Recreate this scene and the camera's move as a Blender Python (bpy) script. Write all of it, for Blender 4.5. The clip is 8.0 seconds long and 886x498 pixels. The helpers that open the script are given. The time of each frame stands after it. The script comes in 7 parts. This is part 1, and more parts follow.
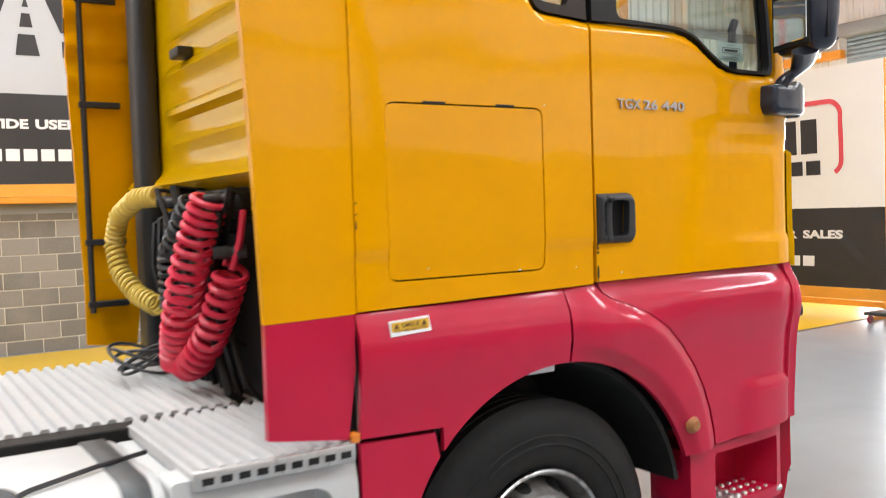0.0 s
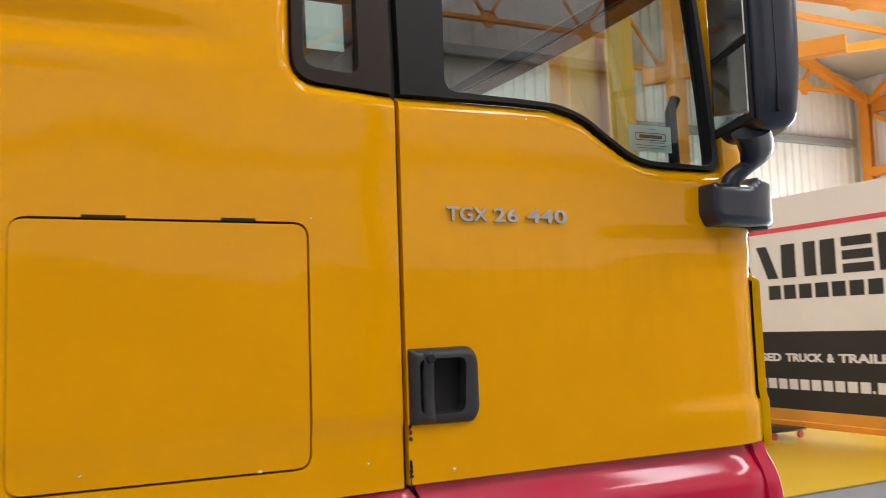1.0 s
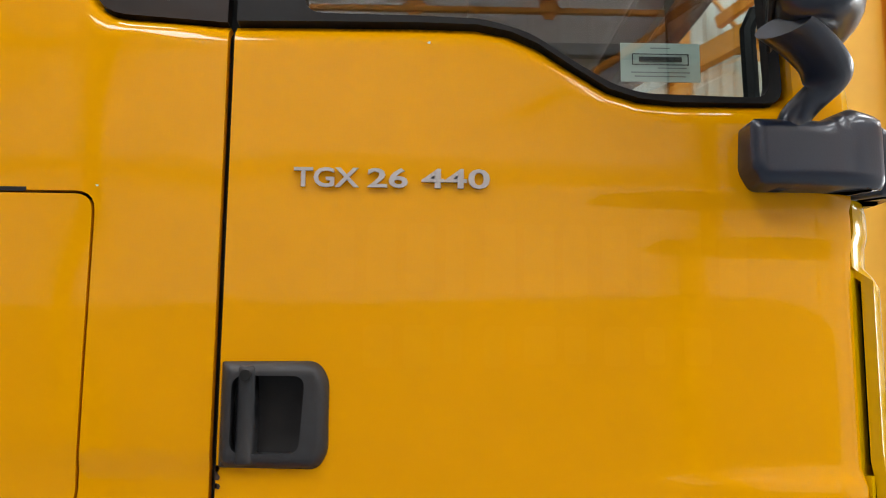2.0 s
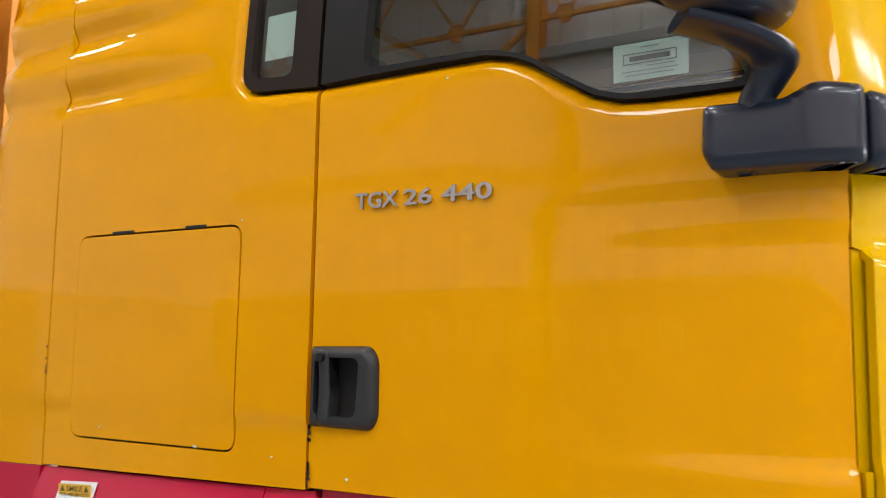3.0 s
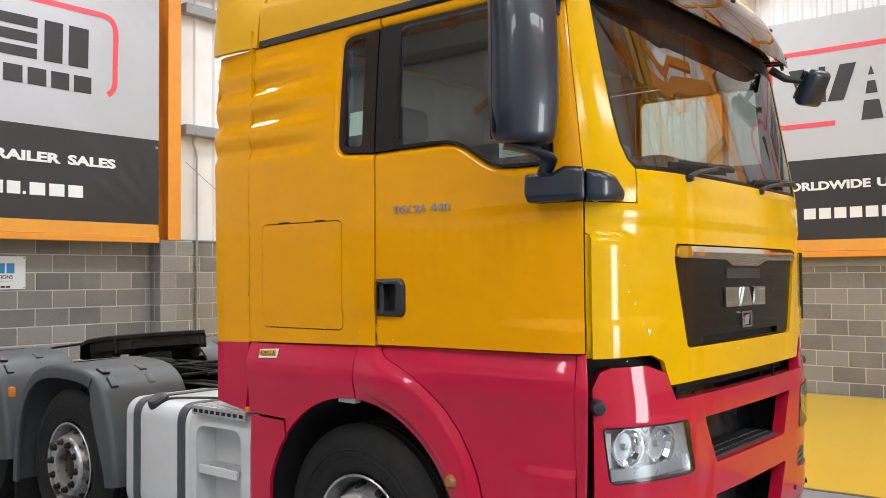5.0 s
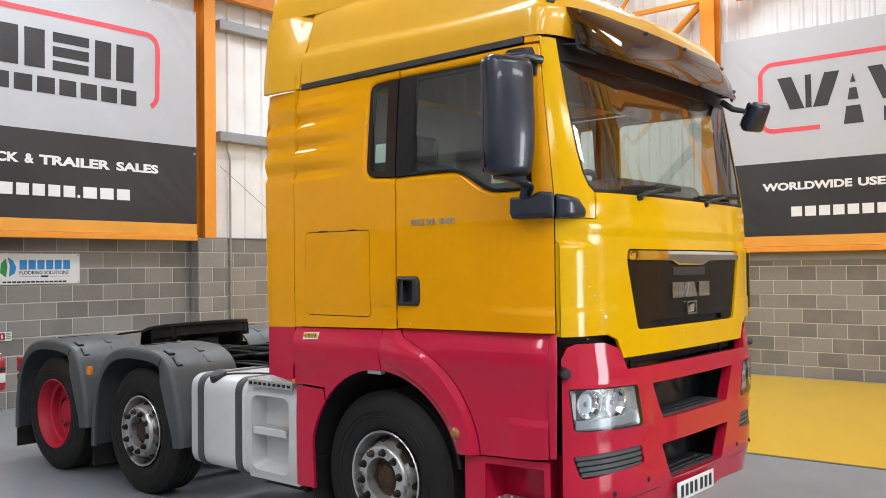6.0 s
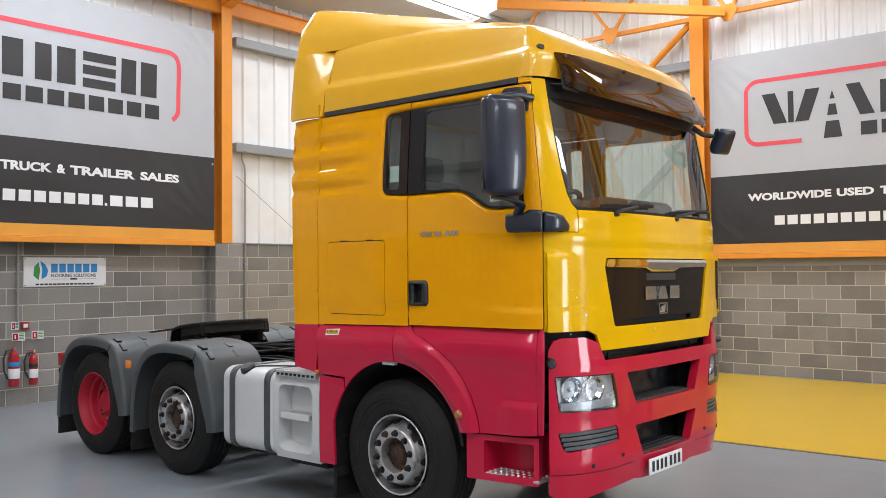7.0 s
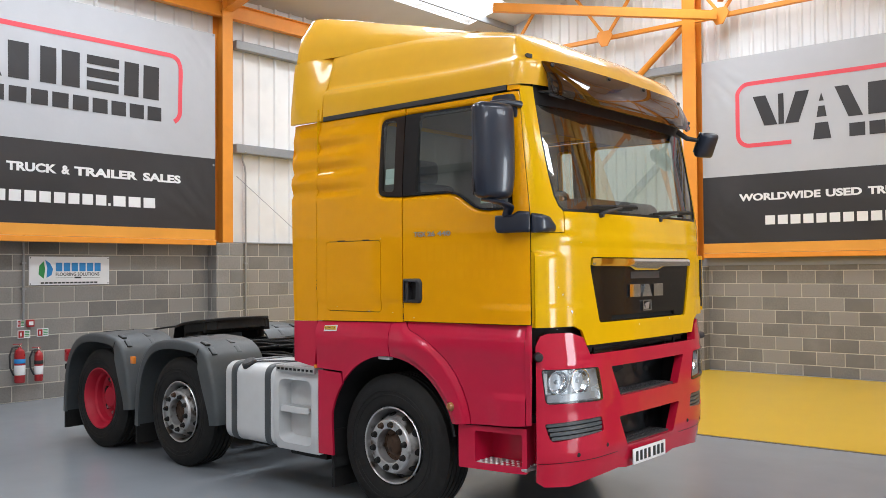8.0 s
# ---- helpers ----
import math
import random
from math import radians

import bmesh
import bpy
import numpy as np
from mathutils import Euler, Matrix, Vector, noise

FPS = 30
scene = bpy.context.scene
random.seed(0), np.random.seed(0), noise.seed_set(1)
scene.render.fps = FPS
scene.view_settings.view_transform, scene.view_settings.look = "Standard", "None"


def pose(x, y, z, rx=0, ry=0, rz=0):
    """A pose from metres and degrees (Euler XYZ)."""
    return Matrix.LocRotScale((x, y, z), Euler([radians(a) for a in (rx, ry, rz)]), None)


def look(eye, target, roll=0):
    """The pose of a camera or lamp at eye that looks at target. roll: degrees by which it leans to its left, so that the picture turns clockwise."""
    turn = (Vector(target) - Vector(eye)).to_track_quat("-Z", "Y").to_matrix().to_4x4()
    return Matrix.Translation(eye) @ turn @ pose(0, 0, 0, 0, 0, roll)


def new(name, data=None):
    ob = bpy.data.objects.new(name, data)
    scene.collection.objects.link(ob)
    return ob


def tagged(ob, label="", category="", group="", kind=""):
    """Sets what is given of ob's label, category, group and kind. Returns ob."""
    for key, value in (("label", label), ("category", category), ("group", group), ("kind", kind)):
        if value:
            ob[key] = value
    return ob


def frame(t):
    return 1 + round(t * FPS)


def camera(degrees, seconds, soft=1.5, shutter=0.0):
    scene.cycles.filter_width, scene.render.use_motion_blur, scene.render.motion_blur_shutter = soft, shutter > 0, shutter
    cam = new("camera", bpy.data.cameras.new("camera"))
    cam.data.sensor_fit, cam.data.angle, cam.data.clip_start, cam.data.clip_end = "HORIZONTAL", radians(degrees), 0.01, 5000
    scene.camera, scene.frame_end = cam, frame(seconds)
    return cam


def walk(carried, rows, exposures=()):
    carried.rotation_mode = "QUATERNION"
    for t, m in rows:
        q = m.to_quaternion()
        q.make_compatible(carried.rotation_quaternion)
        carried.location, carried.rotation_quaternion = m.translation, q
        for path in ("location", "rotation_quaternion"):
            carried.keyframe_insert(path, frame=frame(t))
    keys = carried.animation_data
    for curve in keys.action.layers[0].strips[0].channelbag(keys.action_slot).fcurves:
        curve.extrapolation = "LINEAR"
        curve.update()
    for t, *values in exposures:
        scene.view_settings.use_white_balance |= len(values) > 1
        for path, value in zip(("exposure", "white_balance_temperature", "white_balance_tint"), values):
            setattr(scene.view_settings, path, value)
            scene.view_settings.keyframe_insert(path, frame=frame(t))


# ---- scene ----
from mathutils.geometry import delaunay_2d_cdt as cdt

cam = camera(53.2, 8.0, 0.5, 0.25)
PATH = [
    (0, (-1.7, -3.395, 1.632), (-0.621, -1.713, 1.548), -1.9),
    (0.5, (-1.088, -3.154, 1.687), (-0.035, -1.454, 1.75), -1.7),
    (1, (-0.465, -2.998, 1.716), (0.4, -1.204, 1.895), -1.9),
    (1.2, (-0.256, -2.891, 1.729), (0.501, -1.05, 1.923), -1.5),
    (2.3, (0.89, -2.592, 1.641), (0.595, -0.636, 1.94), 1.0),
    (2.5, (1.043, -2.569, 1.658), (0.518, -0.662, 1.954), 1.1),
    (3, (1.497, -2.68, 1.671), (0.467, -0.98, 1.898), 1.0),
    (3.5, (1.839, -3.008, 1.669), (0.753, -1.34, 1.864), 0.4),
    (4, (2.252, -3.303, 1.684), (1.061, -1.703, 1.822), 0.1),
    (4.5, (2.615, -3.682, 1.679), (1.378, -2.113, 1.762), -0.4),
    (4.7, (2.774, -3.833, 1.676), (1.527, -2.271, 1.749), -0.4),
    (5.8, (3.589, -4.724, 1.726), (2.295, -3.199, 1.768), -0.6),
    (6, (3.731, -4.862, 1.721), (2.437, -3.338, 1.763), -0.6),
    (6.5, (4.025, -5.2, 1.733), (2.729, -3.677, 1.777), -0.5),
    (7, (4.231, -5.49, 1.734), (2.935, -3.968, 1.784), -0.4),
    (7.5, (4.401, -5.621, 1.728), (3.105, -4.099, 1.775), -0.4),
    (8, (4.435, -5.665, 1.73), (3.14, -4.142, 1.778), -0.4),
]

walk(cam, [(t, look(e, g, r)) for t, e, g, r in PATH], [(0, 0.55, 6500, 10), (0.5, 0.25, 6500, 10), (1.0, 0.14, 6500, 10), (1.2, 0.14, 6500, 10), (2.3, 0.28, 6500, 10), (2.5, 0.30, 6500, 10), (3, 0.31, 6500, 10), (3.5, 0.32, 6500, 10), (4, 0.19, 6450, 10), (4.5, 0.17, 6400, 10), (6, 0.15, 6250, 10), (7, 0.05, 6150, 10), (8, 0.04, 6150, 10)])

# ---- world and large lights ----
world = bpy.data.worlds.new("daylight")
scene.world = world
world.use_nodes = True
_wn = world.node_tree.nodes
_sky = _wn.new("ShaderNodeTexSky")
_sky.sky_type, _sky.sun_disc = "NISHITA", False
_sky.sun_elevation, _sky.sun_rotation = radians(48), radians(140)
world.node_tree.links.new(_sky.outputs[0], _wn["Background"].inputs[0])
_wn["Background"].inputs[1].default_value = 0.12


def area_lamp(name, m, sx, sy, power, col=(1, 1, 1)):
    d = bpy.data.lights.new(name, "AREA")
    d.shape, d.size, d.size_y, d.energy, d.color = "RECTANGLE", sx, sy, power, col
    ob = new(name, d)
    ob.matrix_world = m
    return ob


# daylight as area lamps: the roof lights, most of them unseen, and the east doorway
XW, XE, YN, YS = -7.65, 14.45, 8.85, -8.9
EAVE, RIDGE, XR = 6.3, 8.7, 3.4
SLOPE = math.degrees(math.atan2(RIDGE - EAVE, XR - XW))
ROOFLIGHTS = [(-5.9, 5.9), (-5.9, -0.1), (-1.6, 5.9), (-1.6, -0.1), (-1.6, -6.2),
              (4.7, 5.9), (4.7, -6.2), (8.0, -0.1), (8.0, -6.2), (11.4, 2.2), (11.4, -6.2)]


def roof_z(x):
    return EAVE + (RIDGE - EAVE) * ((x - XW) / (XR - XW) if x < XR else (XE - x) / (XE - XR))


for _x, _y in ROOFLIGHTS:
    area_lamp("rooflight_lamp", pose(_x, _y, roof_z(_x) + 0.02, 0, -SLOPE if _x < XR else SLOPE, 0), 1.0, 4.0, 158 if _x < -4 else (165 if _y < -3 else 178), (0.94, 0.97, 1.0))
area_lamp("door_lamp", pose(XE + 0.12, 4.4, 2.1, 0, 90, 0), 4.0, 2.4, 430, (0.93, 0.97, 1.0))

# ---- materials ----


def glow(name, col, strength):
    """A self-lit sheet; its glow stands in for daylight from behind it."""
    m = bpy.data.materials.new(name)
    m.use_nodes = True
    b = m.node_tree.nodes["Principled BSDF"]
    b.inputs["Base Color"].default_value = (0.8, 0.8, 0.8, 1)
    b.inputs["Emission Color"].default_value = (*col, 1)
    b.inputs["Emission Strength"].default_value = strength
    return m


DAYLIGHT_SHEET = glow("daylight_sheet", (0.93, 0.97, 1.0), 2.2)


def mat(name, col, rough=0.5, metal=0.0, var=0.12, big=0.6, small=25.0, bump=0.0, bscale=120.0, coat=0.0, coat_ior=1.5, rnd=0.0, col2=None, spec=None, dirt=None, dirt_lo=0.58, rvar=0.16, coat_rough=0.045):
    """Principled material: two scales of tone variation, fine relief, optional patches of a second colour."""
    m = bpy.data.materials.new(name)
    m.use_nodes = True
    nt = m.node_tree
    N, L = nt.nodes, nt.links
    b = N["Principled BSDF"]
    g = N.new("ShaderNodeNewGeometry")

    def noise_at(scale, detail):
        n = N.new("ShaderNodeTexNoise")
        n.inputs["Scale"].default_value, n.inputs["Detail"].default_value = scale, detail
        L.new(g.outputs["Position"], n.inputs["Vector"])
        return n.outputs["Fac"]

    def math_node(op, a, c):
        n = N.new("ShaderNodeMath")
        n.operation = op
        for i, v in enumerate((a, c)):
            if isinstance(v, (int, float)):
                n.inputs[i].default_value = v
            else:
                L.new(v, n.inputs[i])
        return n.outputs[0]

    def ramp(fac, lo, hi):
        n = N.new("ShaderNodeMapRange")
        n.inputs[1].default_value, n.inputs[2].default_value = lo, hi
        L.new(fac, n.inputs[0])
        return n.outputs[0]

    def mix(fac, a, c):
        n = N.new("ShaderNodeMix")
        n.data_type = "RGBA"
        L.new(fac, n.inputs[0])
        for i, v in ((6, a), (7, c)):
            if isinstance(v, tuple):
                n.inputs[i].default_value = (*v, 1)
            else:
                L.new(v, n.inputs[i])
        return n.outputs[2]

    tone = math_node("ADD", math_node("MULTIPLY", noise_at(big, 3), 0.6), math_node("MULTIPLY", noise_at(small, 4), 0.4))
    if rnd:
        oi = N.new("ShaderNodeObjectInfo")
        tone = math_node("ADD", tone, math_node("MULTIPLY", math_node("SUBTRACT", oi.outputs["Random"], 0.5), rnd))
    lo = tuple(max(0.0, c * (1 - var)) for c in col)
    hi = tuple(min(1.0, c * (1 + var)) for c in col)
    c = mix(ramp(tone, 0.3, 0.7), lo, hi)
    if col2:
        c = mix(ramp(noise_at(small * 0.35, 5), dirt_lo, dirt_lo + 0.12), c, col2)
    if dirt:
        c = mix(math_node("MULTIPLY", ramp(noise_at(2.2, 6), 0.5, 0.8), 0.5), c, dirt)
    L.new(c, b.inputs["Base Color"])
    L.new(math_node("ADD", math_node("MULTIPLY", noise_at(small * 0.6, 4), rvar), rough - rvar / 2), b.inputs["Roughness"])
    b.inputs["Metallic"].default_value = metal
    if coat:
        b.inputs["Coat Weight"].default_value, b.inputs["Coat Roughness"].default_value, b.inputs["Coat IOR"].default_value = coat, coat_rough, coat_ior
    if spec is not None:
        b.inputs["Specular IOR Level"].default_value = spec
    if bump:
        bn = N.new("ShaderNodeBump")
        bn.inputs["Strength"].default_value, bn.inputs["Distance"].default_value = bump, 0.01
        L.new(noise_at(bscale, 4), bn.inputs["Height"])
        L.new(bn.outputs[0], b.inputs["Normal"])
    return m


def glass(name, tint, f0=0.08):
    """A pane: clear tinted view with a mirror sheen that grows at grazing angles."""
    m = bpy.data.materials.new(name)
    m.use_nodes = True
    N, L = m.node_tree.nodes, m.node_tree.links
    N.remove(N["Principled BSDF"])
    tr, gl, lw, mx = N.new("ShaderNodeBsdfTransparent"), N.new("ShaderNodeBsdfGlossy"), N.new("ShaderNodeLayerWeight"), N.new("ShaderNodeMixShader")
    pw, mr = N.new("ShaderNodeMath"), N.new("ShaderNodeMapRange")
    lw.inputs[0].default_value, pw.operation, pw.inputs[1].default_value = 0.5, "POWER", 5.0
    L.new(lw.outputs["Facing"], pw.inputs[0])
    L.new(pw.outputs[0], mr.inputs[0])
    mr.inputs[3].default_value = f0
    tr.inputs[0].default_value = (*tint, 1)
    gl.inputs["Roughness"].default_value = 0.01
    L.new(mr.outputs[0], mx.inputs[0])
    L.new(tr.outputs[0], mx.inputs[1])
    L.new(gl.outputs[0], mx.inputs[2])
    L.new(mx.outputs[0], N["Material Output"].inputs[0])
    return m


YELLOW = mat("yellow_paint", (0.86, 0.375, 0.0), 0.45, var=0.04, big=1.3, small=9, bump=0.012, bscale=9, coat=1.0, coat_ior=1.36, spec=0.0, dirt=(0.77, 0.325, 0.0))
YELLOW_ROOF = mat("yellow_roof_moulding_paint", (0.80, 0.425, 0.006), 0.36, var=0.05, big=1.3, small=9, bump=0.012, bscale=9, coat=1.0, coat_ior=1.46, spec=0.35, dirt=(0.74, 0.37, 0.006), coat_rough=0.10)
YELLOW_PALE = mat("yellow_paint_under_old_print", (0.870, 0.385, 0.001), 0.45, var=0.05, big=1.3, small=9, bump=0.012, bscale=9, coat=1.0, coat_ior=1.36, spec=0.0, dirt=(0.80, 0.335, 0.0))
# lemon paint of the moulded panels; on the rear wall it stands for stronger light
YELLOW_TRIM_AND_LIT = mat("yellow_panel_and_lit_wall_paint", (0.79, 0.45, 0.0), 0.42, var=0.04, big=1.3, small=9, bump=0.010, bscale=9, coat=1.0, coat_ior=1.36, spec=0.0, dirt=(0.73, 0.39, 0.0), coat_rough=0.10)
CRIMSON = mat("crimson_paint", (0.55, 0.008, 0.047), 0.42, var=0.08, big=1.2, small=12, bump=0.012, bscale=12, coat=1.0, coat_ior=1.40, spec=0.12, dirt=(0.47, 0.014, 0.055), coat_rough=0.11)
BUMPER_RED = mat("bumper_red_paint", (0.50, 0.010, 0.038), 0.42, var=0.07, small=14, bump=0.02, bscale=14, coat=1.0, coat_ior=1.38, spec=0.05)
WHEEL_RED = mat("wheel_red_paint", (0.42, 0.007, 0.028), 0.5, var=0.15, small=18, dirt=(0.25, 0.03, 0.03))
PLASTIC = mat("black_plastic", (0.026, 0.026, 0.028), 0.45, var=0.2, small=60, bump=0.08, bscale=500)
MIRROR_SHELL = mat("mirror_shell_plastic", (0.009, 0.0150, 0.031), 0.32, var=0.12, small=6, coat=0.35, spec=0.45, rvar=0.06, bump=0.04, bscale=300)
SEAL = mat("black_rubber_seal", (0.012, 0.011, 0.011), 0.5, var=0.2, spec=0.25)
PILLAR = mat("pillar_black", (0.020, 0.012, 0.009), 0.35, var=0.15, spec=0.3)
RUBBER = mat("tyre_rubber", (0.013, 0.0125, 0.012), 0.72, var=0.3, small=30, bump=0.15, bscale=180, dirt=(0.035, 0.032, 0.029), spec=0.3)
STEEL = mat("worn_steel", (0.42, 0.41, 0.40), 0.42, 0.85, var=0.25, small=16, col2=(0.05, 0.04, 0.032), dirt_lo=0.50, bump=0.1, bscale=90)
RIM_METAL = mat("dull_rim_metal", (0.60, 0.60, 0.60), 0.34, 0.8, var=0.2, small=22, col2=(0.13, 0.10, 0.08), dirt_lo=0.55, bump=0.08)
RUST = mat("rusty_hub", (0.07, 0.038, 0.022), 0.7, 0.3, var=0.4, small=40, col2=(0.03, 0.02, 0.015), bump=0.3, bscale=70)
CHROME = mat("chrome", (0.80, 0.80, 0.80), 0.06, 1.0, var=0.03)
BADGE = mat("badge_silver", (0.50, 0.47, 0.46), 0.3, 0.7, var=0.08)
GRILLE = mat("grille_black_gloss", (0.010, 0.009, 0.009), 0.24, var=0.2, coat=0.3, coat_ior=1.40, spec=0.1)
# near-black of hidden parts; also painted shade in gaps, slots and holes
DARK = mat("dark_part_and_shade", (0.008, 0.008, 0.008), 0.8, var=0.3)
CHASSIS = mat("greasy_black_chassis", (0.015, 0.014, 0.013), 0.55, var=0.4, small=18, bump=0.25, bscale=60, col2=(0.045, 0.04, 0.034), dirt_lo=0.62, spec=0.25)
BLIND = mat("black_radiator_blind", (0.012, 0.015, 0.017), 0.38, var=0.3, small=30, spec=0.5)
GUARD = mat("grey_mudguard_plastic", (0.062, 0.070, 0.074), 0.45, var=0.14, small=30, bump=0.08, bscale=260, dirt=(0.13, 0.13, 0.125))
WHITE = mat("white_tank_paint", (0.62, 0.63, 0.63), 0.38, var=0.06, small=12, coat=0.3, dirt=(0.55, 0.54, 0.50))
WHITE_PLATE = mat("white_ribbed_plate", (0.50, 0.50, 0.50), 0.45, var=0.08, small=20, dirt=(0.6, 0.58, 0.55))
ALU = mat("aluminium_tread", (0.62, 0.62, 0.61), 0.4, 0.8, var=0.2, small=40, col2=(0.2, 0.19, 0.18), dirt_lo=0.62)
LAMP_SILVER = mat("lamp_reflector", (0.78, 0.80, 0.82), 0.1, 1.0, var=0.05)
LAMP_BODY = mat("lamp_housing", (0.50, 0.53, 0.56), 0.26, 0.55, var=0.15)
SHELL_LAMP = mat("grey_lamp_bezel", (0.34, 0.36, 0.38), 0.3, 0.3, var=0.1)
AMBER = mat("amber_lens", (0.75, 0.22, 0.02), 0.2, var=0.1, coat=0.6)
LENS_OLD = mat("aged_amber_lens", (0.35, 0.14, 0.04), 0.3, var=0.2, coat=0.4)
COIL_RED = mat("red_air_coil", (0.70, 0.03, 0.075), 0.35, var=0.1)
COIL_YELLOW = mat("yellow_air_coil", (0.72, 0.52, 0.10), 0.4, var=0.1)
STICKER = mat("yellow_sticker", (0.82, 0.48, 0.05), 0.45, var=0.05)
PAPER = mat("pale_paper", (0.66, 0.76, 0.70), 0.7, var=0.03)
INK_BROWN = mat("brown_print", (0.16, 0.085, 0.02), 0.6)
INK_FAINT = mat("faint_print", (0.28, 0.29, 0.30), 0.7)
INK = mat("dark_ink", (0.02, 0.025, 0.025), 0.6, var=0.05)
PLATE_WHITE = mat("plate_white", (0.82, 0.82, 0.82), 0.3, var=0.03)
SEAT_GREY = mat("seat_cloth", (0.10, 0.10, 0.11), 0.9, var=0.15, small=60, bump=0.2, bscale=300)
CAB_TRIM = mat("cab_trim_beige", (0.36, 0.34, 0.30), 0.8, var=0.08, small=40)
SHELL_GREY = mat("cab_lining_grey", (0.06, 0.06, 0.058), 0.85, var=0.1)
DASH = mat("dashboard_plastic", (0.022, 0.023, 0.026), 0.6, var=0.1)
GLASS_SIDE = glass("side_glass", (0.67, 0.75, 0.72), 0.125)
GLASS_FRONT = glass("windscreen_glass", (0.66, 0.74, 0.72), 0.18)
GLASS_VISOR = glass("smoked_visor", (0.20, 0.12, 0.09), 0.12)
GLASS_LAMP = glass("lamp_lens", (0.90, 0.92, 0.93), 0.09)
MIRROR = mat("mirror_glass", (0.75, 0.78, 0.78), 0.04, 1.0, var=0.02)

FLOOR_GREY = mat("grey_epoxy_floor", (0.235, 0.255, 0.275), 0.24, var=0.06, big=0.35, small=3, dirt=(0.205, 0.22, 0.24), rvar=0.05)
FLOOR_YELLOW = mat("yellow_epoxy_floor", (0.64, 0.40, 0.018), 0.26, var=0.03, big=0.4, small=2, rvar=0.04)
FLOOR_LINE = mat("dark_floor_joint", (0.10, 0.075, 0.04), 0.6, var=0.1)
BLOCK = mat("concrete_block", (0.235, 0.222, 0.205), 0.9, var=0.22, big=0.5, small=40, bump=0.6, bscale=130, rnd=0.62, dirt=(0.31, 0.29, 0.265))
MORTAR = mat("mortar", (0.58, 0.545, 0.48), 0.95, var=0.1, small=40, bump=0.4)
CLAD = mat("white_cladding", (0.79, 0.79, 0.78), 0.5, var=0.03, big=0.3, small=3, dirt=(0.64, 0.64, 0.63))
ROOF_SHEET = mat("grey_roof_lining", (0.60, 0.58, 0.56), 0.7, var=0.05, big=0.3, small=3)
ORANGE = mat("orange_steel_paint", (0.80, 0.30, 0.025), 0.5, var=0.07, small=10, dirt=(0.66, 0.24, 0.03))
# yellower than the other steel, partly to stand for strong light on the posts
GANTRY = mat("yellow_gantry_lit_paint", (0.86, 0.46, 0.03), 0.45, var=0.06, small=10, dirt=(0.74, 0.36, 0.03))
RAIL = mat("galvanised_rail", (0.30, 0.31, 0.32), 0.5, 0.3, var=0.1)
CLOTH_GREY = mat("banner_pale_cloth", (0.45, 0.46, 0.485), 0.6, var=0.04, big=0.7, small=4, bump=0.3, bscale=6)
CLOTH_WHITE = mat("banner_white_cloth", (0.82, 0.81, 0.79), 0.6, var=0.03, big=0.7, small=4, bump=0.2, bscale=5)
CLOTH_DARK = mat("banner_charcoal_print", (0.026, 0.025, 0.027), 0.5, var=0.08, big=0.7, small=4, bump=0.3, bscale=6)
PRINT_RED = mat("banner_red_print", (0.72, 0.075, 0.10), 0.55, var=0.04)
PRINT_WHITE = mat("banner_white_print", (0.78, 0.78, 0.78), 0.55, var=0.02)
ORANGE_CLOTH = mat("orange_strip_cloth", (0.74, 0.33, 0.04), 0.5, var=0.07, big=1.5, small=5, bump=0.3, bscale=8)
EXT_RED = mat("extinguisher_red", (0.36, 0.012, 0.018), 0.3, var=0.05, coat=0.5)
SIGN_WHITE = mat("sign_white", (0.80, 0.81, 0.82), 0.35, var=0.02)
SIGN_BLUE = mat("sign_blue_print", (0.03, 0.25, 0.60), 0.4, var=0.03)
SIGN_GREEN = mat("sign_green_print", (0.04, 0.28, 0.08), 0.4, var=0.03)
CONDUIT = mat("grey_conduit", (0.33, 0.33, 0.33), 0.5, 0.2, var=0.1)
LAMP_CLEAR = mat("clear_indicator_lens", (0.80, 0.80, 0.78), 0.15, 0.4, var=0.05, coat=0.5)
SHUTTER = mat("blue_grey_shutter", (0.30, 0.36, 0.40), 0.4, 0.3, var=0.06)
SOCKET = mat("grey_flashing", (0.30, 0.32, 0.34), 0.45, 0.3, var=0.06)

# ---- mesh helpers ----
I4 = Matrix.Identity(4)


def part(name, bm, material, parent=None, label="", smooth=35, m=None, bevel=0.0):
    """Links a bmesh as one mesh object under a thing or a part."""
    me = bpy.data.meshes.new(name)
    bm.to_mesh(me)
    bm.free()
    me.materials.append(material)
    if smooth:
        me.polygons.foreach_set("use_smooth", [True] * len(me.polygons))
        me.set_sharp_from_angle(angle=radians(smooth))
    ob = new(name, me)
    ob.parent = parent
    if m is not None:
        ob.matrix_basis = m
    if label:
        ob["label"] = label
    if bevel:
        bv = ob.modifiers.new("edge", "BEVEL")
        bv.width, bv.segments, bv.limit_method, bv.angle_limit = bevel, 2, "ANGLE", radians(40)
    return ob


def thing(name, label, category, group="", kind="", m=I4):
    ob = new(name)
    ob.matrix_basis = m
    ob.empty_display_size = 0.2
    return tagged(ob, label, category, group, kind)


def box_bm(x0, x1, y0, y1, z0, z1, r=0.0, seg=2, bm=None):
    own = bmesh.new()
    bmesh.ops.create_cube(own, size=1)
    own.transform(Matrix.Translation(((x0 + x1) / 2, (y0 + y1) / 2, (z0 + z1) / 2)) @ Matrix.Diagonal((x1 - x0, y1 - y0, z1 - z0, 1)))
    if r:
        bmesh.ops.bevel(own, geom=own.edges[:], offset=r, segments=seg, affect="EDGES", profile=0.5)
    return join(bm, own)


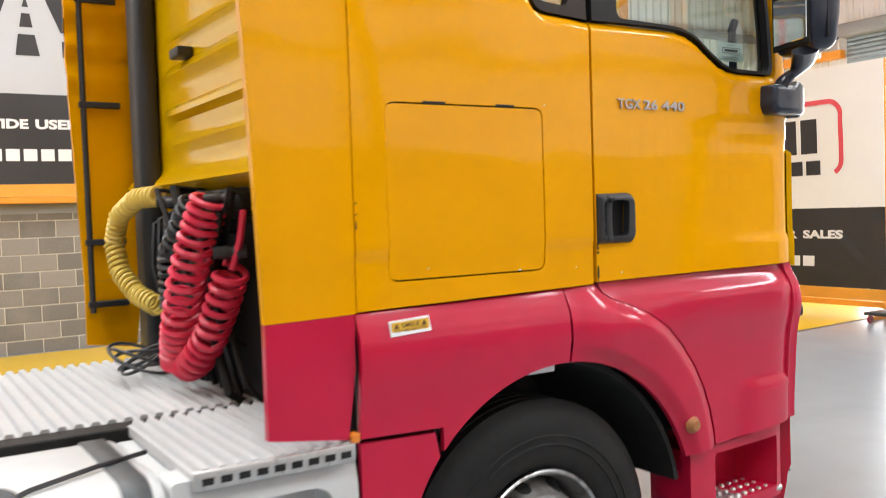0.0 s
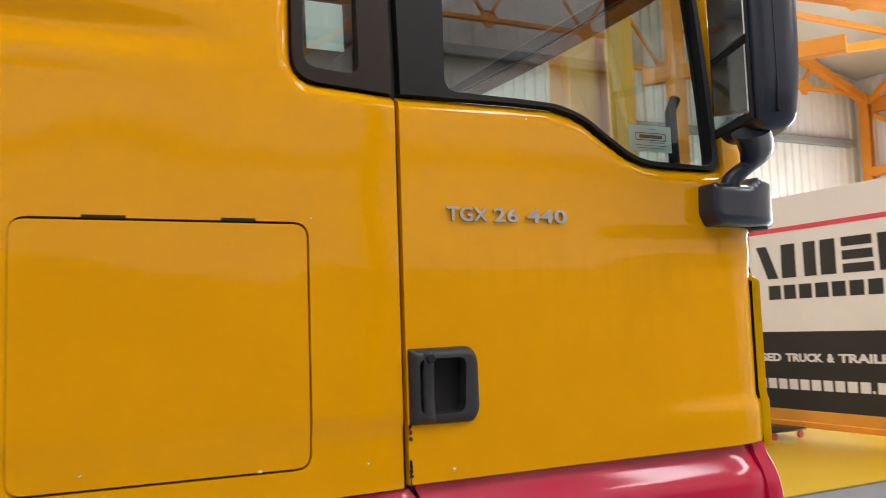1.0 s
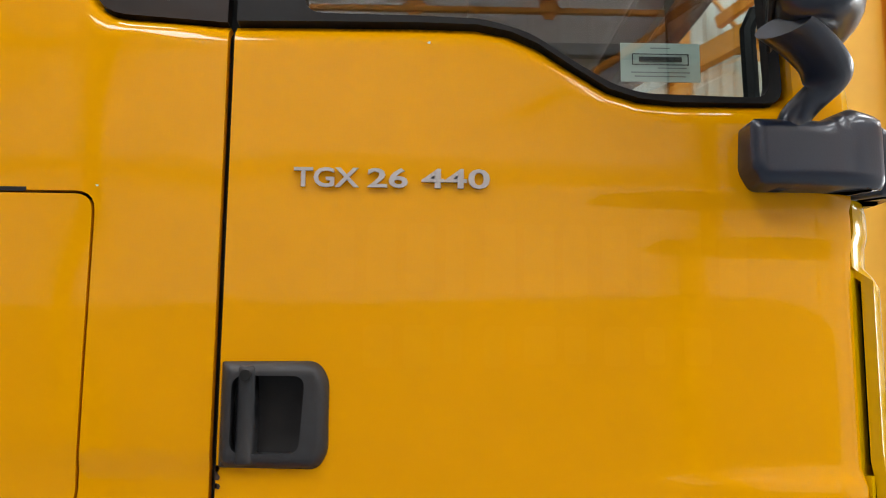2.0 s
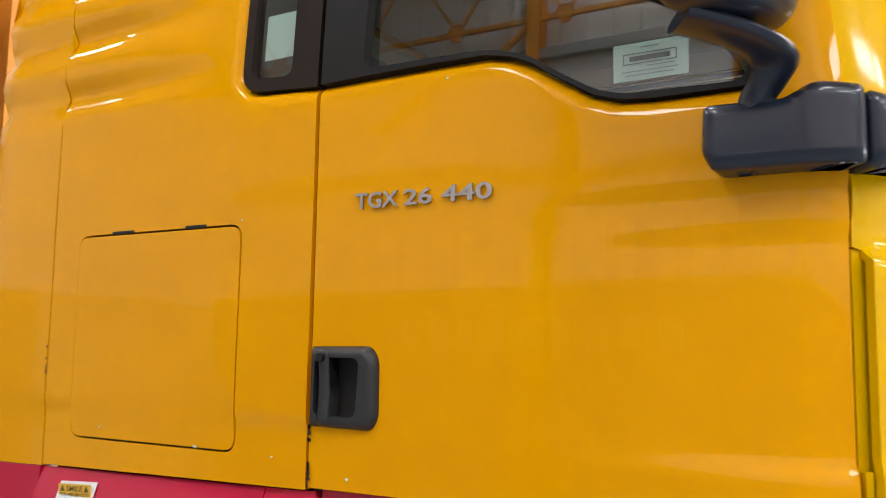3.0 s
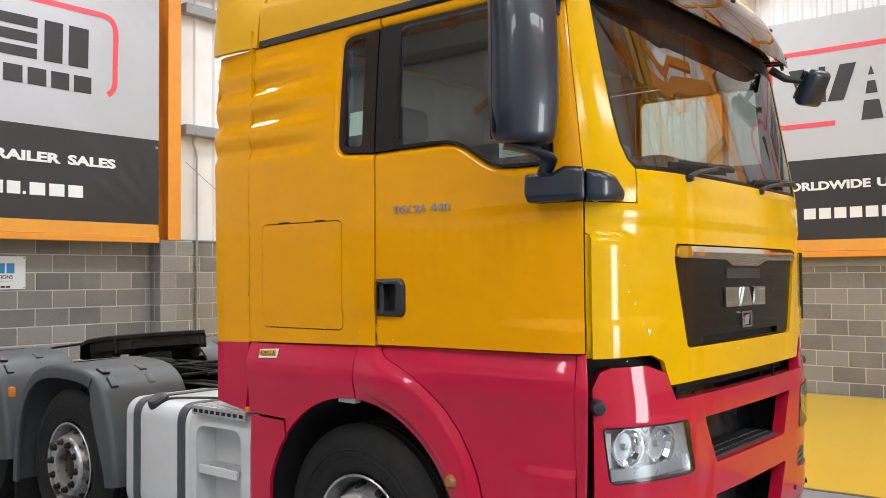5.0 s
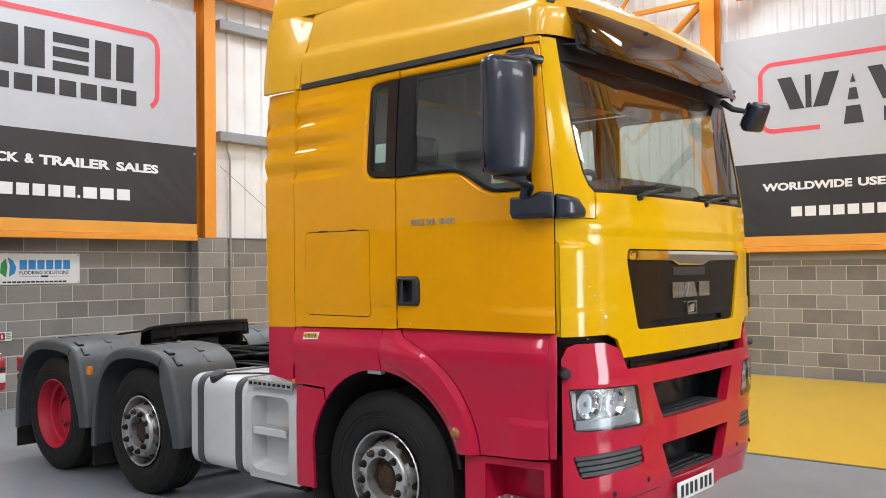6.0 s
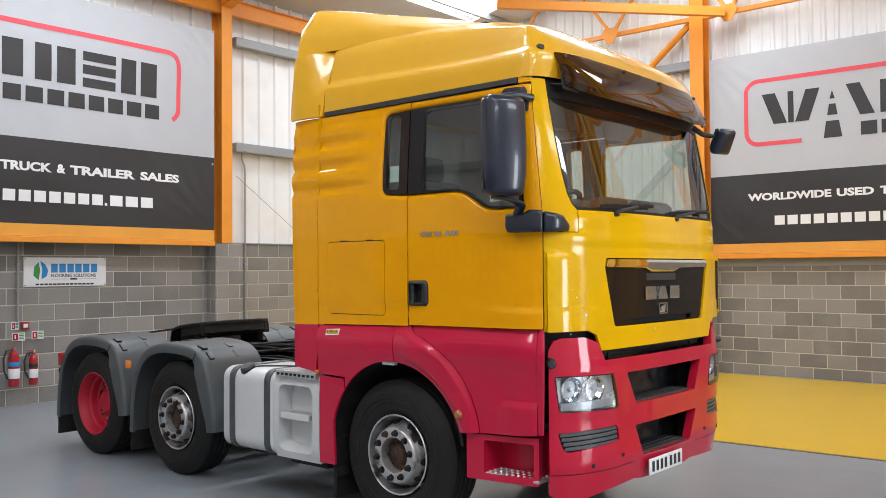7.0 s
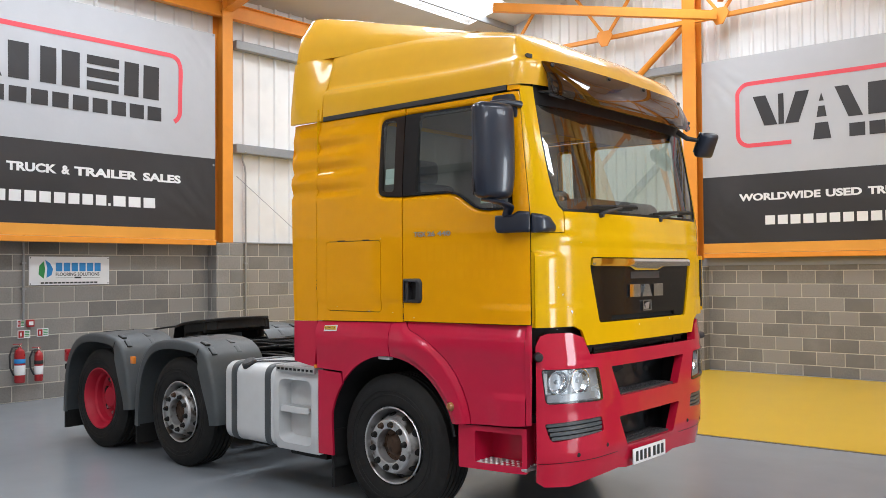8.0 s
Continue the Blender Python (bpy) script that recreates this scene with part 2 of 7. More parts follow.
def join(bm, own, m=None):
    if m is not None:
        own.transform(m)
    if bm is None:
        return own
    tmp = bpy.data.meshes.new("tmp")
    own.to_mesh(tmp)
    own.free()
    bm.from_mesh(tmp)
    bpy.data.meshes.remove(tmp)
    return bm


def lathe(profile, n=48, bm=None, m=None, close=False):
    """Turns a profile of (radius, y) about the y axis."""
    own = bmesh.new()
    rings = []
    for r, y in profile:
        rings.append([own.verts.new((r * math.cos(2 * math.pi * i / n), y, r * math.sin(2 * math.pi * i / n))) for i in range(n)])
    pairs = list(zip(rings, rings[1:])) + ([(rings[-1], rings[0])] if close else [])
    for a, b in pairs:
        for i in range(n):
            own.faces.new((a[i], a[(i + 1) % n], b[(i + 1) % n], b[i]))
    bmesh.ops.remove_doubles(own, verts=own.verts[:], dist=1e-5)
    bmesh.ops.recalc_face_normals(own, faces=own.faces[:])
    return join(bm, own, m)


def tube(points, r, n=10, bm=None, caps=True, closed=False):
    """A round bar along a polyline."""
    own = bmesh.new()
    P = [Vector(p) for p in points]
    rings = []
    up = Vector((0, 0, 1))
    k = len(P)
    for i, p in enumerate(P):
        if closed:
            d = P[(i + 1) % k] - P[i - 1]
        else:
            d = P[min(i + 1, k - 1)] - P[max(i - 1, 0)]
        d.normalize()
        s = d.cross(up)
        if s.length < 1e-3:
            s = d.cross(Vector((1, 0, 0)))
        s.normalize()
        w = s.cross(d)
        up = w
        rr = r[i] if isinstance(r, (list, tuple)) else r
        rings.append([own.verts.new(p + rr * (math.cos(2 * math.pi * j / n) * s + math.sin(2 * math.pi * j / n) * w)) for j in range(n)])
    for a, b in list(zip(rings, rings[1:])) + ([(rings[-1], rings[0])] if closed else []):
        for j in range(n):
            own.faces.new((a[j], a[(j + 1) % n], b[(j + 1) % n], b[j]))
    if caps and not closed:
        own.faces.new(rings[0][::-1])
        own.faces.new(rings[-1])
    bmesh.ops.recalc_face_normals(own, faces=own.faces[:])
    return join(bm, own)


def beam_bm(a, b, w, h, bm=None, r=0.004):
    """A rectangular bar from a to b, w wide and h deep."""
    a, b = Vector(a), Vector(b)
    own = box_bm(-w / 2, w / 2, -h / 2, h / 2, 0, (b - a).length, r, 1)
    q = (b - a).to_track_quat("Z", "Y")
    return join(bm, own, Matrix.Translation(a) @ q.to_matrix().to_4x4())


def i_beam(a, b, w, h, t=0.014, side=(0, 0, 1), bm=None):
    """A steel I-section from a to b with its web along side."""
    a, b = Vector(a), Vector(b)
    z = (b - a).normalized()
    y = Vector(side)
    y = (y - z * y.dot(z)).normalized()
    x = y.cross(z)
    m = Matrix((x, y, z)).transposed().to_4x4()
    m.translation = a
    ln = (b - a).length
    own = box_bm(-w / 2, w / 2, -h / 2, -h / 2 + t, 0, ln, 0.003, 1)
    box_bm(-w / 2, w / 2, h / 2 - t, h / 2, 0, ln, 0.003, 1, own)
    box_bm(-t / 2, t / 2, -h / 2 + t, h / 2 - t, 0, ln, 0, 1, own)
    return join(bm, own, m)


def inside(p, poly):
    c, j = False, len(poly) - 1
    for i in range(len(poly)):
        a, b = poly[i], poly[j]
        if (a[1] > p[1]) != (b[1] > p[1]) and p[0] < (b[0] - a[0]) * (p[1] - a[1]) / (b[1] - a[1]) + a[0]:
            c = not c
        j = i
    return c


def rounded(poly, r, seg=5):
    """A polygon with its corners rounded; r is one radius or one per corner."""
    out, n = [], len(poly)
    for i in range(n):
        p, a, b = Vector(poly[i]), Vector(poly[i - 1]), Vector(poly[(i + 1) % n])
        rr = r[i] if isinstance(r, (list, tuple)) else r
        da, db = (a - p), (b - p)
        rr = min(rr, da.length * 0.49, db.length * 0.49)
        if rr < 1e-4:
            out.append(tuple(p))
            continue
        s, e = p + da.normalized() * rr, p + db.normalized() * rr
        for k in range(seg + 1):
            t = k / seg
            out.append(tuple((1 - t) ** 2 * s + 2 * t * (1 - t) * p + t * t * e))
    return out


def inset(poly, d):
    """Moves a polygon's edges inwards by d (outwards when negative)."""
    n = len(poly)
    area = sum(poly[i - 1][0] * poly[i][1] - poly[i][0] * poly[i - 1][1] for i in range(n))
    s = 1 if area > 0 else -1
    out = []
    for i in range(n):
        p, a, b = Vector(poly[i]), Vector(poly[i - 1]), Vector(poly[(i + 1) % n])
        e1, e2 = (p - a).normalized(), (b - p).normalized()
        n1, n2 = Vector((-e1.y, e1.x)) * s, Vector((-e2.y, e2.x)) * s
        k = n1 + n2
        k = k / max(k.length_squared / 2, 0.35)
        out.append(tuple(p + k * d))
    return out


def dense(poly, step):
    out = []
    for i in range(len(poly)):
        a, b = Vector(poly[i]), Vector(poly[(i + 1) % len(poly)])
        k = max(1, int((b - a).length / step))
        out += [tuple(a.lerp(b, j / k)) for j in range(k)]
    return out


def panel_bm(outline, holes, surf, thick=0.02, step=0.08, off=None, back=False, bm=None):
    """A curved sheet: a flat outline with holes, laid on surf(u, v), with rims folded inwards by thick."""
    from_loops = [dense(outline, step)] + [dense(h, step) for h in holes]
    verts, edges = [], []
    for lp in from_loops:
        b0 = len(verts)
        verts += [Vector(p) for p in lp]
        edges += [(b0 + i, b0 + (i + 1) % len(lp)) for i in range(len(lp))]
    us, vs = [p[0] for p in outline], [p[1] for p in outline]
    nu, nv = int((max(us) - min(us)) / step), int((max(vs) - min(vs)) / step)
    for i in range(1, nu + 1):
        for j in range(1, nv + 1):
            p = (min(us) + (i - 0.5 + 0.013) * (max(us) - min(us)) / nu, min(vs) + (j - 0.5 + 0.017) * (max(vs) - min(vs)) / nv)
            if inside(p, outline) and not any(inside(p, h) for h in holes):
                verts.append(Vector(p))
    from_cdt = cdt(verts, edges, [], 0, 1e-6)
    cv, cf = from_cdt[0], from_cdt[2]
    own = bmesh.new()
    made = {}

    def normal_at(u, v):
        e = 0.004
        du = Vector(surf(u + e, v)) - Vector(surf(u - e, v))
        dv = Vector(surf(u, v + e)) - Vector(surf(u, v - e))
        return du.cross(dv).normalized()

    def vert(i):
        if i not in made:
            u, v = cv[i]
            p = Vector(surf(u, v))
            nn = normal_at(u, v)
            if off:
                p = p + nn * off(u, v)
            made[i] = (own.verts.new(p), nn)
        return made[i][0]

    for f in cf:
        c = (cv[f[0]] + cv[f[1]] + cv[f[2]]) / 3
        if inside(c, outline) and not any(inside(c, h) for h in holes):
            own.faces.new([vert(i) for i in f])
    own.normal_update()
    own.faces.ensure_lookup_table()
    by_vert = {v: nn for v, nn in made.values()}
    if sum(f.normal.dot(by_vert[f.verts[0]]) for f in own.faces) < 0:
        bmesh.ops.reverse_faces(own, faces=own.faces[:])
    if thick:
        nrm = {v: nn for v, nn in made.values()}
        inner = {}
        fs = own.faces[:]
        for e in [e for e in own.edges if e.is_boundary]:
            for v in e.verts:
                if v not in inner:
                    inner[v] = own.verts.new(v.co - nrm[v] * thick)
        for e in [e for e in own.edges if e.is_boundary]:
            lp = e.link_loops[0]
            a, b = lp.vert, lp.link_loop_next.vert
            own.faces.new((b, a, inner[a], inner[b]))
        if back:
            for v in nrm:
                if v not in inner:
                    inner[v] = own.verts.new(v.co - nrm[v] * thick)
            for f in fs:
                own.faces.new([inner[v] for v in reversed(f.verts)])
    return join(bm, own)


def text_bm(body, width, height, depth=0.004, bold=0.0, font_gap=1.0):
    """Writing in the built-in font as a mesh in the xy plane, its lower left corner at the origin."""
    cu = bpy.data.curves.new("writing", "FONT")
    cu.body, cu.extrude, cu.offset, cu.resolution_u, cu.space_character = body, 0.01, bold, 3, font_gap
    ob = bpy.data.objects.new("writing", cu)
    scene.collection.objects.link(ob)
    bpy.context.view_layer.update()
    me = bpy.data.meshes.new_from_object(ob.evaluated_get(bpy.context.evaluated_depsgraph_get()))
    bm = bmesh.new()
    bm.from_mesh(me)
    bpy.data.objects.remove(ob)
    bpy.data.curves.remove(cu)
    bpy.data.meshes.remove(me)
    lo = [min(v.co[i] for v in bm.verts) for i in range(3)]
    hi = [max(v.co[i] for v in bm.verts) for i in range(3)]
    for v in bm.verts:
        v.co = ((v.co[0] - lo[0]) / (hi[0] - lo[0]) * width, (v.co[1] - lo[1]) / (hi[1] - lo[1]) * height, (v.co[2] - lo[2]) / (hi[2] - lo[2]) * depth)
    return bm


def flat_bm(polys, depth=0.004, bm=None, m=None):
    """Flat shapes in the xy plane, raised by depth."""
    own = bmesh.new()
    for p in polys:
        lo = [own.verts.new((x, y, 0)) for x, y in p]
        hi = [own.verts.new((x, y, depth)) for x, y in p]
        own.faces.new(hi)
        for i in range(len(p)):
            own.faces.new((lo[i], lo[(i + 1) % len(p)], hi[(i + 1) % len(p)], hi[i]))
    bmesh.ops.recalc_face_normals(own, faces=own.faces[:])
    return join(bm, own, m)


def rect(x0, x1, y0, y1):
    return [(x0, y0), (x1, y0), (x1, y1), (x0, y1)]


def frame_at(origin, along):
    """A pose whose x runs along the given level direction, y up and z out of the surface."""
    x = Vector((*along, 0)).normalized()
    z = x.cross(Vector((0, 0, 1)))
    m = Matrix((x, Vector((0, 0, 1)), z)).transposed().to_4x4()
    m.translation = origin
    return m

# ---- the hall ----
BLOCK_W = 2.20   # top of the block wall on the west side
BLOCK_N = 1.775   # and on the north side


def structure(name, bm, material, label="", smooth=35, bevel=0.0, parent=None):
    return tagged(part(name, bm, material, parent, label, smooth, bevel=bevel), kind="" if parent else "structure")


structure("floor", box_bm(XW - 1.5, XE + 1.5, YS - 1.5, YN + 1.0, -0.25, 0.0), FLOOR_GREY, "glossy grey epoxy workshop floor", 0)


def yellow_area():
    bm = bmesh.new()
    poly = [(-7.6, 2.98), (0.5, 3.12), (2.35, 3.2), (7.3, 3.45), (14.4, 3.78), (14.4, 8.8), (-7.6, 8.8)]
    flat_bm([poly], 0.006, bm)
    return bm


structure("floor_yellow", yellow_area(), FLOOR_YELLOW, "glossy yellow painted floor along the wall", 0)
structure("floor_joint", flat_bm([[(-7.6, 2.94), (0.5, 3.08), (2.35, 3.16), (7.3, 3.41), (14.4, 3.74), (14.4, 3.78), (7.3, 3.45), (2.35, 3.2), (0.5, 3.12), (-7.6, 2.98)]], 0.004), FLOOR_LINE, "dark joint at the edge of the yellow floor", 0)


def ribbed(length, height, pitch=0.20, rib=0.045, depth=0.03):
    """Profiled cladding sheet in the xy plane with trapezoid ribs that run upwards."""
    bm = bmesh.new()
    xs, k = [(0.0, 0.0)], int(length / pitch)
    for i in range(k):
        x = (i + 0.5) * pitch
        xs += [(x - rib, 0.0), (x - rib * 0.5, depth), (x + rib * 0.5, depth), (x + rib, 0.0)]
    xs.append((length, 0.0))
    lo = [bm.verts.new((x, 0, z)) for x, z in xs]
    hi = [bm.verts.new((x, height, z)) for x, z in xs]
    for i in range(len(xs) - 1):
        bm.faces.new((lo[i], lo[i + 1], hi[i + 1], hi[i]))
    back = [bm.verts.new((0, 0, -0.05)), bm.verts.new((length, 0, -0.05)), bm.verts.new((length, height, -0.05)), bm.verts.new((0, height, -0.05))]
    bm.faces.new(back[::-1])
    bm.faces.new((lo[0], back[0], back[3], hi[0]))
    bm.faces.new((lo[-1], hi[-1], back[2], back[1]))
    return bm


# walls: a block plinth, cladding above it
wall_w = structure("wall_west", box_bm(XW - 0.2, XW - 0.008, YS, YN, 0, BLOCK_W), MORTAR, "grey concrete block wall with pale mortar joints", 0)
wall_n = structure("wall_north", box_bm(XW - 0.2, XE + 0.2, YN + 0.008, YN + 0.2, 0, BLOCK_N), MORTAR, "grey concrete block wall with pale mortar joints", 0)
structure("wall_west_cladding", join(None, ribbed(YN - YS, EAVE - BLOCK_W, 0.33), frame_at((XW - 0.06, YS, BLOCK_W + 0.02), (0, 1))), CLAD, "white profiled steel cladding", 20)
structure("wall_north_cladding", join(None, ribbed(XE - XW, 6.6, 0.2), frame_at((XW, YN + 0.07, BLOCK_N + 0.12), (1, 0))), CLAD, "white profiled steel cladding with close ribs", 20)


def wall_with_door(name, x0, x1, y0, y1, top, d0, d1, dh, along_x):
    bm = bmesh.new()
    for a, b, z0, z1 in ((None, d0, 0, top), (d1, None, 0, top), (d0, d1, dh, top)):
        if along_x:
            box_bm(x0 if a is None else a, x1 if b is None else b, y0, y1, z0, z1, bm=bm)
        else:
            box_bm(x0, x1, y0 if a is None else a, y1 if b is None else b, z0, z1, bm=bm)
    return structure(name, bm, CLAD, "white clad wall with a vehicle doorway", 0)


wall_with_door("wall_east", XE, XE + 0.2, YS, YN, EAVE, 3.2, 6.8, 4.3, False)
structure("wall_east_cladding", join(None, ribbed(1.9, EAVE - 1.9, 0.2), frame_at((XE - 0.035, YN - 0.04, 1.9), (0, -1))), CLAD, "white profiled steel cladding", 20)
structure("wall_east_cladding", join(None, ribbed(14.0, EAVE - 4.8, 0.2), frame_at((XE - 0.035, 6.9, 4.8), (0, -1))), CLAD, "white profiled steel cladding", 20)
# unseen self-lit sheet added beyond the doorway for daylight and reflections
structure("backdrop", box_bm(XE + 1.6, XE + 1.65, 0.5, 9.5, -0.2, 5.5), DAYLIGHT_SHEET, "glowing sheet added outside the doorway to stand for daylight", 0)
structure("wall_south", box_bm(XW - 0.2, XE + 0.2, YS - 0.2, YS, 0, 2.4), BLOCK, "grey block plinth of the end wall", 0)
structure("wall_south_cladding", join(None, ribbed(XE - XW, 6.2, 0.33, 0.045, 0.012), frame_at((XE, YS - 0.02, 2.4), (-1, 0))), CLAD, "white profiled steel cladding of the end wall", 20)
structure("flashing", box_bm(XW, XE, YN - 0.012, YN + 0.06, BLOCK_N, BLOCK_N + 0.13, 0.004, 1), SOCKET, "grey steel flashing on the block wall")
structure("flashing", box_bm(XW - 0.05, XW + 0.014, YS, YN, BLOCK_W, BLOCK_W + 0.02, 0.004, 1), SOCKET, "grey steel flashing on the block wall")


def rooftop(name, xa, xb):
    za, zb = roof_z(xa), roof_z(xb)
    bm = bmesh.new()
    n = 14
    # bays between the roof lights are solid, the lights are openings
    cells = sorted({YS, YN} | {y + s for _, y in ROOFLIGHTS for s in (-2.0, 2.0)})
    lights = sorted({x for x, _ in ROOFLIGHTS if min(xa, xb) < x < max(xa, xb)})
    xs = sorted({xa, xb} | {x + s for x in lights for s in (-0.5, 0.5)})
    for i in range(len(xs) - 1):
        for j in range(len(cells) - 1):
            xm, ym = (xs[i] + xs[i + 1]) / 2, (cells[j] + cells[j + 1]) / 2
            if any(abs(xm - x) < 0.5 and abs(ym - y) < 2.0 for x, y in ROOFLIGHTS):
                continue
            v = []
            for dz in (0.0, 0.12):
                v += [bm.verts.new((x, y, roof_z(x) + dz)) for x, y in ((xs[i], cells[j]), (xs[i + 1], cells[j]), (xs[i + 1], cells[j + 1]), (xs[i], cells[j + 1]))]
            for q in ((0, 3, 2, 1), (4, 5, 6, 7), (0, 1, 5, 4), (1, 2, 6, 5), (2, 3, 7, 6), (3, 0, 4, 7)):
                bm.faces.new([v[k] for k in q])
    return structure(name, bm, ROOF_SHEET, "pale grey lined roof with daylight strips", 0)


rooftop("ceiling_west", XW - 0.3, XR)
rooftop("ceiling_east", XR, XE + 0.3)
for _x, _y in ROOFLIGHTS:
    bm = join(None, box_bm(-0.52, 0.52, -2.02, 2.02, 0.10, 0.115), pose(_x, _y, roof_z(_x), 0, -SLOPE if _x < XR else SLOPE, 0))
    structure("rooflight", bm, DAYLIGHT_SHEET, "white translucent daylight sheet in the roof", 0)


def steel(name, label, maker):
    ob = part(name, maker, ORANGE, None, "", 30)
    return tagged(ob, label, "steel beam", kind="structure")


# portal frames
for yy in (2.93, -3.1):
    steel("column", "orange painted steel column", i_beam((XW + 0.10, yy, BLOCK_W if yy > 0 else 0), (XW + 0.10, yy, EAVE - 0.05), 0.20, 0.28, side=(1, 0, 0)))
    bm = i_beam((XW + 0.05, yy, EAVE - 0.22), (XR, yy, RIDGE - 0.22), 0.18, 0.34)
    i_beam((XE - 0.05, yy, EAVE - 0.22), (XR, yy, RIDGE - 0.22), 0.18, 0.34, bm=bm)
    steel("rafter", "orange painted steel roof rafter", bm)
steel("column", "orange painted steel column with bolted brackets", i_beam((-2.12, YN - 0.13, BLOCK_N + 0.1), (-2.12, YN - 0.13, 7.6), 0.24, 0.26, side=(0, 1, 0)))
steel("column", "orange painted steel column", i_beam((4.0, YN - 0.13, BLOCK_N + 0.1), (4.0, YN - 0.13, 7.6), 0.24, 0.26, side=(0, 1, 0)))
steel("column", "orange painted steel column with bolted brackets", i_beam((XE - 0.14, 8.58, 0), (XE - 0.14, 8.58, 5.95), 0.22, 0.20, side=(1, 0, 0)))
for xx, zz in ((XW + 0.16, 5.98), (XE - 0.14, 5.70)):
    steel("eaves_beam", "orange painted eaves beam", i_beam((xx, YS, zz), (xx, YN - 0.4, zz), 0.12, 0.26))
steel("ridge_beam", "orange painted ridge purlin", beam_bm((XR, YS, RIDGE - 0.12), (XR, YN, RIDGE - 0.12), 0.1, 0.16))
for i, xx in enumerate((-6.0, -4.4, -2.8, -1.0, 2.9, 4.8, 6.4, 8.4)):
    structure("purlin", beam_bm((xx, YS, roof_z(xx) - 0.06), (xx, YN, roof_z(xx) - 0.06), 0.05, 0.12), RAIL, "galvanised roof purlin")
# lattice girder along the north wall
TY = YN - 0.2
bm = beam_bm((XW, TY, 5.98), (XE, TY, 5.98), 0.075, 0.075)
beam_bm((XW, TY, 7.45), (XE, TY, 7.45), 0.09, 0.09, bm)
for i in range(10):
    gx = -8.13 + 2.19 * i if i < 9 else 12.68
    if XW < gx < XE - 0.5:
        beam_bm((gx, TY, 6.0), (gx + 1.09, TY, 7.43), 0.05, 0.05, bm)
        beam_bm((gx, TY, 6.0), (gx - 1.09, TY, 7.43), 0.05, 0.05, bm)
        flat_bm([[(gx - 0.17, 6.0), (gx - 0.06, 5.82), (gx + 0.06, 5.82), (gx + 0.17, 6.0), (gx + 0.12, 6.1), (gx - 0.12, 6.1)]], 0.02, bm, frame_at((0, TY - 0.06, 0), (1, 0)))
steel("lattice_girder", "orange painted lattice girder with gusset plates", bm)
steel("wind_brace", "orange diagonal wall brace", tube([(-2.2, YN - 0.12, 6.0), (-3.7, YN - 0.12, 4.75)], 0.055, 12))
steel("roof_brace", "orange diagonal roof brace", beam_bm((-4.6, 6.32, 6.2), (-1.58, 8.5, 5.955), 0.10, 0.15))
steel("roof_brace", "orange diagonal roof brace", beam_bm((-1.6, 8.7, 6.3), (1.1, 5.4, 7.7), 0.10, 0.16))
# framing in the far north-east corner, seen past the truck's front
for pts, w in ((((XE - 0.2, 8.5, 4.43), (XE - 0.2, 6.9, 4.43)), 0.16), (((XE - 0.2, 8.35, 5.5), (XE - 0.2, 7.3, 4.85)), 0.09), (((XE - 0.15, 8.6, 5.86), (11.3, 8.6, 7.1)), 0.16),
               (((8.6, 6.0, 5.25), (12.6, 6.05, 6.10)), 0.13), (((6.6, 6.0, 6.12), (XE - 0.15, 6.0, 6.03)), 0.08), (((12.6, 6.05, 6.10), (XE - 0.15, 8.5, 5.8)), 0.10), (((12.6, 6.05, 6.10), (XE - 0.15, 6.3, 5.7)), 0.09)):
    steel("brace", "orange painted steel brace", beam_bm(pts[0], pts[1], w, w))
SY = YS + 0.15
for xx in (-2.80, 3.4, 9.2):
    steel("column", "orange painted steel column of the end wall", i_beam((xx, SY, 0), (xx, SY, 7.0), 0.16, 0.24, side=(0, 1, 0)))
    steel("wind_brace", "orange diagonal wall brace", tube([(xx - 0.06, SY, 5.72), (xx - 2.1, SY, 4.33)], 0.045, 10))
bm = beam_bm((XW, SY, 5.77), (XE, SY, 5.77), 0.06, 0.06)
beam_bm((XW, SY, 6.75), (XE, SY, 6.75), 0.07, 0.07, bm)
for i in range(14):
    gx = -3.88 + 1.45 * (i - 2)
    if XW < gx < XE - 0.5:
        beam_bm((gx, SY, 5.78), (gx + 0.68, SY, 6.74), 0.04, 0.04, bm)
        beam_bm((gx, SY, 5.78), (gx - 0.68, SY, 6.74), 0.04, 0.04, bm)
        flat_bm([[(gx - 0.12, 5.80), (gx - 0.05, 5.66), (gx + 0.05, 5.66), (gx + 0.12, 5.80), (gx + 0.08, 5.88), (gx - 0.08, 5.88)]], 0.02, bm, frame_at((0, SY + 0.04, 0), (1, 0)))
steel("lattice_girder", "orange painted lattice girder with gusset plates", bm)
structure("wall_rail", box_bm(XW, XE, YS, YS + 0.12, 5.29, 5.43, 0.01, 1), RAIL, "galvanised wall rail")
structure("wall_rail", box_bm(XW, XE, YS, YS + 0.12, 3.7, 3.84, 0.01, 1), RAIL, "galvanised wall rail")
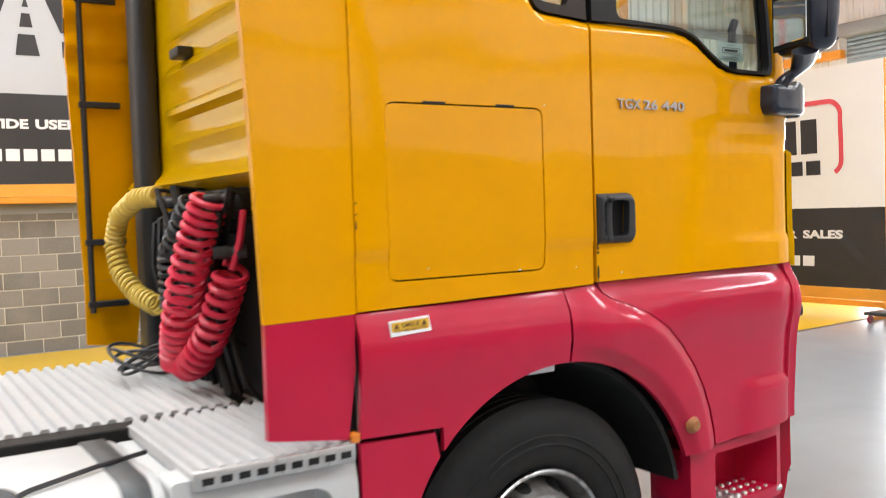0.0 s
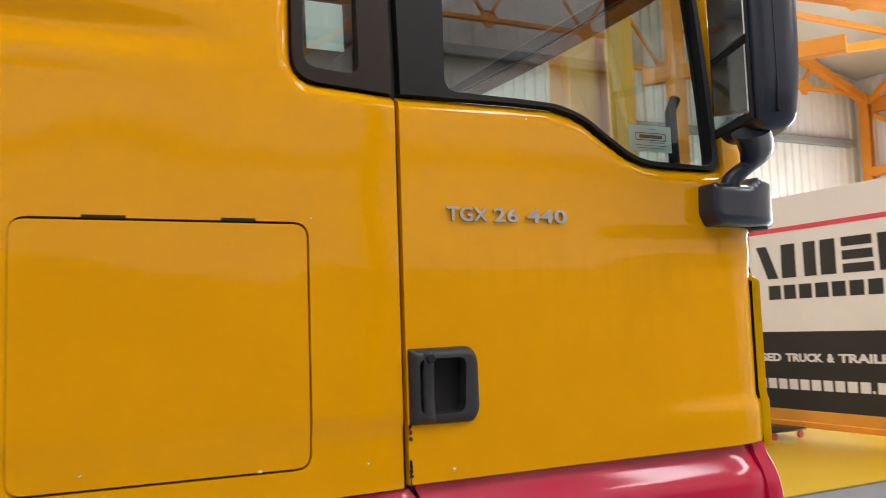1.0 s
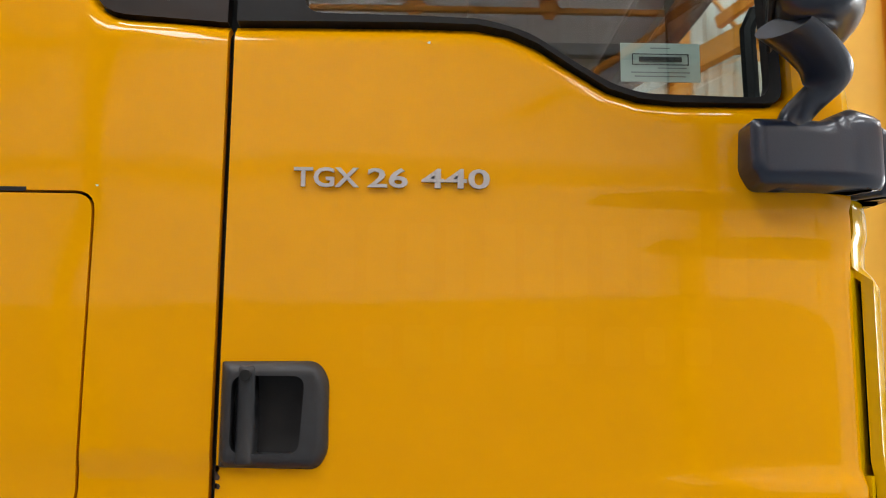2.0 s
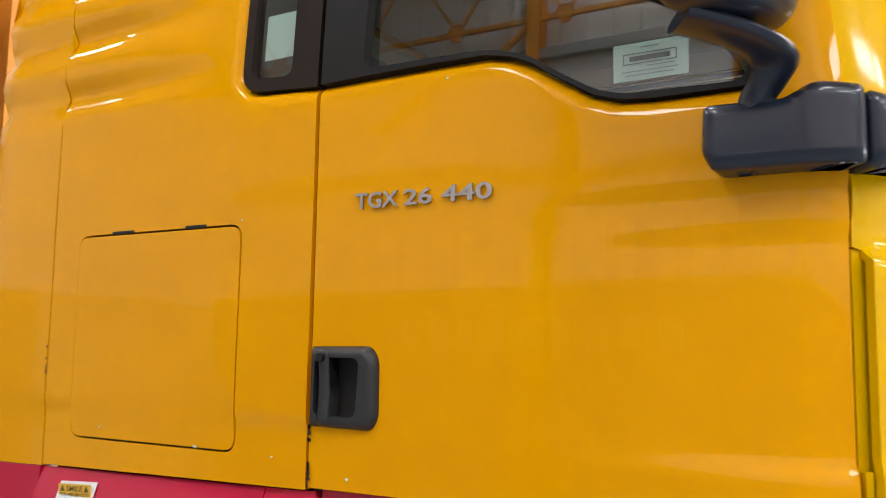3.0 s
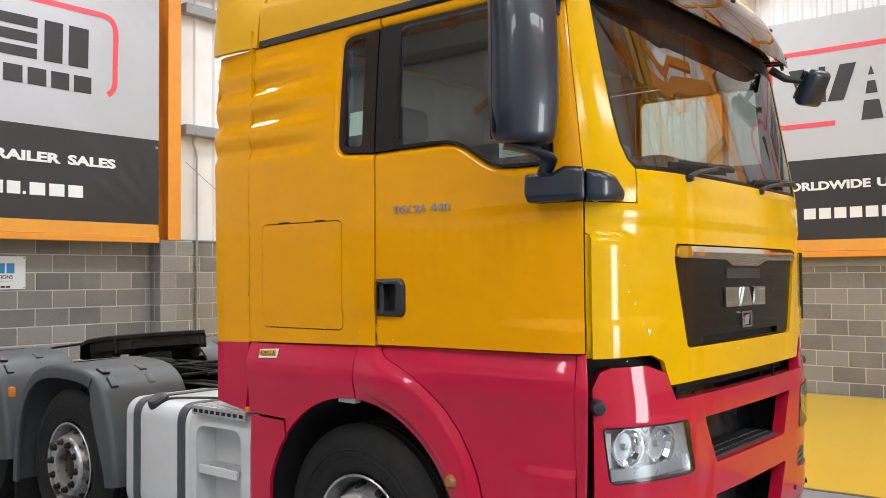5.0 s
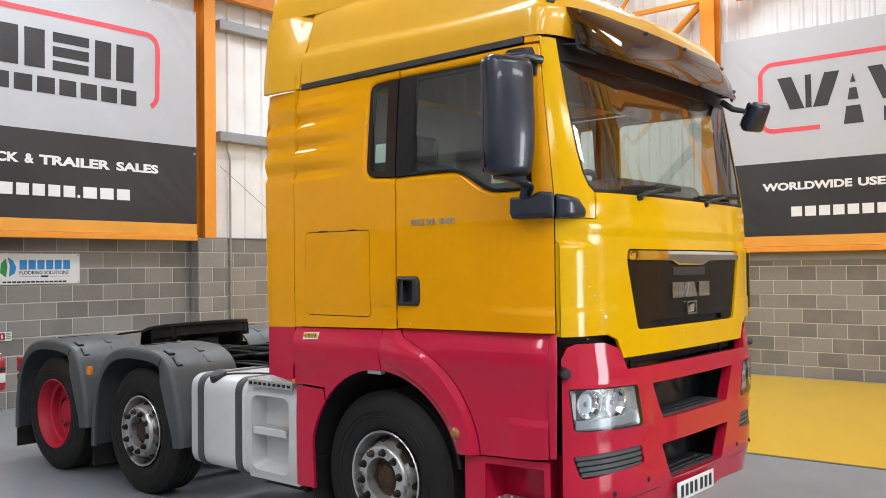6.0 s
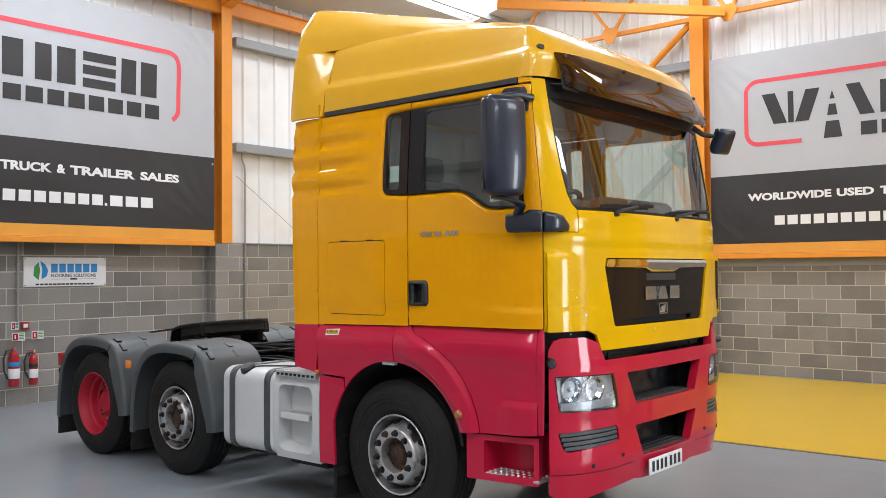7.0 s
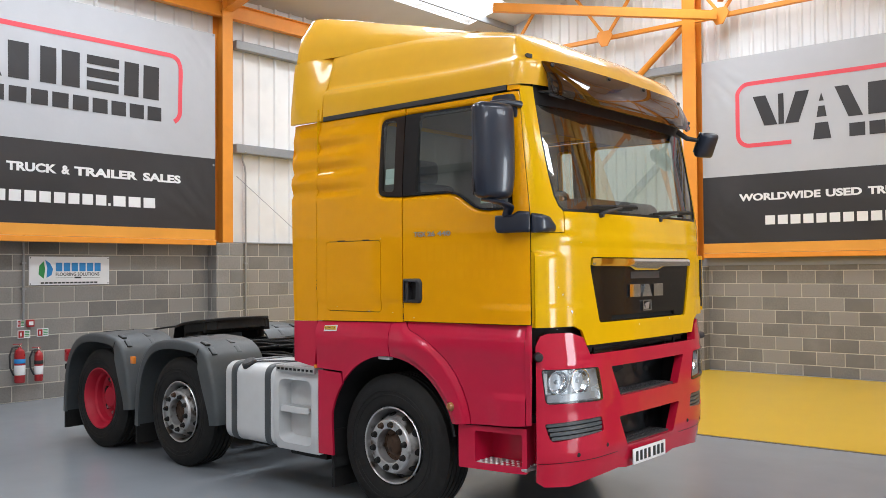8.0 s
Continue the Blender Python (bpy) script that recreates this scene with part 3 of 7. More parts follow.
# east side of the portal frames and the roof bracing beyond the truck's front
for yy in (2.60, -3.1):
    steel("column", "orange painted steel column", i_beam((XE - 0.16, yy, 0), (XE - 0.16, yy, EAVE - 0.05), 0.20, 0.28, side=(1, 0, 0)))
for px, py in ((2.93, 1.93), (3.17, 1.83)):
    bm = i_beam((0, 0, 0), (0, 0, roof_z(px) - 0.03), 0.22, 0.25, 0.02, (0, 1, 0))
    box_bm(-0.14, 0.14, -0.2, 0.2, 0, 0.03, 0.004, 1, bm)
    for bx, by in ((-0.11, -0.17), (0.11, -0.17), (-0.11, 0.17), (0.11, 0.17)):
        lathe([(0, 0.06), (0.018, 0.06), (0.02, 0.03)], 6, bm, Matrix.Translation((bx, by, 0)) @ pose(0, 0, 0, 90))
    structure("gantry_post", join(None, bm, pose(px, py, 0)), GANTRY, "heavy yellow steel gantry post standing on the floor", 30)
steel("gantry_post", "orange painted steel post", i_beam((6.6, 5.1, 0), (6.6, 5.1, roof_z(6.6) - 0.02), 0.22, 0.22, side=(0.7, 0.7, 0)))
steel("gantry_beam", "orange painted steel cross beam", beam_bm((6.35, 5.38, 4.65), (7.6, 3.5, 4.65), 0.12, 0.18))
for a, b, w, h in (((4.1, 8.55, 5.75), (7.8, 5.0, 7.15), 0.16, 0.28), ((4.5, 8.6, 6.35), (6.8, 5.0, 7.5), 0.10, 0.16), ((6.6, 4.9, 7.2), (11.6, 6.5, 6.7), 0.14, 0.26), ((13.9, 4.9, 6.1), (7.0, 7.6, 7.15), 0.16, 0.28)):
    steel("roof_brace", "orange diagonal roof brace", beam_bm(a, b, w, h))
for z0 in (3.69, 5.41):
    structure("wall_rail", box_bm(XW - 0.03, XW + 0.11, 3.2, YN - 0.1, z0, z0 + 0.15, 0.01, 1), RAIL, "galvanised wall rail")
structure("wall_rail", box_bm(XW, -2.3, YN - 0.1, YN + 0.04, 5.16, 5.31, 0.01, 1), RAIL, "galvanised wall rail")
structure("wall_rail", box_bm(4.2, XE - 0.3, YN - 0.1, YN + 0.04, 4.96, 5.10, 0.01, 1), RAIL, "galvanised wall rail")
structure("corner_trim", box_bm(XW - 0.25, XW + 0.02, YN - 0.02, YN + 0.3, 0, EAVE + 0.6), CLAD, "white corner flashing", 0)
structure("corner_trim", box_bm(XE - 0.02, XE + 0.25, YN - 0.02, YN + 0.3, 0, EAVE + 0.6), CLAD, "white corner flashing", 0)
# piers under the columns
pier_w = structure("pier_west", box_bm(XW - 0.01, XW + 0.231, 2.721, 3.219, 0, BLOCK_W - 0.012), MORTAR, "block pier under a steel column", 0)
pier_n = structure("pier_north", box_bm(-2.35, -1.93, YN - 0.232, YN + 0.01, 0, BLOCK_N - 0.01), MORTAR, "block pier under a steel column", 0)
# roller shutter high on the east wall
bm = bmesh.new()
for i in range(12):
    box_bm(XE - 0.16, XE - 0.09, 3.0, 6.85, 3.72 + i * 0.085, 3.795 + i * 0.085, 0.02, 2, bm)
tagged(part("roller_shutter", bm, SHUTTER), "blue-grey roller shutter partly raised above the banner", "shutter", kind="structure")
tagged(part("shutter_box", box_bm(XE - 0.42, XE - 0.02, 3.0, 6.9, 4.72, 4.98, 0.05, 3), RAIL), "grey shutter box with its end plate", "shutter box", kind="structure")
motor = thing("shutter_motor", "white and black shutter drive motor on the wall", "motor")
part("motor", lathe([(0.0, 0.0), (0.09, 0.0), (0.1, 0.03), (0.1, 0.26), (0.07, 0.3), (0.0, 0.3)], 20, m=Matrix.Translation((XE - 0.30, 6.95, 4.80))), PLASTIC, motor)
part("gearbox", box_bm(XE - 0.34, XE - 0.2, 7.3, 7.45, 4.40, 4.62, 0.03), SIGN_WHITE, motor)


# ---- banners ----
def bars(x0, x1, y0, y1, n, gap):
    w = (x1 - x0 - gap * (n - 1)) / n
    return [rect(x0 + i * (w + gap), x0 + i * (w + gap) + w, y0, y1) for i in range(n)]


def banner(m, length, cut, cloth, label, wob=0.015, back=0.3, stand=0.0):
    """A printed cloth banner; cut is the length left off at the start of the print."""
    ob = thing("banner", label, "banner", "company banners", m=m)
    h, s0 = 3.1, cut

    def wrinkle(u, v):
        edge = min(1.0, 0.25 + 4 * min(u - s0, length - u, h - v, v) / 3)
        d = wob * noise.noise(Vector((u * 0.7, v * 0.9, 3.1))) * 2 + wob * 0.5 * noise.noise(Vector((u * 2.5 + v * 2.1, v * 0.8, 7.7)))
        for cx, cy in ((s0, h), (length, h), (s0, 0), (length, 0)):
            a = math.atan2(v - cy, u - cx)
            r = math.hypot(v - cy, u - cx)
            d += 0.014 * math.sin(a * 22) * math.exp(-((r - 0.5) / 0.45) ** 2)
        return d * edge

    def surf(u, v):
        return (u, v, 0.02 + wrinkle(u, v))

    part("cloth", panel_bm(rect(s0, length, 1.12, h), [], surf, 0.012, 0.09), cloth, ob, smooth=60)
    part("lower_band", panel_bm(rect(s0, length, 0.0, 1.12), [], surf, 0.012, 0.09), CLOTH_DARK, ob, "charcoal printed lower band", smooth=60)
    part("edge_strip", panel_bm(rect(s0, length, -0.16, -0.002), [], surf, 0.012, 0.1), ORANGE_CLOTH, ob, "orange cloth strip along the bottom", smooth=60)
    for bx in (s0 + 0.03, length - 0.03):
        if stand:
            part("stand_post", box_bm(bx - 0.025, bx + 0.025, -stand, h, -0.05, -0.005, 0.004, 1), ORANGE, ob, "orange steel post of the banner stand")
            part("stand_foot", box_bm(bx - 0.03, bx + 0.03, -stand, -stand + 0.05, -0.45, 0.35, 0.006, 1), ORANGE, ob, "orange steel foot of the banner stand")
        for by in () if stand else (-0.2, 1.0, h - 0.04):
            part("wall_tie", box_bm(bx - 0.02, bx + 0.02, by, by + 0.04, -back, 0.02, 0.004, 1), RAIL, ob, "steel tie to the wall")
    part("rail", box_bm(s0, length, -0.245, -0.165, -0.01, 0.05, 0.006, 1), ORANGE, ob, "orange painted batten")

    def put(bm, material, name, lift=0.0):
        """Lays flat print on the cloth."""
        bmesh.ops.triangulate(bm, faces=bm.faces[:])
        for _ in range(3):
            long_edges = [e for e in bm.edges if e.calc_length() > 0.16]
            if not long_edges:
                break
            bmesh.ops.subdivide_edges(bm, edges=long_edges, cuts=1)
            bmesh.ops.triangulate(bm, faces=bm.faces[:])
        for v in bm.verts:
            v.co.z += 0.022 + lift + wrinkle(v.co.x, v.co.y)
        part(name, bm, material, ob, smooth=0)

    # frame line with rounded corners, open at the lower right
    def ring(x0, x1, y0, y1, r, t, start, stop):
        pts = [(start, y0), (x0 + r, y0)] + [(x0 + r - r * math.sin(a), y0 + r - r * math.cos(a)) for a in [math.pi / 2 * k / 6 for k in range(1, 7)]]
        pts += [(x0 + r - r * math.cos(a), y1 - r + r * math.sin(a)) for a in [math.pi / 2 * k / 6 for k in range(0, 7)]]
        pts += [(x1 - r + r * math.sin(a), y1 - r + r * math.cos(a)) for a in [math.pi / 2 * k / 6 for k in range(0, 7)]]
        pts += [(x1 - r + r * math.cos(a), y0 + r - r * math.sin(a)) for a in [math.pi / 2 * k / 6 for k in range(0, 5)]]
        out = []
        P = [Vector(p) for p in pts]
        for i in range(len(P) - 1):
            d = (P[i + 1] - P[i])
            if d.length < 1e-5:
                continue
            d.normalize()
            nn = Vector((-d.y, d.x)) * t / 2
            A, B = P[i].copy(), P[i + 1].copy()
            if max(A.x, B.x) > s0 + 0.05:
                A.x, B.x = max(A.x, s0 + 0.03), max(B.x, s0 + 0.03)
                out.append([tuple(A - nn - d * 0.004), tuple(B - nn + d * 0.004), tuple(B + nn + d * 0.004), tuple(A + nn - d * 0.004)])
        return out

    put(flat_bm(ring(0.625, length - 0.63, 1.60, 2.62, 0.19, 0.068, 1.49, 0), 0.003), PRINT_RED, "frame_line")
    z0, z1, k = 1.905, 2.395, 0.952
    marks = [[(0.93, z1), (1.15, z1), (1.34, z0), (1.12, z0)], rect(1.36, 1.45, z0, z1), [(1.87, z1), (1.65, z1), (1.47, z0), (1.69, z0)]]
    marks += [[(2.02, 2.2), (2.10, 2.2), (2.06, 2.33)], [(1.98, 1.95), (2.14, 1.95), (2.11, 2.12), (2.01, 2.12)], [(1.92, 1.6), (2.21, 1.6), (2.16, 1.86), (1.96, 1.86)]]
    marks += [[(2.27, z1), (2.48, z1), (2.70, z0), (2.48, z0)], rect(2.78, 3.06, z0, z1)]
    marks += [rect(3.22, 3.45, z0, z1), rect(3.53, 3.80, z0, z1)]
    marks += [rect(3.91, 4.42, z0 + e, z0 + e + 0.125) for e in (0, 0.182, 0.365)]
    marks += [rect(4.51, 4.75, z0, z1), rect(4.83, 5.10, z0, z1)]
    for q in marks:
        q = [(x * k, y) for x, y in q]
        if min(p[0] for p in q) > s0 + 0.05:
            put(flat_bm([q], 0.003), CLOTH_DARK, "logo_shape")
    for q in bars(2.37, 4.90, 1.595, 1.80, 9, 0.06):
        if q[0][0] > s0:
            put(flat_bm([q], 0.003), CLOTH_DARK, "logo_bar")
    # the strap line and the bars of the address below it
    words = [("WORLDWIDE", 0.63, 1.93), ("USED", 2.01, 2.54), ("TRUCK", 2.625, 3.29), ("&", 3.36, 3.48), ("TRAILER", 3.545, 4.51), ("SALES", 4.60, 5.234)]
    for w, a, b in words:
        if a > s0 + 0.05:
            put(join(None, text_bm(w, b - a, 0.122, 0.003, 0.042), Matrix.Translation((a, 0.685, 0))), PRINT_WHITE, "lettering")
    for q in bars(1.057, 4.02, 0.287, 0.435, 15, 0.045) + [rect(4.05, 4.085, 0.287, 0.325)] + bars(4.13, 4.79, 0.287, 0.435, 3, 0.05):
        if q[0][0] > s0:
            put(flat_bm([q], 0.003), PRINT_WHITE, "address_bar")
    return ob


BL = 5.854
banner(frame_at((XW + 0.30, 2.631 - BL, 2.393), (0, 1)), BL, 1.0, CLOTH_GREY, "grey and charcoal printed banner hung on the hall wall")
banner(frame_at((-1.945, YN - 0.12, 2.149), (1, 0)), BL, 0.0, CLOTH_GREY, "grey and charcoal printed banner hung beside an orange column", back=0.2)
banner(frame_at((9.70, 3.37 + BL, 0.385), (0, -1)), BL, 0.5, CLOTH_WHITE, "white and charcoal printed banner on a low floor stand", stand=0.385)


# ---- small things on the walls ----
def sign_board():
    ob = thing("sign_board", "white sign board with blue and green print on blocks", "sign", m=frame_at((XW + 0.008, -0.155, 1.562), (0, 1)))
    W, H = 1.165, 0.395
    part("board", box_bm(0, W, 0, H, 0, 0.012, 0.003, 1), SIGN_WHITE, ob)
    part("title_bar", flat_bm(bars(0.37, 1.03, 0.19, 0.31, 6, 0.022), 0.003, m=Matrix.Translation((0, 0, 0.012))), SIGN_BLUE, ob)
    part("leaf_print", flat_bm([[(0.13, 0.15), (0.2, 0.09), (0.22, 0.22), (0.2, 0.33), (0.14, 0.27)]], 0.003, m=Matrix.Translation((0, 0, 0.012))), SIGN_GREEN, ob)
    part("drop_print", flat_bm([[(0.24, 0.1), (0.31, 0.14), (0.33, 0.22), (0.29, 0.3), (0.22, 0.35), (0.25, 0.24)]], 0.003, m=Matrix.Translation((0, 0, 0.012))), SIGN_BLUE, ob)
    part("lettering", join(None, text_bm("FLOORING SOLUTIONS", 0.64, 0.048, 0.003, 0.01), Matrix.Translation((0.37, 0.125, 0.012))), INK, ob)
    part("rule", flat_bm([rect(0.37, 0.62, 0.098, 0.102), rect(0.76, 1.02, 0.098, 0.102), rect(0.64, 0.74, 0.09, 0.112)], 0.002, m=Matrix.Translation((0, 0, 0.012))), INK, ob)
    part("address_bar", flat_bm(bars(0.16, 0.98, 0.02, 0.042, 14, 0.012), 0.002, m=Matrix.Translation((0, 0, 0.012))), INK, ob)
    for x in (0.02, W - 0.02):
        for y in (0.02, H - 0.02):
            part("screw", lathe([(0, 0.004), (0.007, 0.003), (0.008, 0)], 10, m=Matrix.Translation((x, y, 0.012)) @ pose(0, 0, 0, 90)), INK, ob)


sign_board()


def extinguisher(y, r, h, black, label):
    ob = thing("fire_extinguisher", label, "extinguisher", "fire extinguishers", m=pose(XW + 0.11, y, 0.27, 0, 0, 0))
    prof = [(0, 0), (r * 0.9, 0), (r, 0.02), (r, h * 0.72), (r * 0.85, h * 0.82), (r * 0.35, h * 0.88), (r * 0.3, h * 0.92), (0, h * 0.92)]
    rot = pose(0, 0, 0, 90)
    part("cylinder", lathe(prof, 28, m=rot), EXT_RED, ob)
    part("label_print", lathe([(r + 0.001, h * 0.2), (r + 0.003, h * 0.21), (r + 0.003, h * 0.44), (r + 0.001, h * 0.45)], 28, m=rot), SIGN_WHITE, ob)
    part("band", lathe([(r + 0.001, h * 0.5), (r + 0.003, h * 0.51), (r + 0.003, h * 0.6), (r + 0.001, h * 0.61)], 28, m=rot), INK if black else SIGN_BLUE, ob)
    part("valve", box_bm(-0.02, 0.02, -0.02, 0.02, h * 0.9, h * 0.98, 0.006), CHROME, ob)
    part("lever", box_bm(-0.012, 0.012, -0.09, 0.03, h * 0.98, h, 0.004), EXT_RED, ob)
    part("hose", tube([(0, -0.02, h * 0.93), (0.0, -r - 0.03, h * 0.9), (0.01, -r - 0.07, h * 0.7), (0.01, -r - 0.06, h * 0.4), (0.01, -r - 0.015, h * 0.2)], 0.012, 8), PLASTIC, ob)
    part("wall_hook", box_bm(-0.11, -0.0, -0.02, 0.02, h * 0.8, h * 0.86, 0.004), STEEL, ob)


extinguisher(-0.315, 0.068, 0.52, False, "red fire extinguisher with a blue band on a wall hook")
extinguisher(-0.06, 0.055, 0.46, True, "slim red fire extinguisher with a black band on a wall hook")


def small_sign(y, z, w, h):
    ob = thing("safety_sign", "small white and red safety notice on the block wall", "sign", "safety notices", m=frame_at((XW + 0.006, y, z), (0, 1)))
    part("plate", box_bm(0, w, 0, h, 0, 0.006, 0.002, 1), SIGN_WHITE, ob)
    part("red_panel", flat_bm([rect(0.01, w * 0.48, 0.01, h - 0.01)], 0.002, m=Matrix.Translation((0, 0, 0.006))), EXT_RED, ob)
    part("symbol_bar", flat_bm([rect(w * 0.2, w * 0.3, 0.03, h - 0.03)], 0.002, m=Matrix.Translation((0, 0, 0.008))), SIGN_WHITE, ob)
    part("text_bar", flat_bm([rect(w * 0.55, w * 0.92, h * k, h * k + 0.012) for k in (0.2, 0.4, 0.6, 0.78)], 0.002, m=Matrix.Translation((0, 0, 0.006))), SIGN_GREEN, ob)


small_sign(-0.30, 0.85, 0.17, 0.11)
small_sign(-0.04, 0.86, 0.16, 0.11)
small_sign(-0.31, 1.0, 0.1, 0.1)
call = thing("call_point", "red fire alarm call point on the block wall", "call point", m=frame_at((XW + 0.006, -0.19, 1.0), (0, 1)))
part("box", box_bm(0, 0.1, 0, 0.1, 0, 0.05, 0.008), EXT_RED, call)
part("glass_plate", box_bm(0.02, 0.08, 0.025, 0.075, 0.05, 0.055, 0.002, 1), SIGN_WHITE, call)


def conduit(y, ztop, zlow, bend):
    ob = thing("conduit", "grey steel conduit clipped to the wall", "conduit", "wall conduits", m=I4)
    x = XW + 0.035
    pts = [(x, y, zlow), (x, y, ztop - 0.32), (x, y - bend * 0.25, ztop - 0.22), (x, y - bend, ztop - 0.12), (x, y - bend, ztop), (x + 0.04, y - bend, ztop + 0.05), (x + 0.09, y - bend, ztop)]
    part("pipe", tube(pts, 0.016, 10), CONDUIT, ob)
    for z in (zlow + 0.4, (zlow + ztop) / 2):
        part("clip", box_bm(XW + 0.004, x + 0.022, y - 0.03, y + 0.03, z, z + 0.03, 0.004, 1), CONDUIT, ob)


conduit(-0.235, 2.6, 1.1, 0.05)
conduit(3.43, 3.7, 0.0, 0.06)
tagged(part("stay_wire", tube([(XW + 0.1, 3.2, 3.3), (XW + 0.06, 5.2, 1.95)], 0.005, 6), RAIL), "thin steel stay wire on the cladding", "wire")
# low castor bases of the far banner's stand
for y0, y1 in ((6.3, 7.3), (2.5, 3.3)):
    ob = thing("stand_base", "low black steel base of the banner stand on red castors", "trolley", "floor trolleys", m=pose(9.35, y0, 0, 0, 0, 0))
    part("deck", box_bm(-0.3, 0.3, 0, y1 - y0, 0.11, 0.15, 0.01), PLASTIC, ob)
    for dx in (-0.25, 0.25):
        for dy in (0.06, y1 - y0 - 0.06):
            part("castor", lathe([(0, -0.015), (0.05, -0.015), (0.055, 0), (0.05, 0.015), (0, 0.015)], 16, m=Matrix.Translation((dx, dy, 0.055))), EXT_RED, ob)

# ---- the truck ----
YC = -0.03           # the truck's middle line
CX, CY, LC = 1.15, 0.55, 0.85
CE = 0.86            # how tight the front corners are
UM = CX + LC + CY    # the middle of the front, along the unrolled outline
AX1, AX2, AX3 = 0.10, -2.50, -3.88
ARCH_X = 0.14


def corner(u):
    """The rounded front corner on the unit square: nearly flat along the door, tighter past its edge."""
    px = max(0.0, min(1.0, math.sin((u - CX) / LC * math.pi / 2))) ** CE
    t = max(0.0, min(1.0, (px - 0.35) / 0.60))
    m = 3.0 - 0.67 * t * t * (3 - 2 * t)
    return px, max(0.0, 1 - px ** m) ** (1 / m)


def plan(u, w, f):
    """The cab's outline seen from above: along the right side, round the corner, over the front, and back."""
    s = 1
    if u > UM:
        u, s = 2 * UM - u, -1
    if u <= CX:
        x, y = u, -w
    elif u <= CX + LC:
        px, py = corner(u)
        x, y = CX + (f - CX) * px, -(CY + (w - CY) * py)
    else:
        y = -CY + (u - CX - LC)
        x = f + 0.012 * (1 - (y / CY) ** 2)
    return x, YC + s * y


def uy(y, w=1.19):
    """Where on the outline the front has that distance from the middle line."""
    if abs(y) <= CY:
        return UM + y
    goal, u, hi = (abs(y) - CY) / (w - CY), CX, CX + LC
    for _ in range(40):
        mid = (u + hi) / 2
        u, hi = (mid, hi) if corner(mid)[1] > goal else (u, mid)
    return u if y < 0 else 2 * UM - u


def step(a, b, x):
    t = max(0.0, min(1.0, (x - a) / (b - a)))
    return t * t * (3 - 2 * t)


def cab_w(z):
    return 1.19 - 0.045 * max(0.0, (z - 2.2) / 0.65) ** 1.4


def cab_f(z):
    return 1.50 - 0.175 * max(0.0, (z - 2.05) / 0.82) ** 1.1


def S(u, z):
    x, y = plan(u, cab_w(z), cab_f(z))
    return (x, y, z)


def flip(poly):
    return [(2 * UM - u, z) for u, z in reversed(poly)]


truck = thing("tractor_truck", "yellow and crimson three-axle tractor truck parked on the workshop floor", "truck")


def skin(name, outline, holes, material, parent=truck, label="", thick=0.02, stp=0.06, off=None, surf=S, back=False):
    return part(name, panel_bm(outline, holes, surf, thick, stp, off, back), material, parent, label, 40)


def edge_roll(u, z, line, reach=0.026, depth=0.02):
    """How far a sheet rolls inwards close to an opening's edge."""
    p, d = Vector((u, z)), reach
    for a, b in zip(line, line[1:]):
        a, e = Vector(a), Vector(b) - Vector(a)
        d = min(d, (p - a - e * max(0.0, min(1.0, (p - a).dot(e) / max(e.length_squared, 1e-9)))).length)
    return -depth * (1 - d / reach) ** 2


# side panel behind the door, with its sleeper hatch and quarter window
def side_off(u, z):
    w = math.sin((z - 2.20) * 2 * math.pi / 0.165)
    wave = 0.013 * (w + 0.25 * math.cos((z - 2.20) * 4 * math.pi / 0.165)) * (0.85 + 0.5 * noise.noise(Vector((u * 3, 8.0, z * 4)))) * step(2.2, 2.32, z) * (1 - step(2.74, 2.84, z)) * (1 - step(-0.30, 0.02, u))
    dent = 0.0035 * noise.noise(Vector((u * 2.3, 0.4, z * 2.0))) + 0.002 * noise.noise(Vector((u * 6, 1.4, z * 5)))
    lower = -0.006 * (1 - step(1.50, 1.53, z))
    return wave + dent + lower + edge_roll(u, z, QUARTER)


QUARTER = [(0.284, 2.236)] + rounded([(0.284, 2.236), (0.052, 2.252), (0.058, 2.80), (0.284, 2.806)], [0, 0.06, 0.06, 0])[1:-1] + [(0.284, 2.806)]
hatch = rounded([(-0.485, 1.437), (0.082, 1.437), (0.082, 1.947), (-0.485, 1.947)], 0.035)
side_outline = [(-0.589, 1.362), (0.284, 1.378), (0.284, 2.236)] + rounded([(0.284, 2.236), (0.052, 2.252), (0.058, 2.80), (0.284, 2.806)], [0, 0.06, 0.06, 0])[1:-1] + [(0.284, 2.806), (0.284, 2.853), (-0.589, 2.853)]
side = skin("side_panel", side_outline, [hatch], YELLOW, off=side_off, stp=0.016)
skin("hatch", [(u - 0.004 if u < -0.44 else u, z) for u, z in inset(hatch, 0.005)], [], YELLOW, off=side_off, stp=0.05)
qframe = inset([(0.284, 2.236)] + rounded([(0.284, 2.236), (0.052, 2.252), (0.058, 2.80), (0.284, 2.806)], [0, 0.06, 0.06, 0])[1:-1] + [(0.284, 2.806)], 0.003)
qglass = rounded([(0.205, 2.275), (0.080, 2.285), (0.086, 2.775), (0.205, 2.778)], 0.03)
qwin = skin("quarter_window", qframe, [qglass], PILLAR, off=lambda u, z: -0.004, thick=0.03)
g = skin("pane", qglass, [], GLASS_SIDE, qwin, thick=0, stp=0.3, surf=lambda u, z: (u, YC - 1.166 + 0.014 * (z - 2.10), z))
g.visible_shadow = False
skin("paper_notice", rect(0.096, 0.182, 2.335, 2.445), [], PAPER, qwin, "pale green paper notice behind the pane", off=lambda u, z: -0.03, thick=0.001)


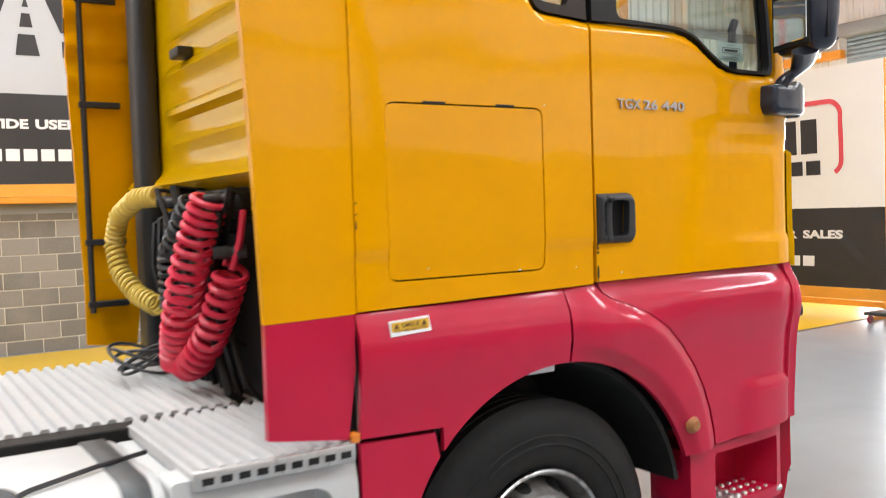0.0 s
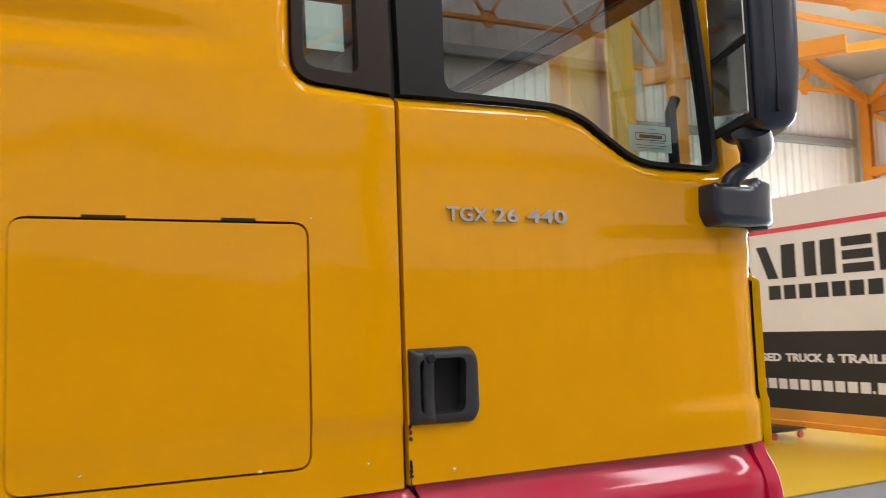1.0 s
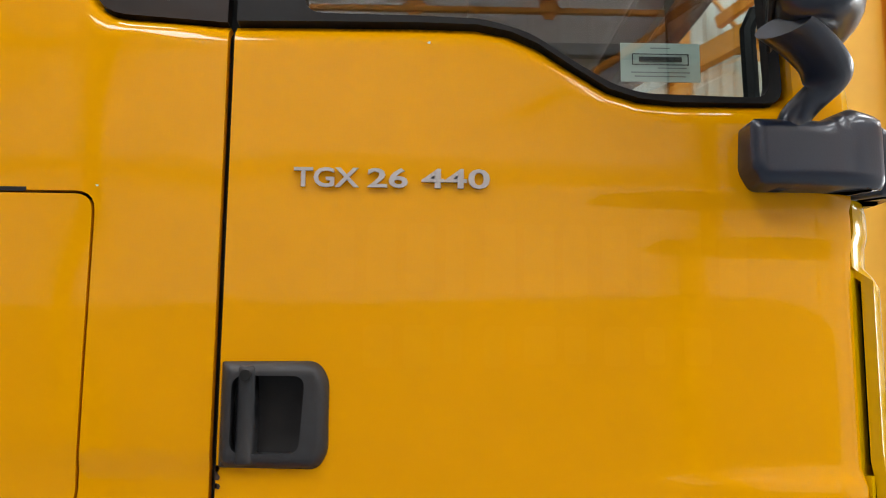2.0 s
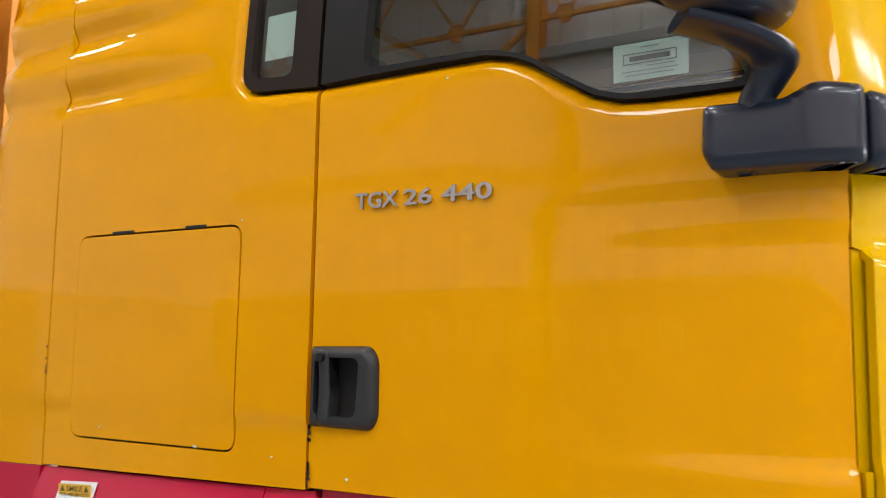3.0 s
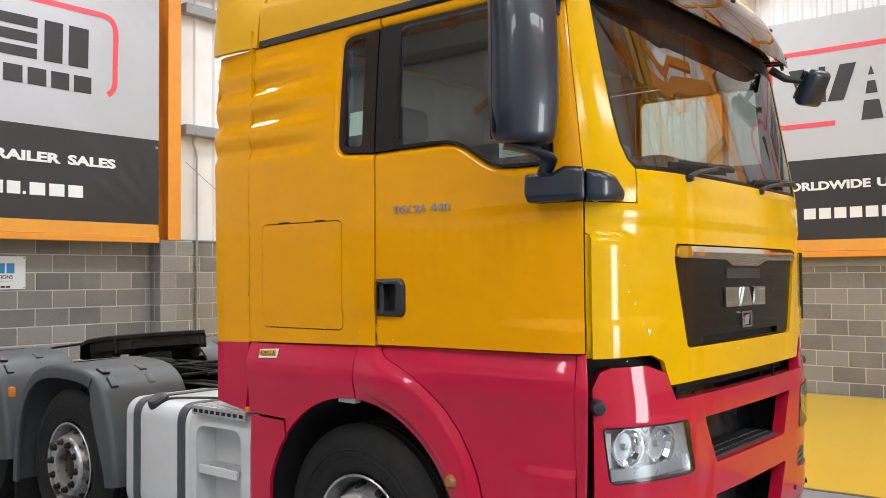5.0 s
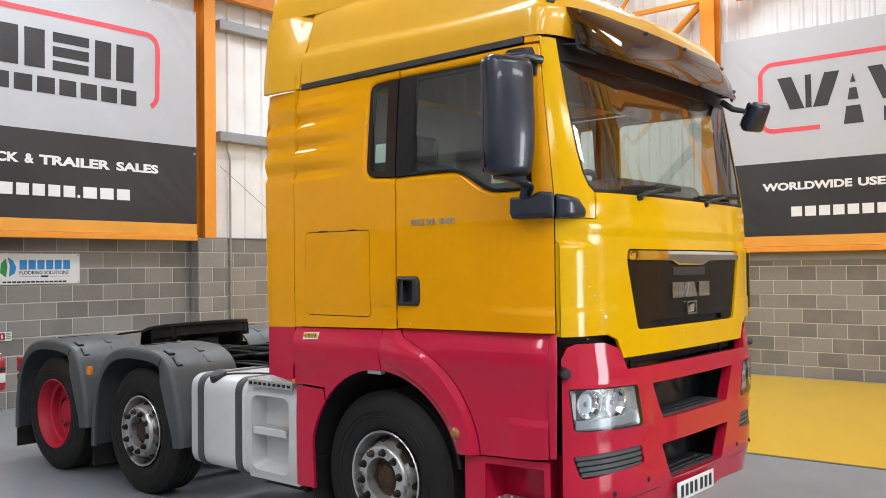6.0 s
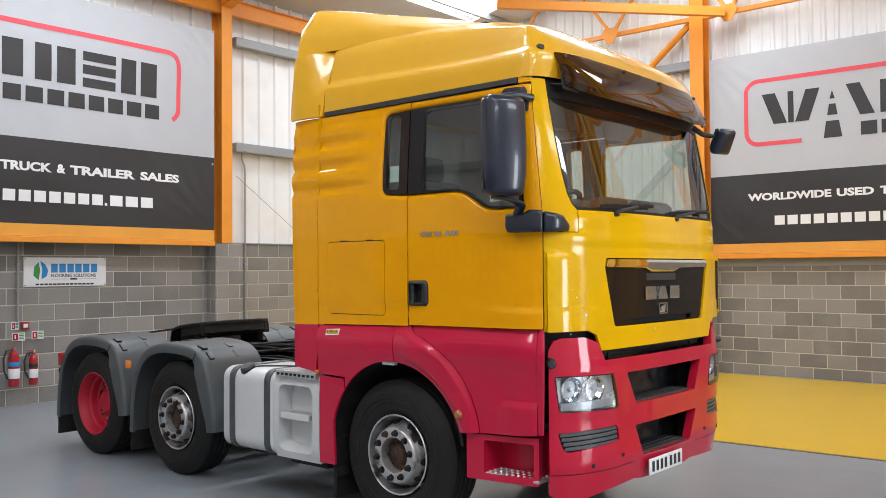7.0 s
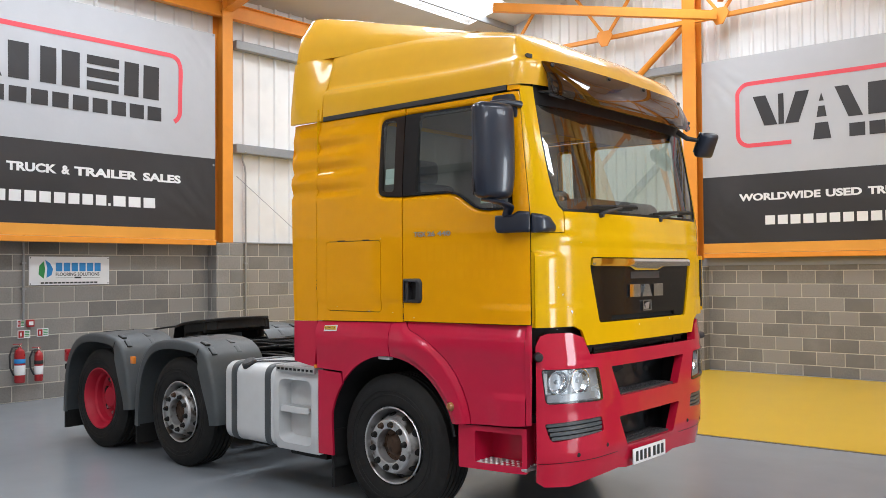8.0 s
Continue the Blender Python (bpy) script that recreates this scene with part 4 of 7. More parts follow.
# the driver's door
def door_off(u, z):
    band = 0.007 * step(1.932, 1.944, z) * step(0.70, 1.15, u) + 0.004 * (step(1.858, 1.870, z) - step(1.920, 1.944, z)) * step(0.80, 1.30, u)
    lower = 0.010 * (1 - step(1.490, 1.505, z)) * step(0.80, 1.30, u)
    lip = edge_roll(u, z, win_cut)
    dent = 0.0025 * noise.noise(Vector((u * 2.1, 5.4, z * 1.9)))
    return band + lower + dent + lip


BELT = [(0.284, 2.236), (0.45, 2.238), (0.60, 2.239), (0.70, 2.237), (0.755, 2.226), (0.80, 2.206), (0.86, 2.166), (0.92, 2.129), (0.97, 2.113), (1.03, 2.107), (1.27, 2.107)]


def belt(u):
    for (a, za), (b, zb) in zip(BELT, BELT[1:]):
        if u <= b:
            return za + (zb - za) * max(0.0, (u - a) / (b - a))
    return BELT[-1][1]


DU0, DU1 = 0.295, 1.408
win_cut = [(DU0, belt(DU0))] + BELT[1:-1] + rounded([(1.15, 2.107), (1.230, 2.107), (1.216, 2.80), (0.9, 2.803)], [0, 0.05, 0.07, 0])[1:-1] + [(DU0, 2.806)]
door_outline = [(DU0, 1.384), (0.6, 1.386), (DU1, 1.392), (DU1, 1.95), (1.405, 2.3), (1.375, 2.845), (DU0, 2.85)] + list(reversed(win_cut))
door = skin("door", door_outline, [rounded([(0.313, 1.527), (0.430, 1.527), (0.437, 1.657), (0.313, 1.657)], 0.02)], YELLOW, off=door_off, stp=0.015)
glass_cut = rounded([(0.408, 2.256), (0.60, 2.254), (0.715, 2.250), (0.79, 2.227), (0.86, 2.180), (0.93, 2.138), (0.98, 2.124), (1.200, 2.119), (1.180, 2.770), (0.425, 2.775)], [0.035, 0, 0.03, 0.03, 0, 0.03, 0.03, 0.04, 0.05, 0.04])
skin("window_frame", inset(win_cut, 0.003), [glass_cut], SEAL, door, "black rubber window surround", off=lambda u, z: 0.004, thick=0.03, stp=0.05)


def side_glass(u, z):
    """The side windows are flat panes that lean in very little."""
    return (u, YC - 1.166 + 0.014 * (z - 2.10), z)


g = skin("pane", inset(glass_cut, -0.012), [], GLASS_SIDE, door, thick=0, stp=0.3, surf=side_glass)
g.visible_shadow = False
# handle: a recessed dished plate with a pull bar and a lock
hout = rounded([(0.299, 1.510), (0.455, 1.508), (0.469, 1.535), (0.468, 1.650), (0.450, 1.676), (0.299, 1.674)], [0.004, 0.03, 0.01, 0.02, 0.03, 0.004])
hin = rounded([(0.318, 1.532), (0.425, 1.532), (0.432, 1.652), (0.318, 1.652)], 0.02)
handle = skin("handle", hout, [hin], PLASTIC, door, "black plastic door handle plate", off=lambda u, z: 0.020 + edge_roll(u, z, hout + hout[:1], 0.016, 0.018), thick=0.03, stp=0.007)
skin("recess", inset(hin, -0.004), [], SEAL, door, off=lambda u, z: -0.012 - 0.006 * step(0.0, 0.5, 1 - ((u - 0.385) / 0.06) ** 2) * step(0.0, 0.5, 1 - ((z - 1.592) / 0.06) ** 2), thick=0, stp=0.02)
bar = rounded([(0.326, 1.514), (0.356, 1.514), (0.354, 1.668), (0.328, 1.668)], 0.008)
skin("pull_bar", bar, [], PLASTIC, door, off=lambda u, z: 0.026 - 0.006 * math.cos((z - 1.58) * 20) + edge_roll(u, z, bar + bar[:1], 0.008, 0.008), thick=0.03, stp=0.006)
part("lock", lathe([(0, -0.004), (0.009, -0.004), (0.0095, 0.004)], 16, m=Matrix.Translation((0.341, YC - 1.19 - 0.029, 1.652))), CHASSIS, door)
# model badge
for w, a, b in (("TGX", 0.402, 0.508), ("26", 0.522, 0.588), ("440", 0.610, 0.722)):
    part("badge", join(None, text_bm(w, b - a, 0.033, 0.005, 0.018), frame_at((a, YC - 1.19 - 0.002, 1.957), (1, 0))), BADGE, door, "silver raised model badge", 0)
# pale traces of an old print on the door
rng = random.Random(5)
for r0, r1, z0, z1, n in ((0.46, 1.16, 1.780, 1.900, 11), (0.52, 1.10, 1.665, 1.735, 9)):
    for k in range(n):
        a = r0 + (r1 - r0) * k / n
        w = (r1 - r0) / n
        skin("print_trace", rounded(rect(a, a + w * rng.uniform(0.45, 0.8), z0 + rng.uniform(0, 0.01), z1), 0.01), [], YELLOW_PALE, door, "pale trace of removed lettering", thick=0, off=lambda u, z: door_off(u, z) + 0.0005, stp=0.015)
# card in the window
card = skin("dealer_card", rect(0.949, 1.086, 2.156, 2.226), [], PAPER, door, "pale printed card behind the door glass", off=lambda u, z: -0.03, thick=0.002)
skin("print_frame", rect(0.968, 1.066, 2.185, 2.206), [rect(0.970, 1.064, 2.187, 2.204)], INK, card, off=lambda u, z: -0.028, thick=0)
skin("print_bar", rect(0.980, 1.054, 2.191, 2.200), [], INK, card, off=lambda u, z: -0.028, thick=0)
for a, b, zz in ((1.000, 1.034, 2.215), (1.012, 1.062, 2.179), (0.966, 1.068, 2.171), (0.972, 1.060, 2.164)):
    skin("print_line", rect(a, b, zz, zz + 0.002), [], INK_FAINT, card, off=lambda u, z: -0.028, thick=0)

# windscreen pillar and front
screen_edge = [(1.672, 2.098), (1.640, 2.125), (1.615, 2.19), (1.598, 2.3), (1.572, 2.55), (1.552, 2.80), (1.548, 2.885)]
pillar = [(1.416, 1.962), (1.668, 1.962), (1.672, 2.092)] + screen_edge[1:] + [(1.385, 2.885), (1.412, 2.3)]


def pillar_off(u, z):
    return 0.004 * noise.noise(Vector((u * 2, z * 2, 0.3)))


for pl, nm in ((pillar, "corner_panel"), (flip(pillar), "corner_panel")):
    skin(nm, pl, [], YELLOW_TRIM_AND_LIT, off=pillar_off)
screen = [(u + 0.006, z) for u, z in screen_edge[:-1]] + [(1.556, 2.77)]
screen = screen + flip(screen)
screen = [(1.68, 2.102)] + [(u, z) for u, z in screen[1:6]] + [(1.558, 2.78), (2 * UM - 1.558, 2.78)] + [(u, z) for u, z in flip(screen[1:6])] + [(2 * UM - 1.68, 2.102)]
bm = bmesh.new()
zs = [2.102 + (2.78 - 2.102) * k / 30 for k in range(31)]
rows = []
for z in zs:
    edge = next(p[0] + (q[0] - p[0]) * (z - p[1]) / (q[1] - p[1]) for p, q in zip(screen_edge, screen_edge[1:]) if p[1] <= z <= q[1] or z < p[1]) + 0.006
    z01 = (z - 2.102) / (2.78 - 2.102)
    w, f = cab_w(2.102) * (1 - z01) + cab_w(2.78) * z01, cab_f(2.102) * (1 - z01) + cab_f(2.78) * z01
    rows.append([bm.verts.new((x - 0.006, y, z)) for x, y in (plan(edge + (2 * UM - 2 * edge) * k / 90, w, f) for k in range(91))])
for p, q in zip(rows, rows[1:]):
    for k in range(90):
        bm.faces.new((p[k], p[k + 1], q[k + 1], q[k]))
ws = part("windscreen", bm, GLASS_FRONT, truck, "", 60)
ws.visible_shadow = False
skin("screen_seal", inset(screen, -0.006), [inset(screen, 0.008)], SEAL, off=lambda u, z: -0.004, thick=0.015, stp=0.06)
skin("screen_header", rect(1.552, 2 * UM - 1.552, 2.775, 2.905), [], SEAL, off=lambda u, z: -0.004, stp=0.1)


def chin_off(u, z):
    un = u if u < UM else 2 * UM - u
    bulge = 0.026 * (1 - step(1.46, 1.70, un)) * (1 - step(1.818, 1.838, z))
    crease = 0.006 * step(1.88, 1.905, z) * (1 - step(1.93, 1.98, z))
    foot = 0.006 * (1 - step(1.495, 1.512, z)) * (1 - step(1.75, 1.85, un))
    return bulge + crease + foot


grille_cut = rounded([(uy(-0.625), 1.385), (uy(0.625), 1.385), (uy(0.725), 1.745), (uy(0.715), 1.808), (uy(-0.715), 1.808), (uy(-0.725), 1.745)], 0.02)
half_l = [(1.440, 1.374), (1.735, 1.374), (uy(-0.815), 1.345), (uy(-0.765), 1.248)]
front = half_l + flip(half_l) + [(2 * UM - 1.440, 1.836), (2 * UM - 1.416, 1.842), (2 * UM - 1.416, 1.957), (2 * UM - 1.675, 1.957), (2 * UM - 1.678, 2.092), (1.678, 2.092), (1.675, 1.957), (1.416, 1.957), (1.416, 1.842), (1.440, 1.836)]
skin("front_panel", front, [grille_cut], YELLOW_TRIM_AND_LIT, off=chin_off, stp=0.018, thick=0.02)
for fl in (False, True):
    fill = [(1.416, 1.374), (1.52, 1.374), (1.52, 1.838), (1.416, 1.838)]
    slot = [(1.464, 1.515), (1.516, 1.515), (1.516, 1.815), (1.464, 1.815)]
    skin("corner_filler", flip(fill) if fl else fill, [], YELLOW_TRIM_AND_LIT, off=lambda u, z: -0.004, thick=0.015, stp=0.05)
    # near-black sheet laid on the filler as the shade of the gap
    skin("air_slot", flip(slot) if fl else slot, [], DARK, label="dark sheet standing for the shaded gap behind the corner deflector", off=lambda u, z: -0.002, thick=0, stp=0.05)
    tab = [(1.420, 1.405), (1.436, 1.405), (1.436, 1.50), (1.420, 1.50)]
    skin("deflector_tab", flip(tab) if fl else tab, [], YELLOW_TRIM_AND_LIT, off=lambda u, z: 0.012, thick=0.014, stp=0.05)
# chipped spots in the yellow paint
for cu, cz, cr in ((1.62, 1.62, 0.006), (1.655, 1.575, 0.008), (1.60, 1.72, 0.005), (1.69, 1.50, 0.006), (1.72, 1.465, 0.013), (1.60, 1.36, 0.005), (uy(-0.12), 1.352, 0.006), (uy(0.35), 1.372, 0.005), (uy(-0.82), 1.90, 0.004)):
    spot = [(cu + cr * (0.6 + 0.4 * math.sin(cz * 90 + 2.3 * k)) * math.cos(math.pi * k / 4), cz + cr * (0.7 + 0.5 * math.cos(cu * 70 + 1.9 * k)) * math.sin(math.pi * k / 4)) for k in range(8)]
    skin("paint_chip", spot, [], SIGN_WHITE, off=lambda u, z: chin_off(u, z) + 0.002, thick=0)
# grille insert
grille = skin("grille", inset(grille_cut, 0.004), [rounded([(uy(-0.46), 1.395), (uy(0.46), 1.395), (uy(0.46), 1.425), (uy(-0.46), 1.425)], 0.005)], GRILLE, label="black gloss grille panel", off=lambda u, z: -0.012, stp=0.06)
# near-black sheet behind the slot stands for its shaded depth
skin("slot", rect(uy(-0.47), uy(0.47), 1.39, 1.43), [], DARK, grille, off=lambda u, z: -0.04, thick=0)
dip = [(uy(-0.705), 1.800), (uy(-0.715), 1.752), (uy(-0.25), 1.748), (uy(-0.16), 1.722), (uy(0.16), 1.722), (uy(0.25), 1.748), (uy(0.715), 1.752), (uy(0.705), 1.800)]
skin("chrome_strip", rounded(list(reversed(dip)), 0.012), [], CHROME, grille, "chrome strip with a dip in the middle", off=lambda u, z: 0.006 + 0.006 * math.cos((z - 1.775) * 50), stp=0.04)
skin("recess_panel", rect(uy(-0.21), uy(0.21), 1.665, 1.712), [], PLASTIC, grille, off=lambda u, z: -0.009, thick=0.004)
for y0, y1 in ((-0.245, -0.09), (-0.075, 0.085), (0.10, 0.255)):
    ym = (y0 + y1) / 2
    shp = rounded([(uy(y0), 1.534), (uy(y1), 1.534), (uy(y1), 1.63), (uy(y0), 1.63)], 0.006)
    if abs(ym) < 0.05:
        shp = [(uy(y0), 1.534), (uy(y1), 1.534), (uy(ym + 0.03), 1.63), (uy(ym - 0.03), 1.63)]
    skin("maker_shape", inset(shp, 0.005), [], CHROME, grille, "raised silver maker's mark, plain shapes", off=lambda u, z: 0.0, thick=0.01)
skin("emblem_plate", rounded([(uy(-0.062), 1.44), (uy(0.062), 1.44), (uy(0.062), 1.515), (uy(-0.062), 1.515)], 0.01), [rounded([(uy(-0.052), 1.449), (uy(0.052), 1.449), (uy(0.052), 1.506), (uy(-0.052), 1.506)], 0.006)], CHROME, grille, off=lambda u, z: 0.002, thick=0.014)
skin("emblem_shape", [(uy(-0.04), 1.452), (uy(0.035), 1.452), (uy(0.045), 1.5), (uy(-0.01), 1.49)], [], BADGE, grille, off=lambda u, z: -0.004, thick=0.008)

# roof: rings of (half width, front, height at the side, height at the front)
RINGS = [(1.150, 1.345, 2.885, 2.895), (1.146, 1.350, 2.97, 2.97), (1.140, 1.350, 3.03, 3.03), (1.132, 1.346, 3.056, 3.058), (1.116, 1.336, 3.068, 3.074), (1.098, 1.322, 3.078, 3.09), (1.090, 1.310, 3.102, 3.11), (1.076, 1.28, 3.17, 3.15), (1.056, 1.20, 3.255, 3.22), (1.036, 1.12, 3.320, 3.275), (1.010, 1.07, 3.356, 3.31),
         (0.965, 0.98, 3.378, 3.345), (0.83, 0.80, 3.40, 3.40), (0.55, 0.55, 3.42, 3.445), (0.28, 0.30, 3.44, 3.46), (0.02, 0.05, 3.45, 3.465)]


def roof_bm():
    bm = bmesh.new()
    us = [-0.56 + i * (CX + 0.56) / 16 for i in range(16)] + [CX + LC * i / 14 for i in range(14)] + [CX + LC + CY * i / 5 for i in range(6)]
    us = us + [2 * UM - u for u in reversed(us[:-1])]
    rows = []
    for w, f, zs, zf in RINGS:
        row = []
        for u in us:
            x, y = plan(u, w, f) if f > CX else (None, None)
            un = u if u <= UM else 2 * UM - u
            sg = 1 if u <= UM else -1
            if x is None:
                cxx, cyy = f - 0.35, min(CY, w * 0.5)
                if un <= CX:
                    x, y = -0.56 + (un + 0.56) / (CX + 0.56) * (cxx + 0.56), -w
                elif un <= CX + LC:
                    a = (un - CX) / LC * math.pi / 2
                    x, y = cxx + 0.35 * math.sin(a), -(cyy + (w - cyy) * math.cos(a))
                else:
                    x, y = f, -cyy * (1 - (un - CX - LC) / CY)
                y = YC + sg * y
            k = step(0.5, 1.6, un)
            z = zs + (zf - zs) * k - 0.035 * (x - 0.3) * (1 - k) * min(1.0, (zs - 2.885) / 0.2)
            row.append(bm.verts.new((x, y, z)))
        rows.append(row)
    for a, b in zip(rows, rows[1:]):
        for i in range(len(us) - 1):
            bm.faces.new((a[i], a[i + 1], b[i + 1], b[i]))
    # rear rim
    n = len(us)
    bm.faces.new([r[0] for r in rows] + [r[n - 1] for r in reversed(rows)])
    bmesh.ops.recalc_face_normals(bm, faces=bm.faces[:])
    return bm


part("roof", roof_bm(), YELLOW_ROOF, truck, "yellow high roof", 50)
for sgn in (0, 1):
    strip = [(-0.552, 2.855), (1.16, 2.860), (1.16, 2.893), (-0.552, 2.889)]
    skin("rain_strip", strip if not sgn else flip(strip), [], PLASTIC, label="black rubber rain strip", off=lambda u, z: 0.012, thick=0.02, stp=0.1)
    lid = [(1.165, 2.858), (1.385, 2.862), (1.40, 2.89), (1.165, 2.893)]
    skin("strip_end", lid if not sgn else flip(lid), [], YELLOW, off=lambda u, z: 0.004, stp=0.1)


def roof_side(u, z):
    def at(pts):
        for (a, wa), (b, wb) in zip(pts, pts[1:]):
            if z <= b:
                break
        return wa + (wb - wa) * (z - a) / (b - a)

    k = max(0.0, min(1.0, (-0.575 - u) / 0.33))
    k = k * (2 - k)
    w0 = at([(2.85, 1.155), (3.045, 1.134), (3.09, 1.108), (3.17, 1.078), (3.255, 1.048), (3.335, 1.02), (3.42, 0.93)])
    w1 = at([(2.85, 1.182), (2.97, 1.177), (3.25, 1.145), (3.36, 1.125), (3.42, 1.08)])
    return (u, YC - (w0 + (w1 - w0) * k), z)


def roof_side_l(u, z):
    x, y, zz = roof_side(-u, z)
    return (-u, 2 * YC - y, zz)


fair = [(-0.905, 2.862), (-0.572, 2.862), (-0.568, 3.05), (-0.565, 3.30), (-0.562, 3.362), (-0.70, 3.36), (-0.912, 3.345)]
skin("upper_fairing", fair, [], YELLOW_ROOF, surf=roof_side, off=lambda u, z: 0.003 - 0.012 * (1 - step(-0.912, -0.87, u)), back=True, thick=0.025, stp=0.045)
skin("upper_fairing", [(-u, z) for u, z in reversed(fair)], [], YELLOW_ROOF, surf=roof_side_l, back=True, thick=0.025)


def spoiler_bm():
    bm = bmesh.new()
    secs = [(0.80, 3.33, 0.86, 0.985), (0.55, 3.415, 0.87, 0.985), (0.2, 3.515, 0.89, 0.995), (-0.2, 3.605, 0.92, 1.01), (-0.5, 3.68, 0.94, 1.03), (-0.75, 3.735, 0.96, 1.07), (-0.85, 3.755, 0.965, 1.09), (-0.895, 3.752, 0.965, 1.098), (-0.915, 3.735, 0.96, 1.10), (-0.92, 3.70, 0.95, 1.095)]
    rows = []
    for x, zt, w, wb in secs:
        zb = 3.362 - 0.03 * step(0.0, 0.8, x)
        h = zt - zb
        r = min(0.07, h * 0.35 + 0.008)
        half = [(-wb, zb), (-wb + (wb - w) * 0.12, zb + h * 0.25), (-wb + (wb - w) * 0.35, zb + h * 0.55), (-w - 0.2 * r, zt - r), (-w + 0.25 * r, zt - 0.35 * r), (-w + r, zt - 0.10 * r), (-0.5, zt + 0.01), (0, zt + 0.02)]
        pr = half + [(-y, z) for y, z in reversed(half[:-1])]
        rows.append([bm.verts.new((x, YC + y, z)) for y, z in pr])
    for a, b in zip(rows, rows[1:]):
        for i in range(len(a) - 1):
            bm.faces.new((a[i], a[i + 1], b[i + 1], b[i]))
    bm.faces.new(rows[-1])
    bmesh.ops.recalc_face_normals(bm, faces=bm.faces[:])
    return bm


part("roof_spoiler", spoiler_bm(), YELLOW_ROOF, truck, "yellow wedge-shaped roof air deflector", 45)


# side fairings behind the cab, yellow above and crimson below
def fair_off(u, z):
    return side_off(-0.5, z) * 0.9 - 0.03 * (1 - step(-0.90, -0.84, u)) * 0.5


for fl in (False, True):
    for nm, po, mt in (("side_fairing", [(-0.858, 1.352), (-0.593, 1.358), (-0.593, 2.856), (-0.900, 2.856), (-0.897, 2.4)], YELLOW), ("lower_fairing", [(-0.860, 1.045), (-0.628, 1.012), (-0.602, 1.2), (-0.598, 1.3565), (-0.858, 1.3505)], CRIMSON if not fl else YELLOW)):
        skin(nm, flip(po) if fl else po, [], mt, off=(lambda u, z: fair_off(u if u < UM else 2 * UM - u, z)), back=True, thick=0.025, stp=0.04)
# tube frame inside the far fairing
bm = tube([(-0.83, 1.10, 1.2), (-0.83, 1.10, 2.8)], 0.014, 8)
for z in (1.24, 1.54, 2.2, 2.7):
    beam_bm((-0.85, 1.10, z), (-0.66, 1.11, z), 0.03, 0.03, bm)
part("fairing_frame", bm, PLASTIC, truck, "black steel tube frame inside the fairing")

# crimson lower body
ARCH_R = 0.605


def arc(cx, cz, r, a0, a1, n=18):
    return [(cx + r * math.cos(radians(a0 + (a1 - a0) * i / n)), cz + r * math.sin(radians(a0 + (a1 - a0) * i / n))) for i in range(n + 1)]


def body_off(u, z):
    return 0.020 * math.exp(-((z - 1.235) / 0.085) ** 2) - 0.012 * (1 - step(0.8, 1.15, z)) - 0.024 * step(1.29, 1.385, z) ** 1.4 + 0.003 * noise.noise(Vector((u * 2, 3.0, z * 2)))


def arch_roll(u, z):
    """The arch panel swells outwards and rolls over at both of its edges."""
    r = math.hypot(u - ARCH_X, z - 0.53)
    p, d = Vector((u, z)), 9.0
    for a, b in zip(fend_out, fend_out[1:]):
        a, e = Vector(a), Vector(b) - Vector(a)
        d = min(d, (p - a - e * max(0.0, min(1.0, (p - a).dot(e) / e.length_squared))).length)
    return 0.026 * step(0.605, 0.66, r) * step(0.0, 0.045, d) * (1 - 0.6 * step(1.22, 1.36, z)) * step(0.15, 0.34, u)


fend_in = arc(ARCH_X, 0.53, ARCH_R, 19, 87)
fend_out = [(0.863, 0.742), (0.856, 0.80), (0.835, 0.88), (0.80, 0.965), (0.75, 1.05), (0.68, 1.135), (0.60, 1.205), (0.51, 1.262), (0.42, 1.30), (0.35, 1.325), (0.318, 1.348), (0.308, 1.372)]
rear_lower = [(-0.592, 1.008), (-0.32, 0.998)] + list(reversed(arc(ARCH_X, 0.53, ARCH_R, 88, 139, 10)))[0:] + [(0.162, 1.370), (-0.592, 1.356)]
skin("side_skirt", rear_lower, [], CRIMSON, off=body_off)
skin("wheel_arch_panel", fend_in + [(0.166, 1.370), (0.30, 1.374)] + list(reversed(fend_out[:-1])), [], CRIMSON, off=lambda u, z: body_off(u, z) + arch_roll(u, z), stp=0.018)
low_door = [(u + 0.009, z) for u, z in fend_out] + [(0.318, 1.379), (1.355, 1.385), (1.345, 0.772), (0.872, 0.742)]
skin("lower_door", low_door, [], CRIMSON, door, "crimson lower door panel", off=lambda u, z: body_off(u, z) + 0.016 * (1 - step(0.93, 0.955, z)) * step(0.98, 1.12, u) + 0.007 * math.exp(-((z - 1.30) / 0.035) ** 2) * step(0.5, 0.8, u), stp=0.022)
trim = [(1.353, 0.775), (1.405, 0.778), (1.412, 1.05), (1.414, 1.388), (1.362, 1.388), (1.352, 1.1)]
skin("edge_trim", trim, [], CRIMSON, off=lambda u, z: 0.012 + body_off(u, z) + 0.022 * step(1.36, 1.395, u), stp=0.03)
rear_drop = [(-0.590, 0.372), (-0.432, 0.372), (-0.445, 0.62)] + [p for p in list(reversed(arc(ARCH_X, 0.53, ARCH_R, 141, 165, 6)))] + [(-0.345, 0.985), (-0.590, 0.992)]
skin("tank_end_panel", rear_drop, [], CRIMSON, off=lambda u, z: -0.012)
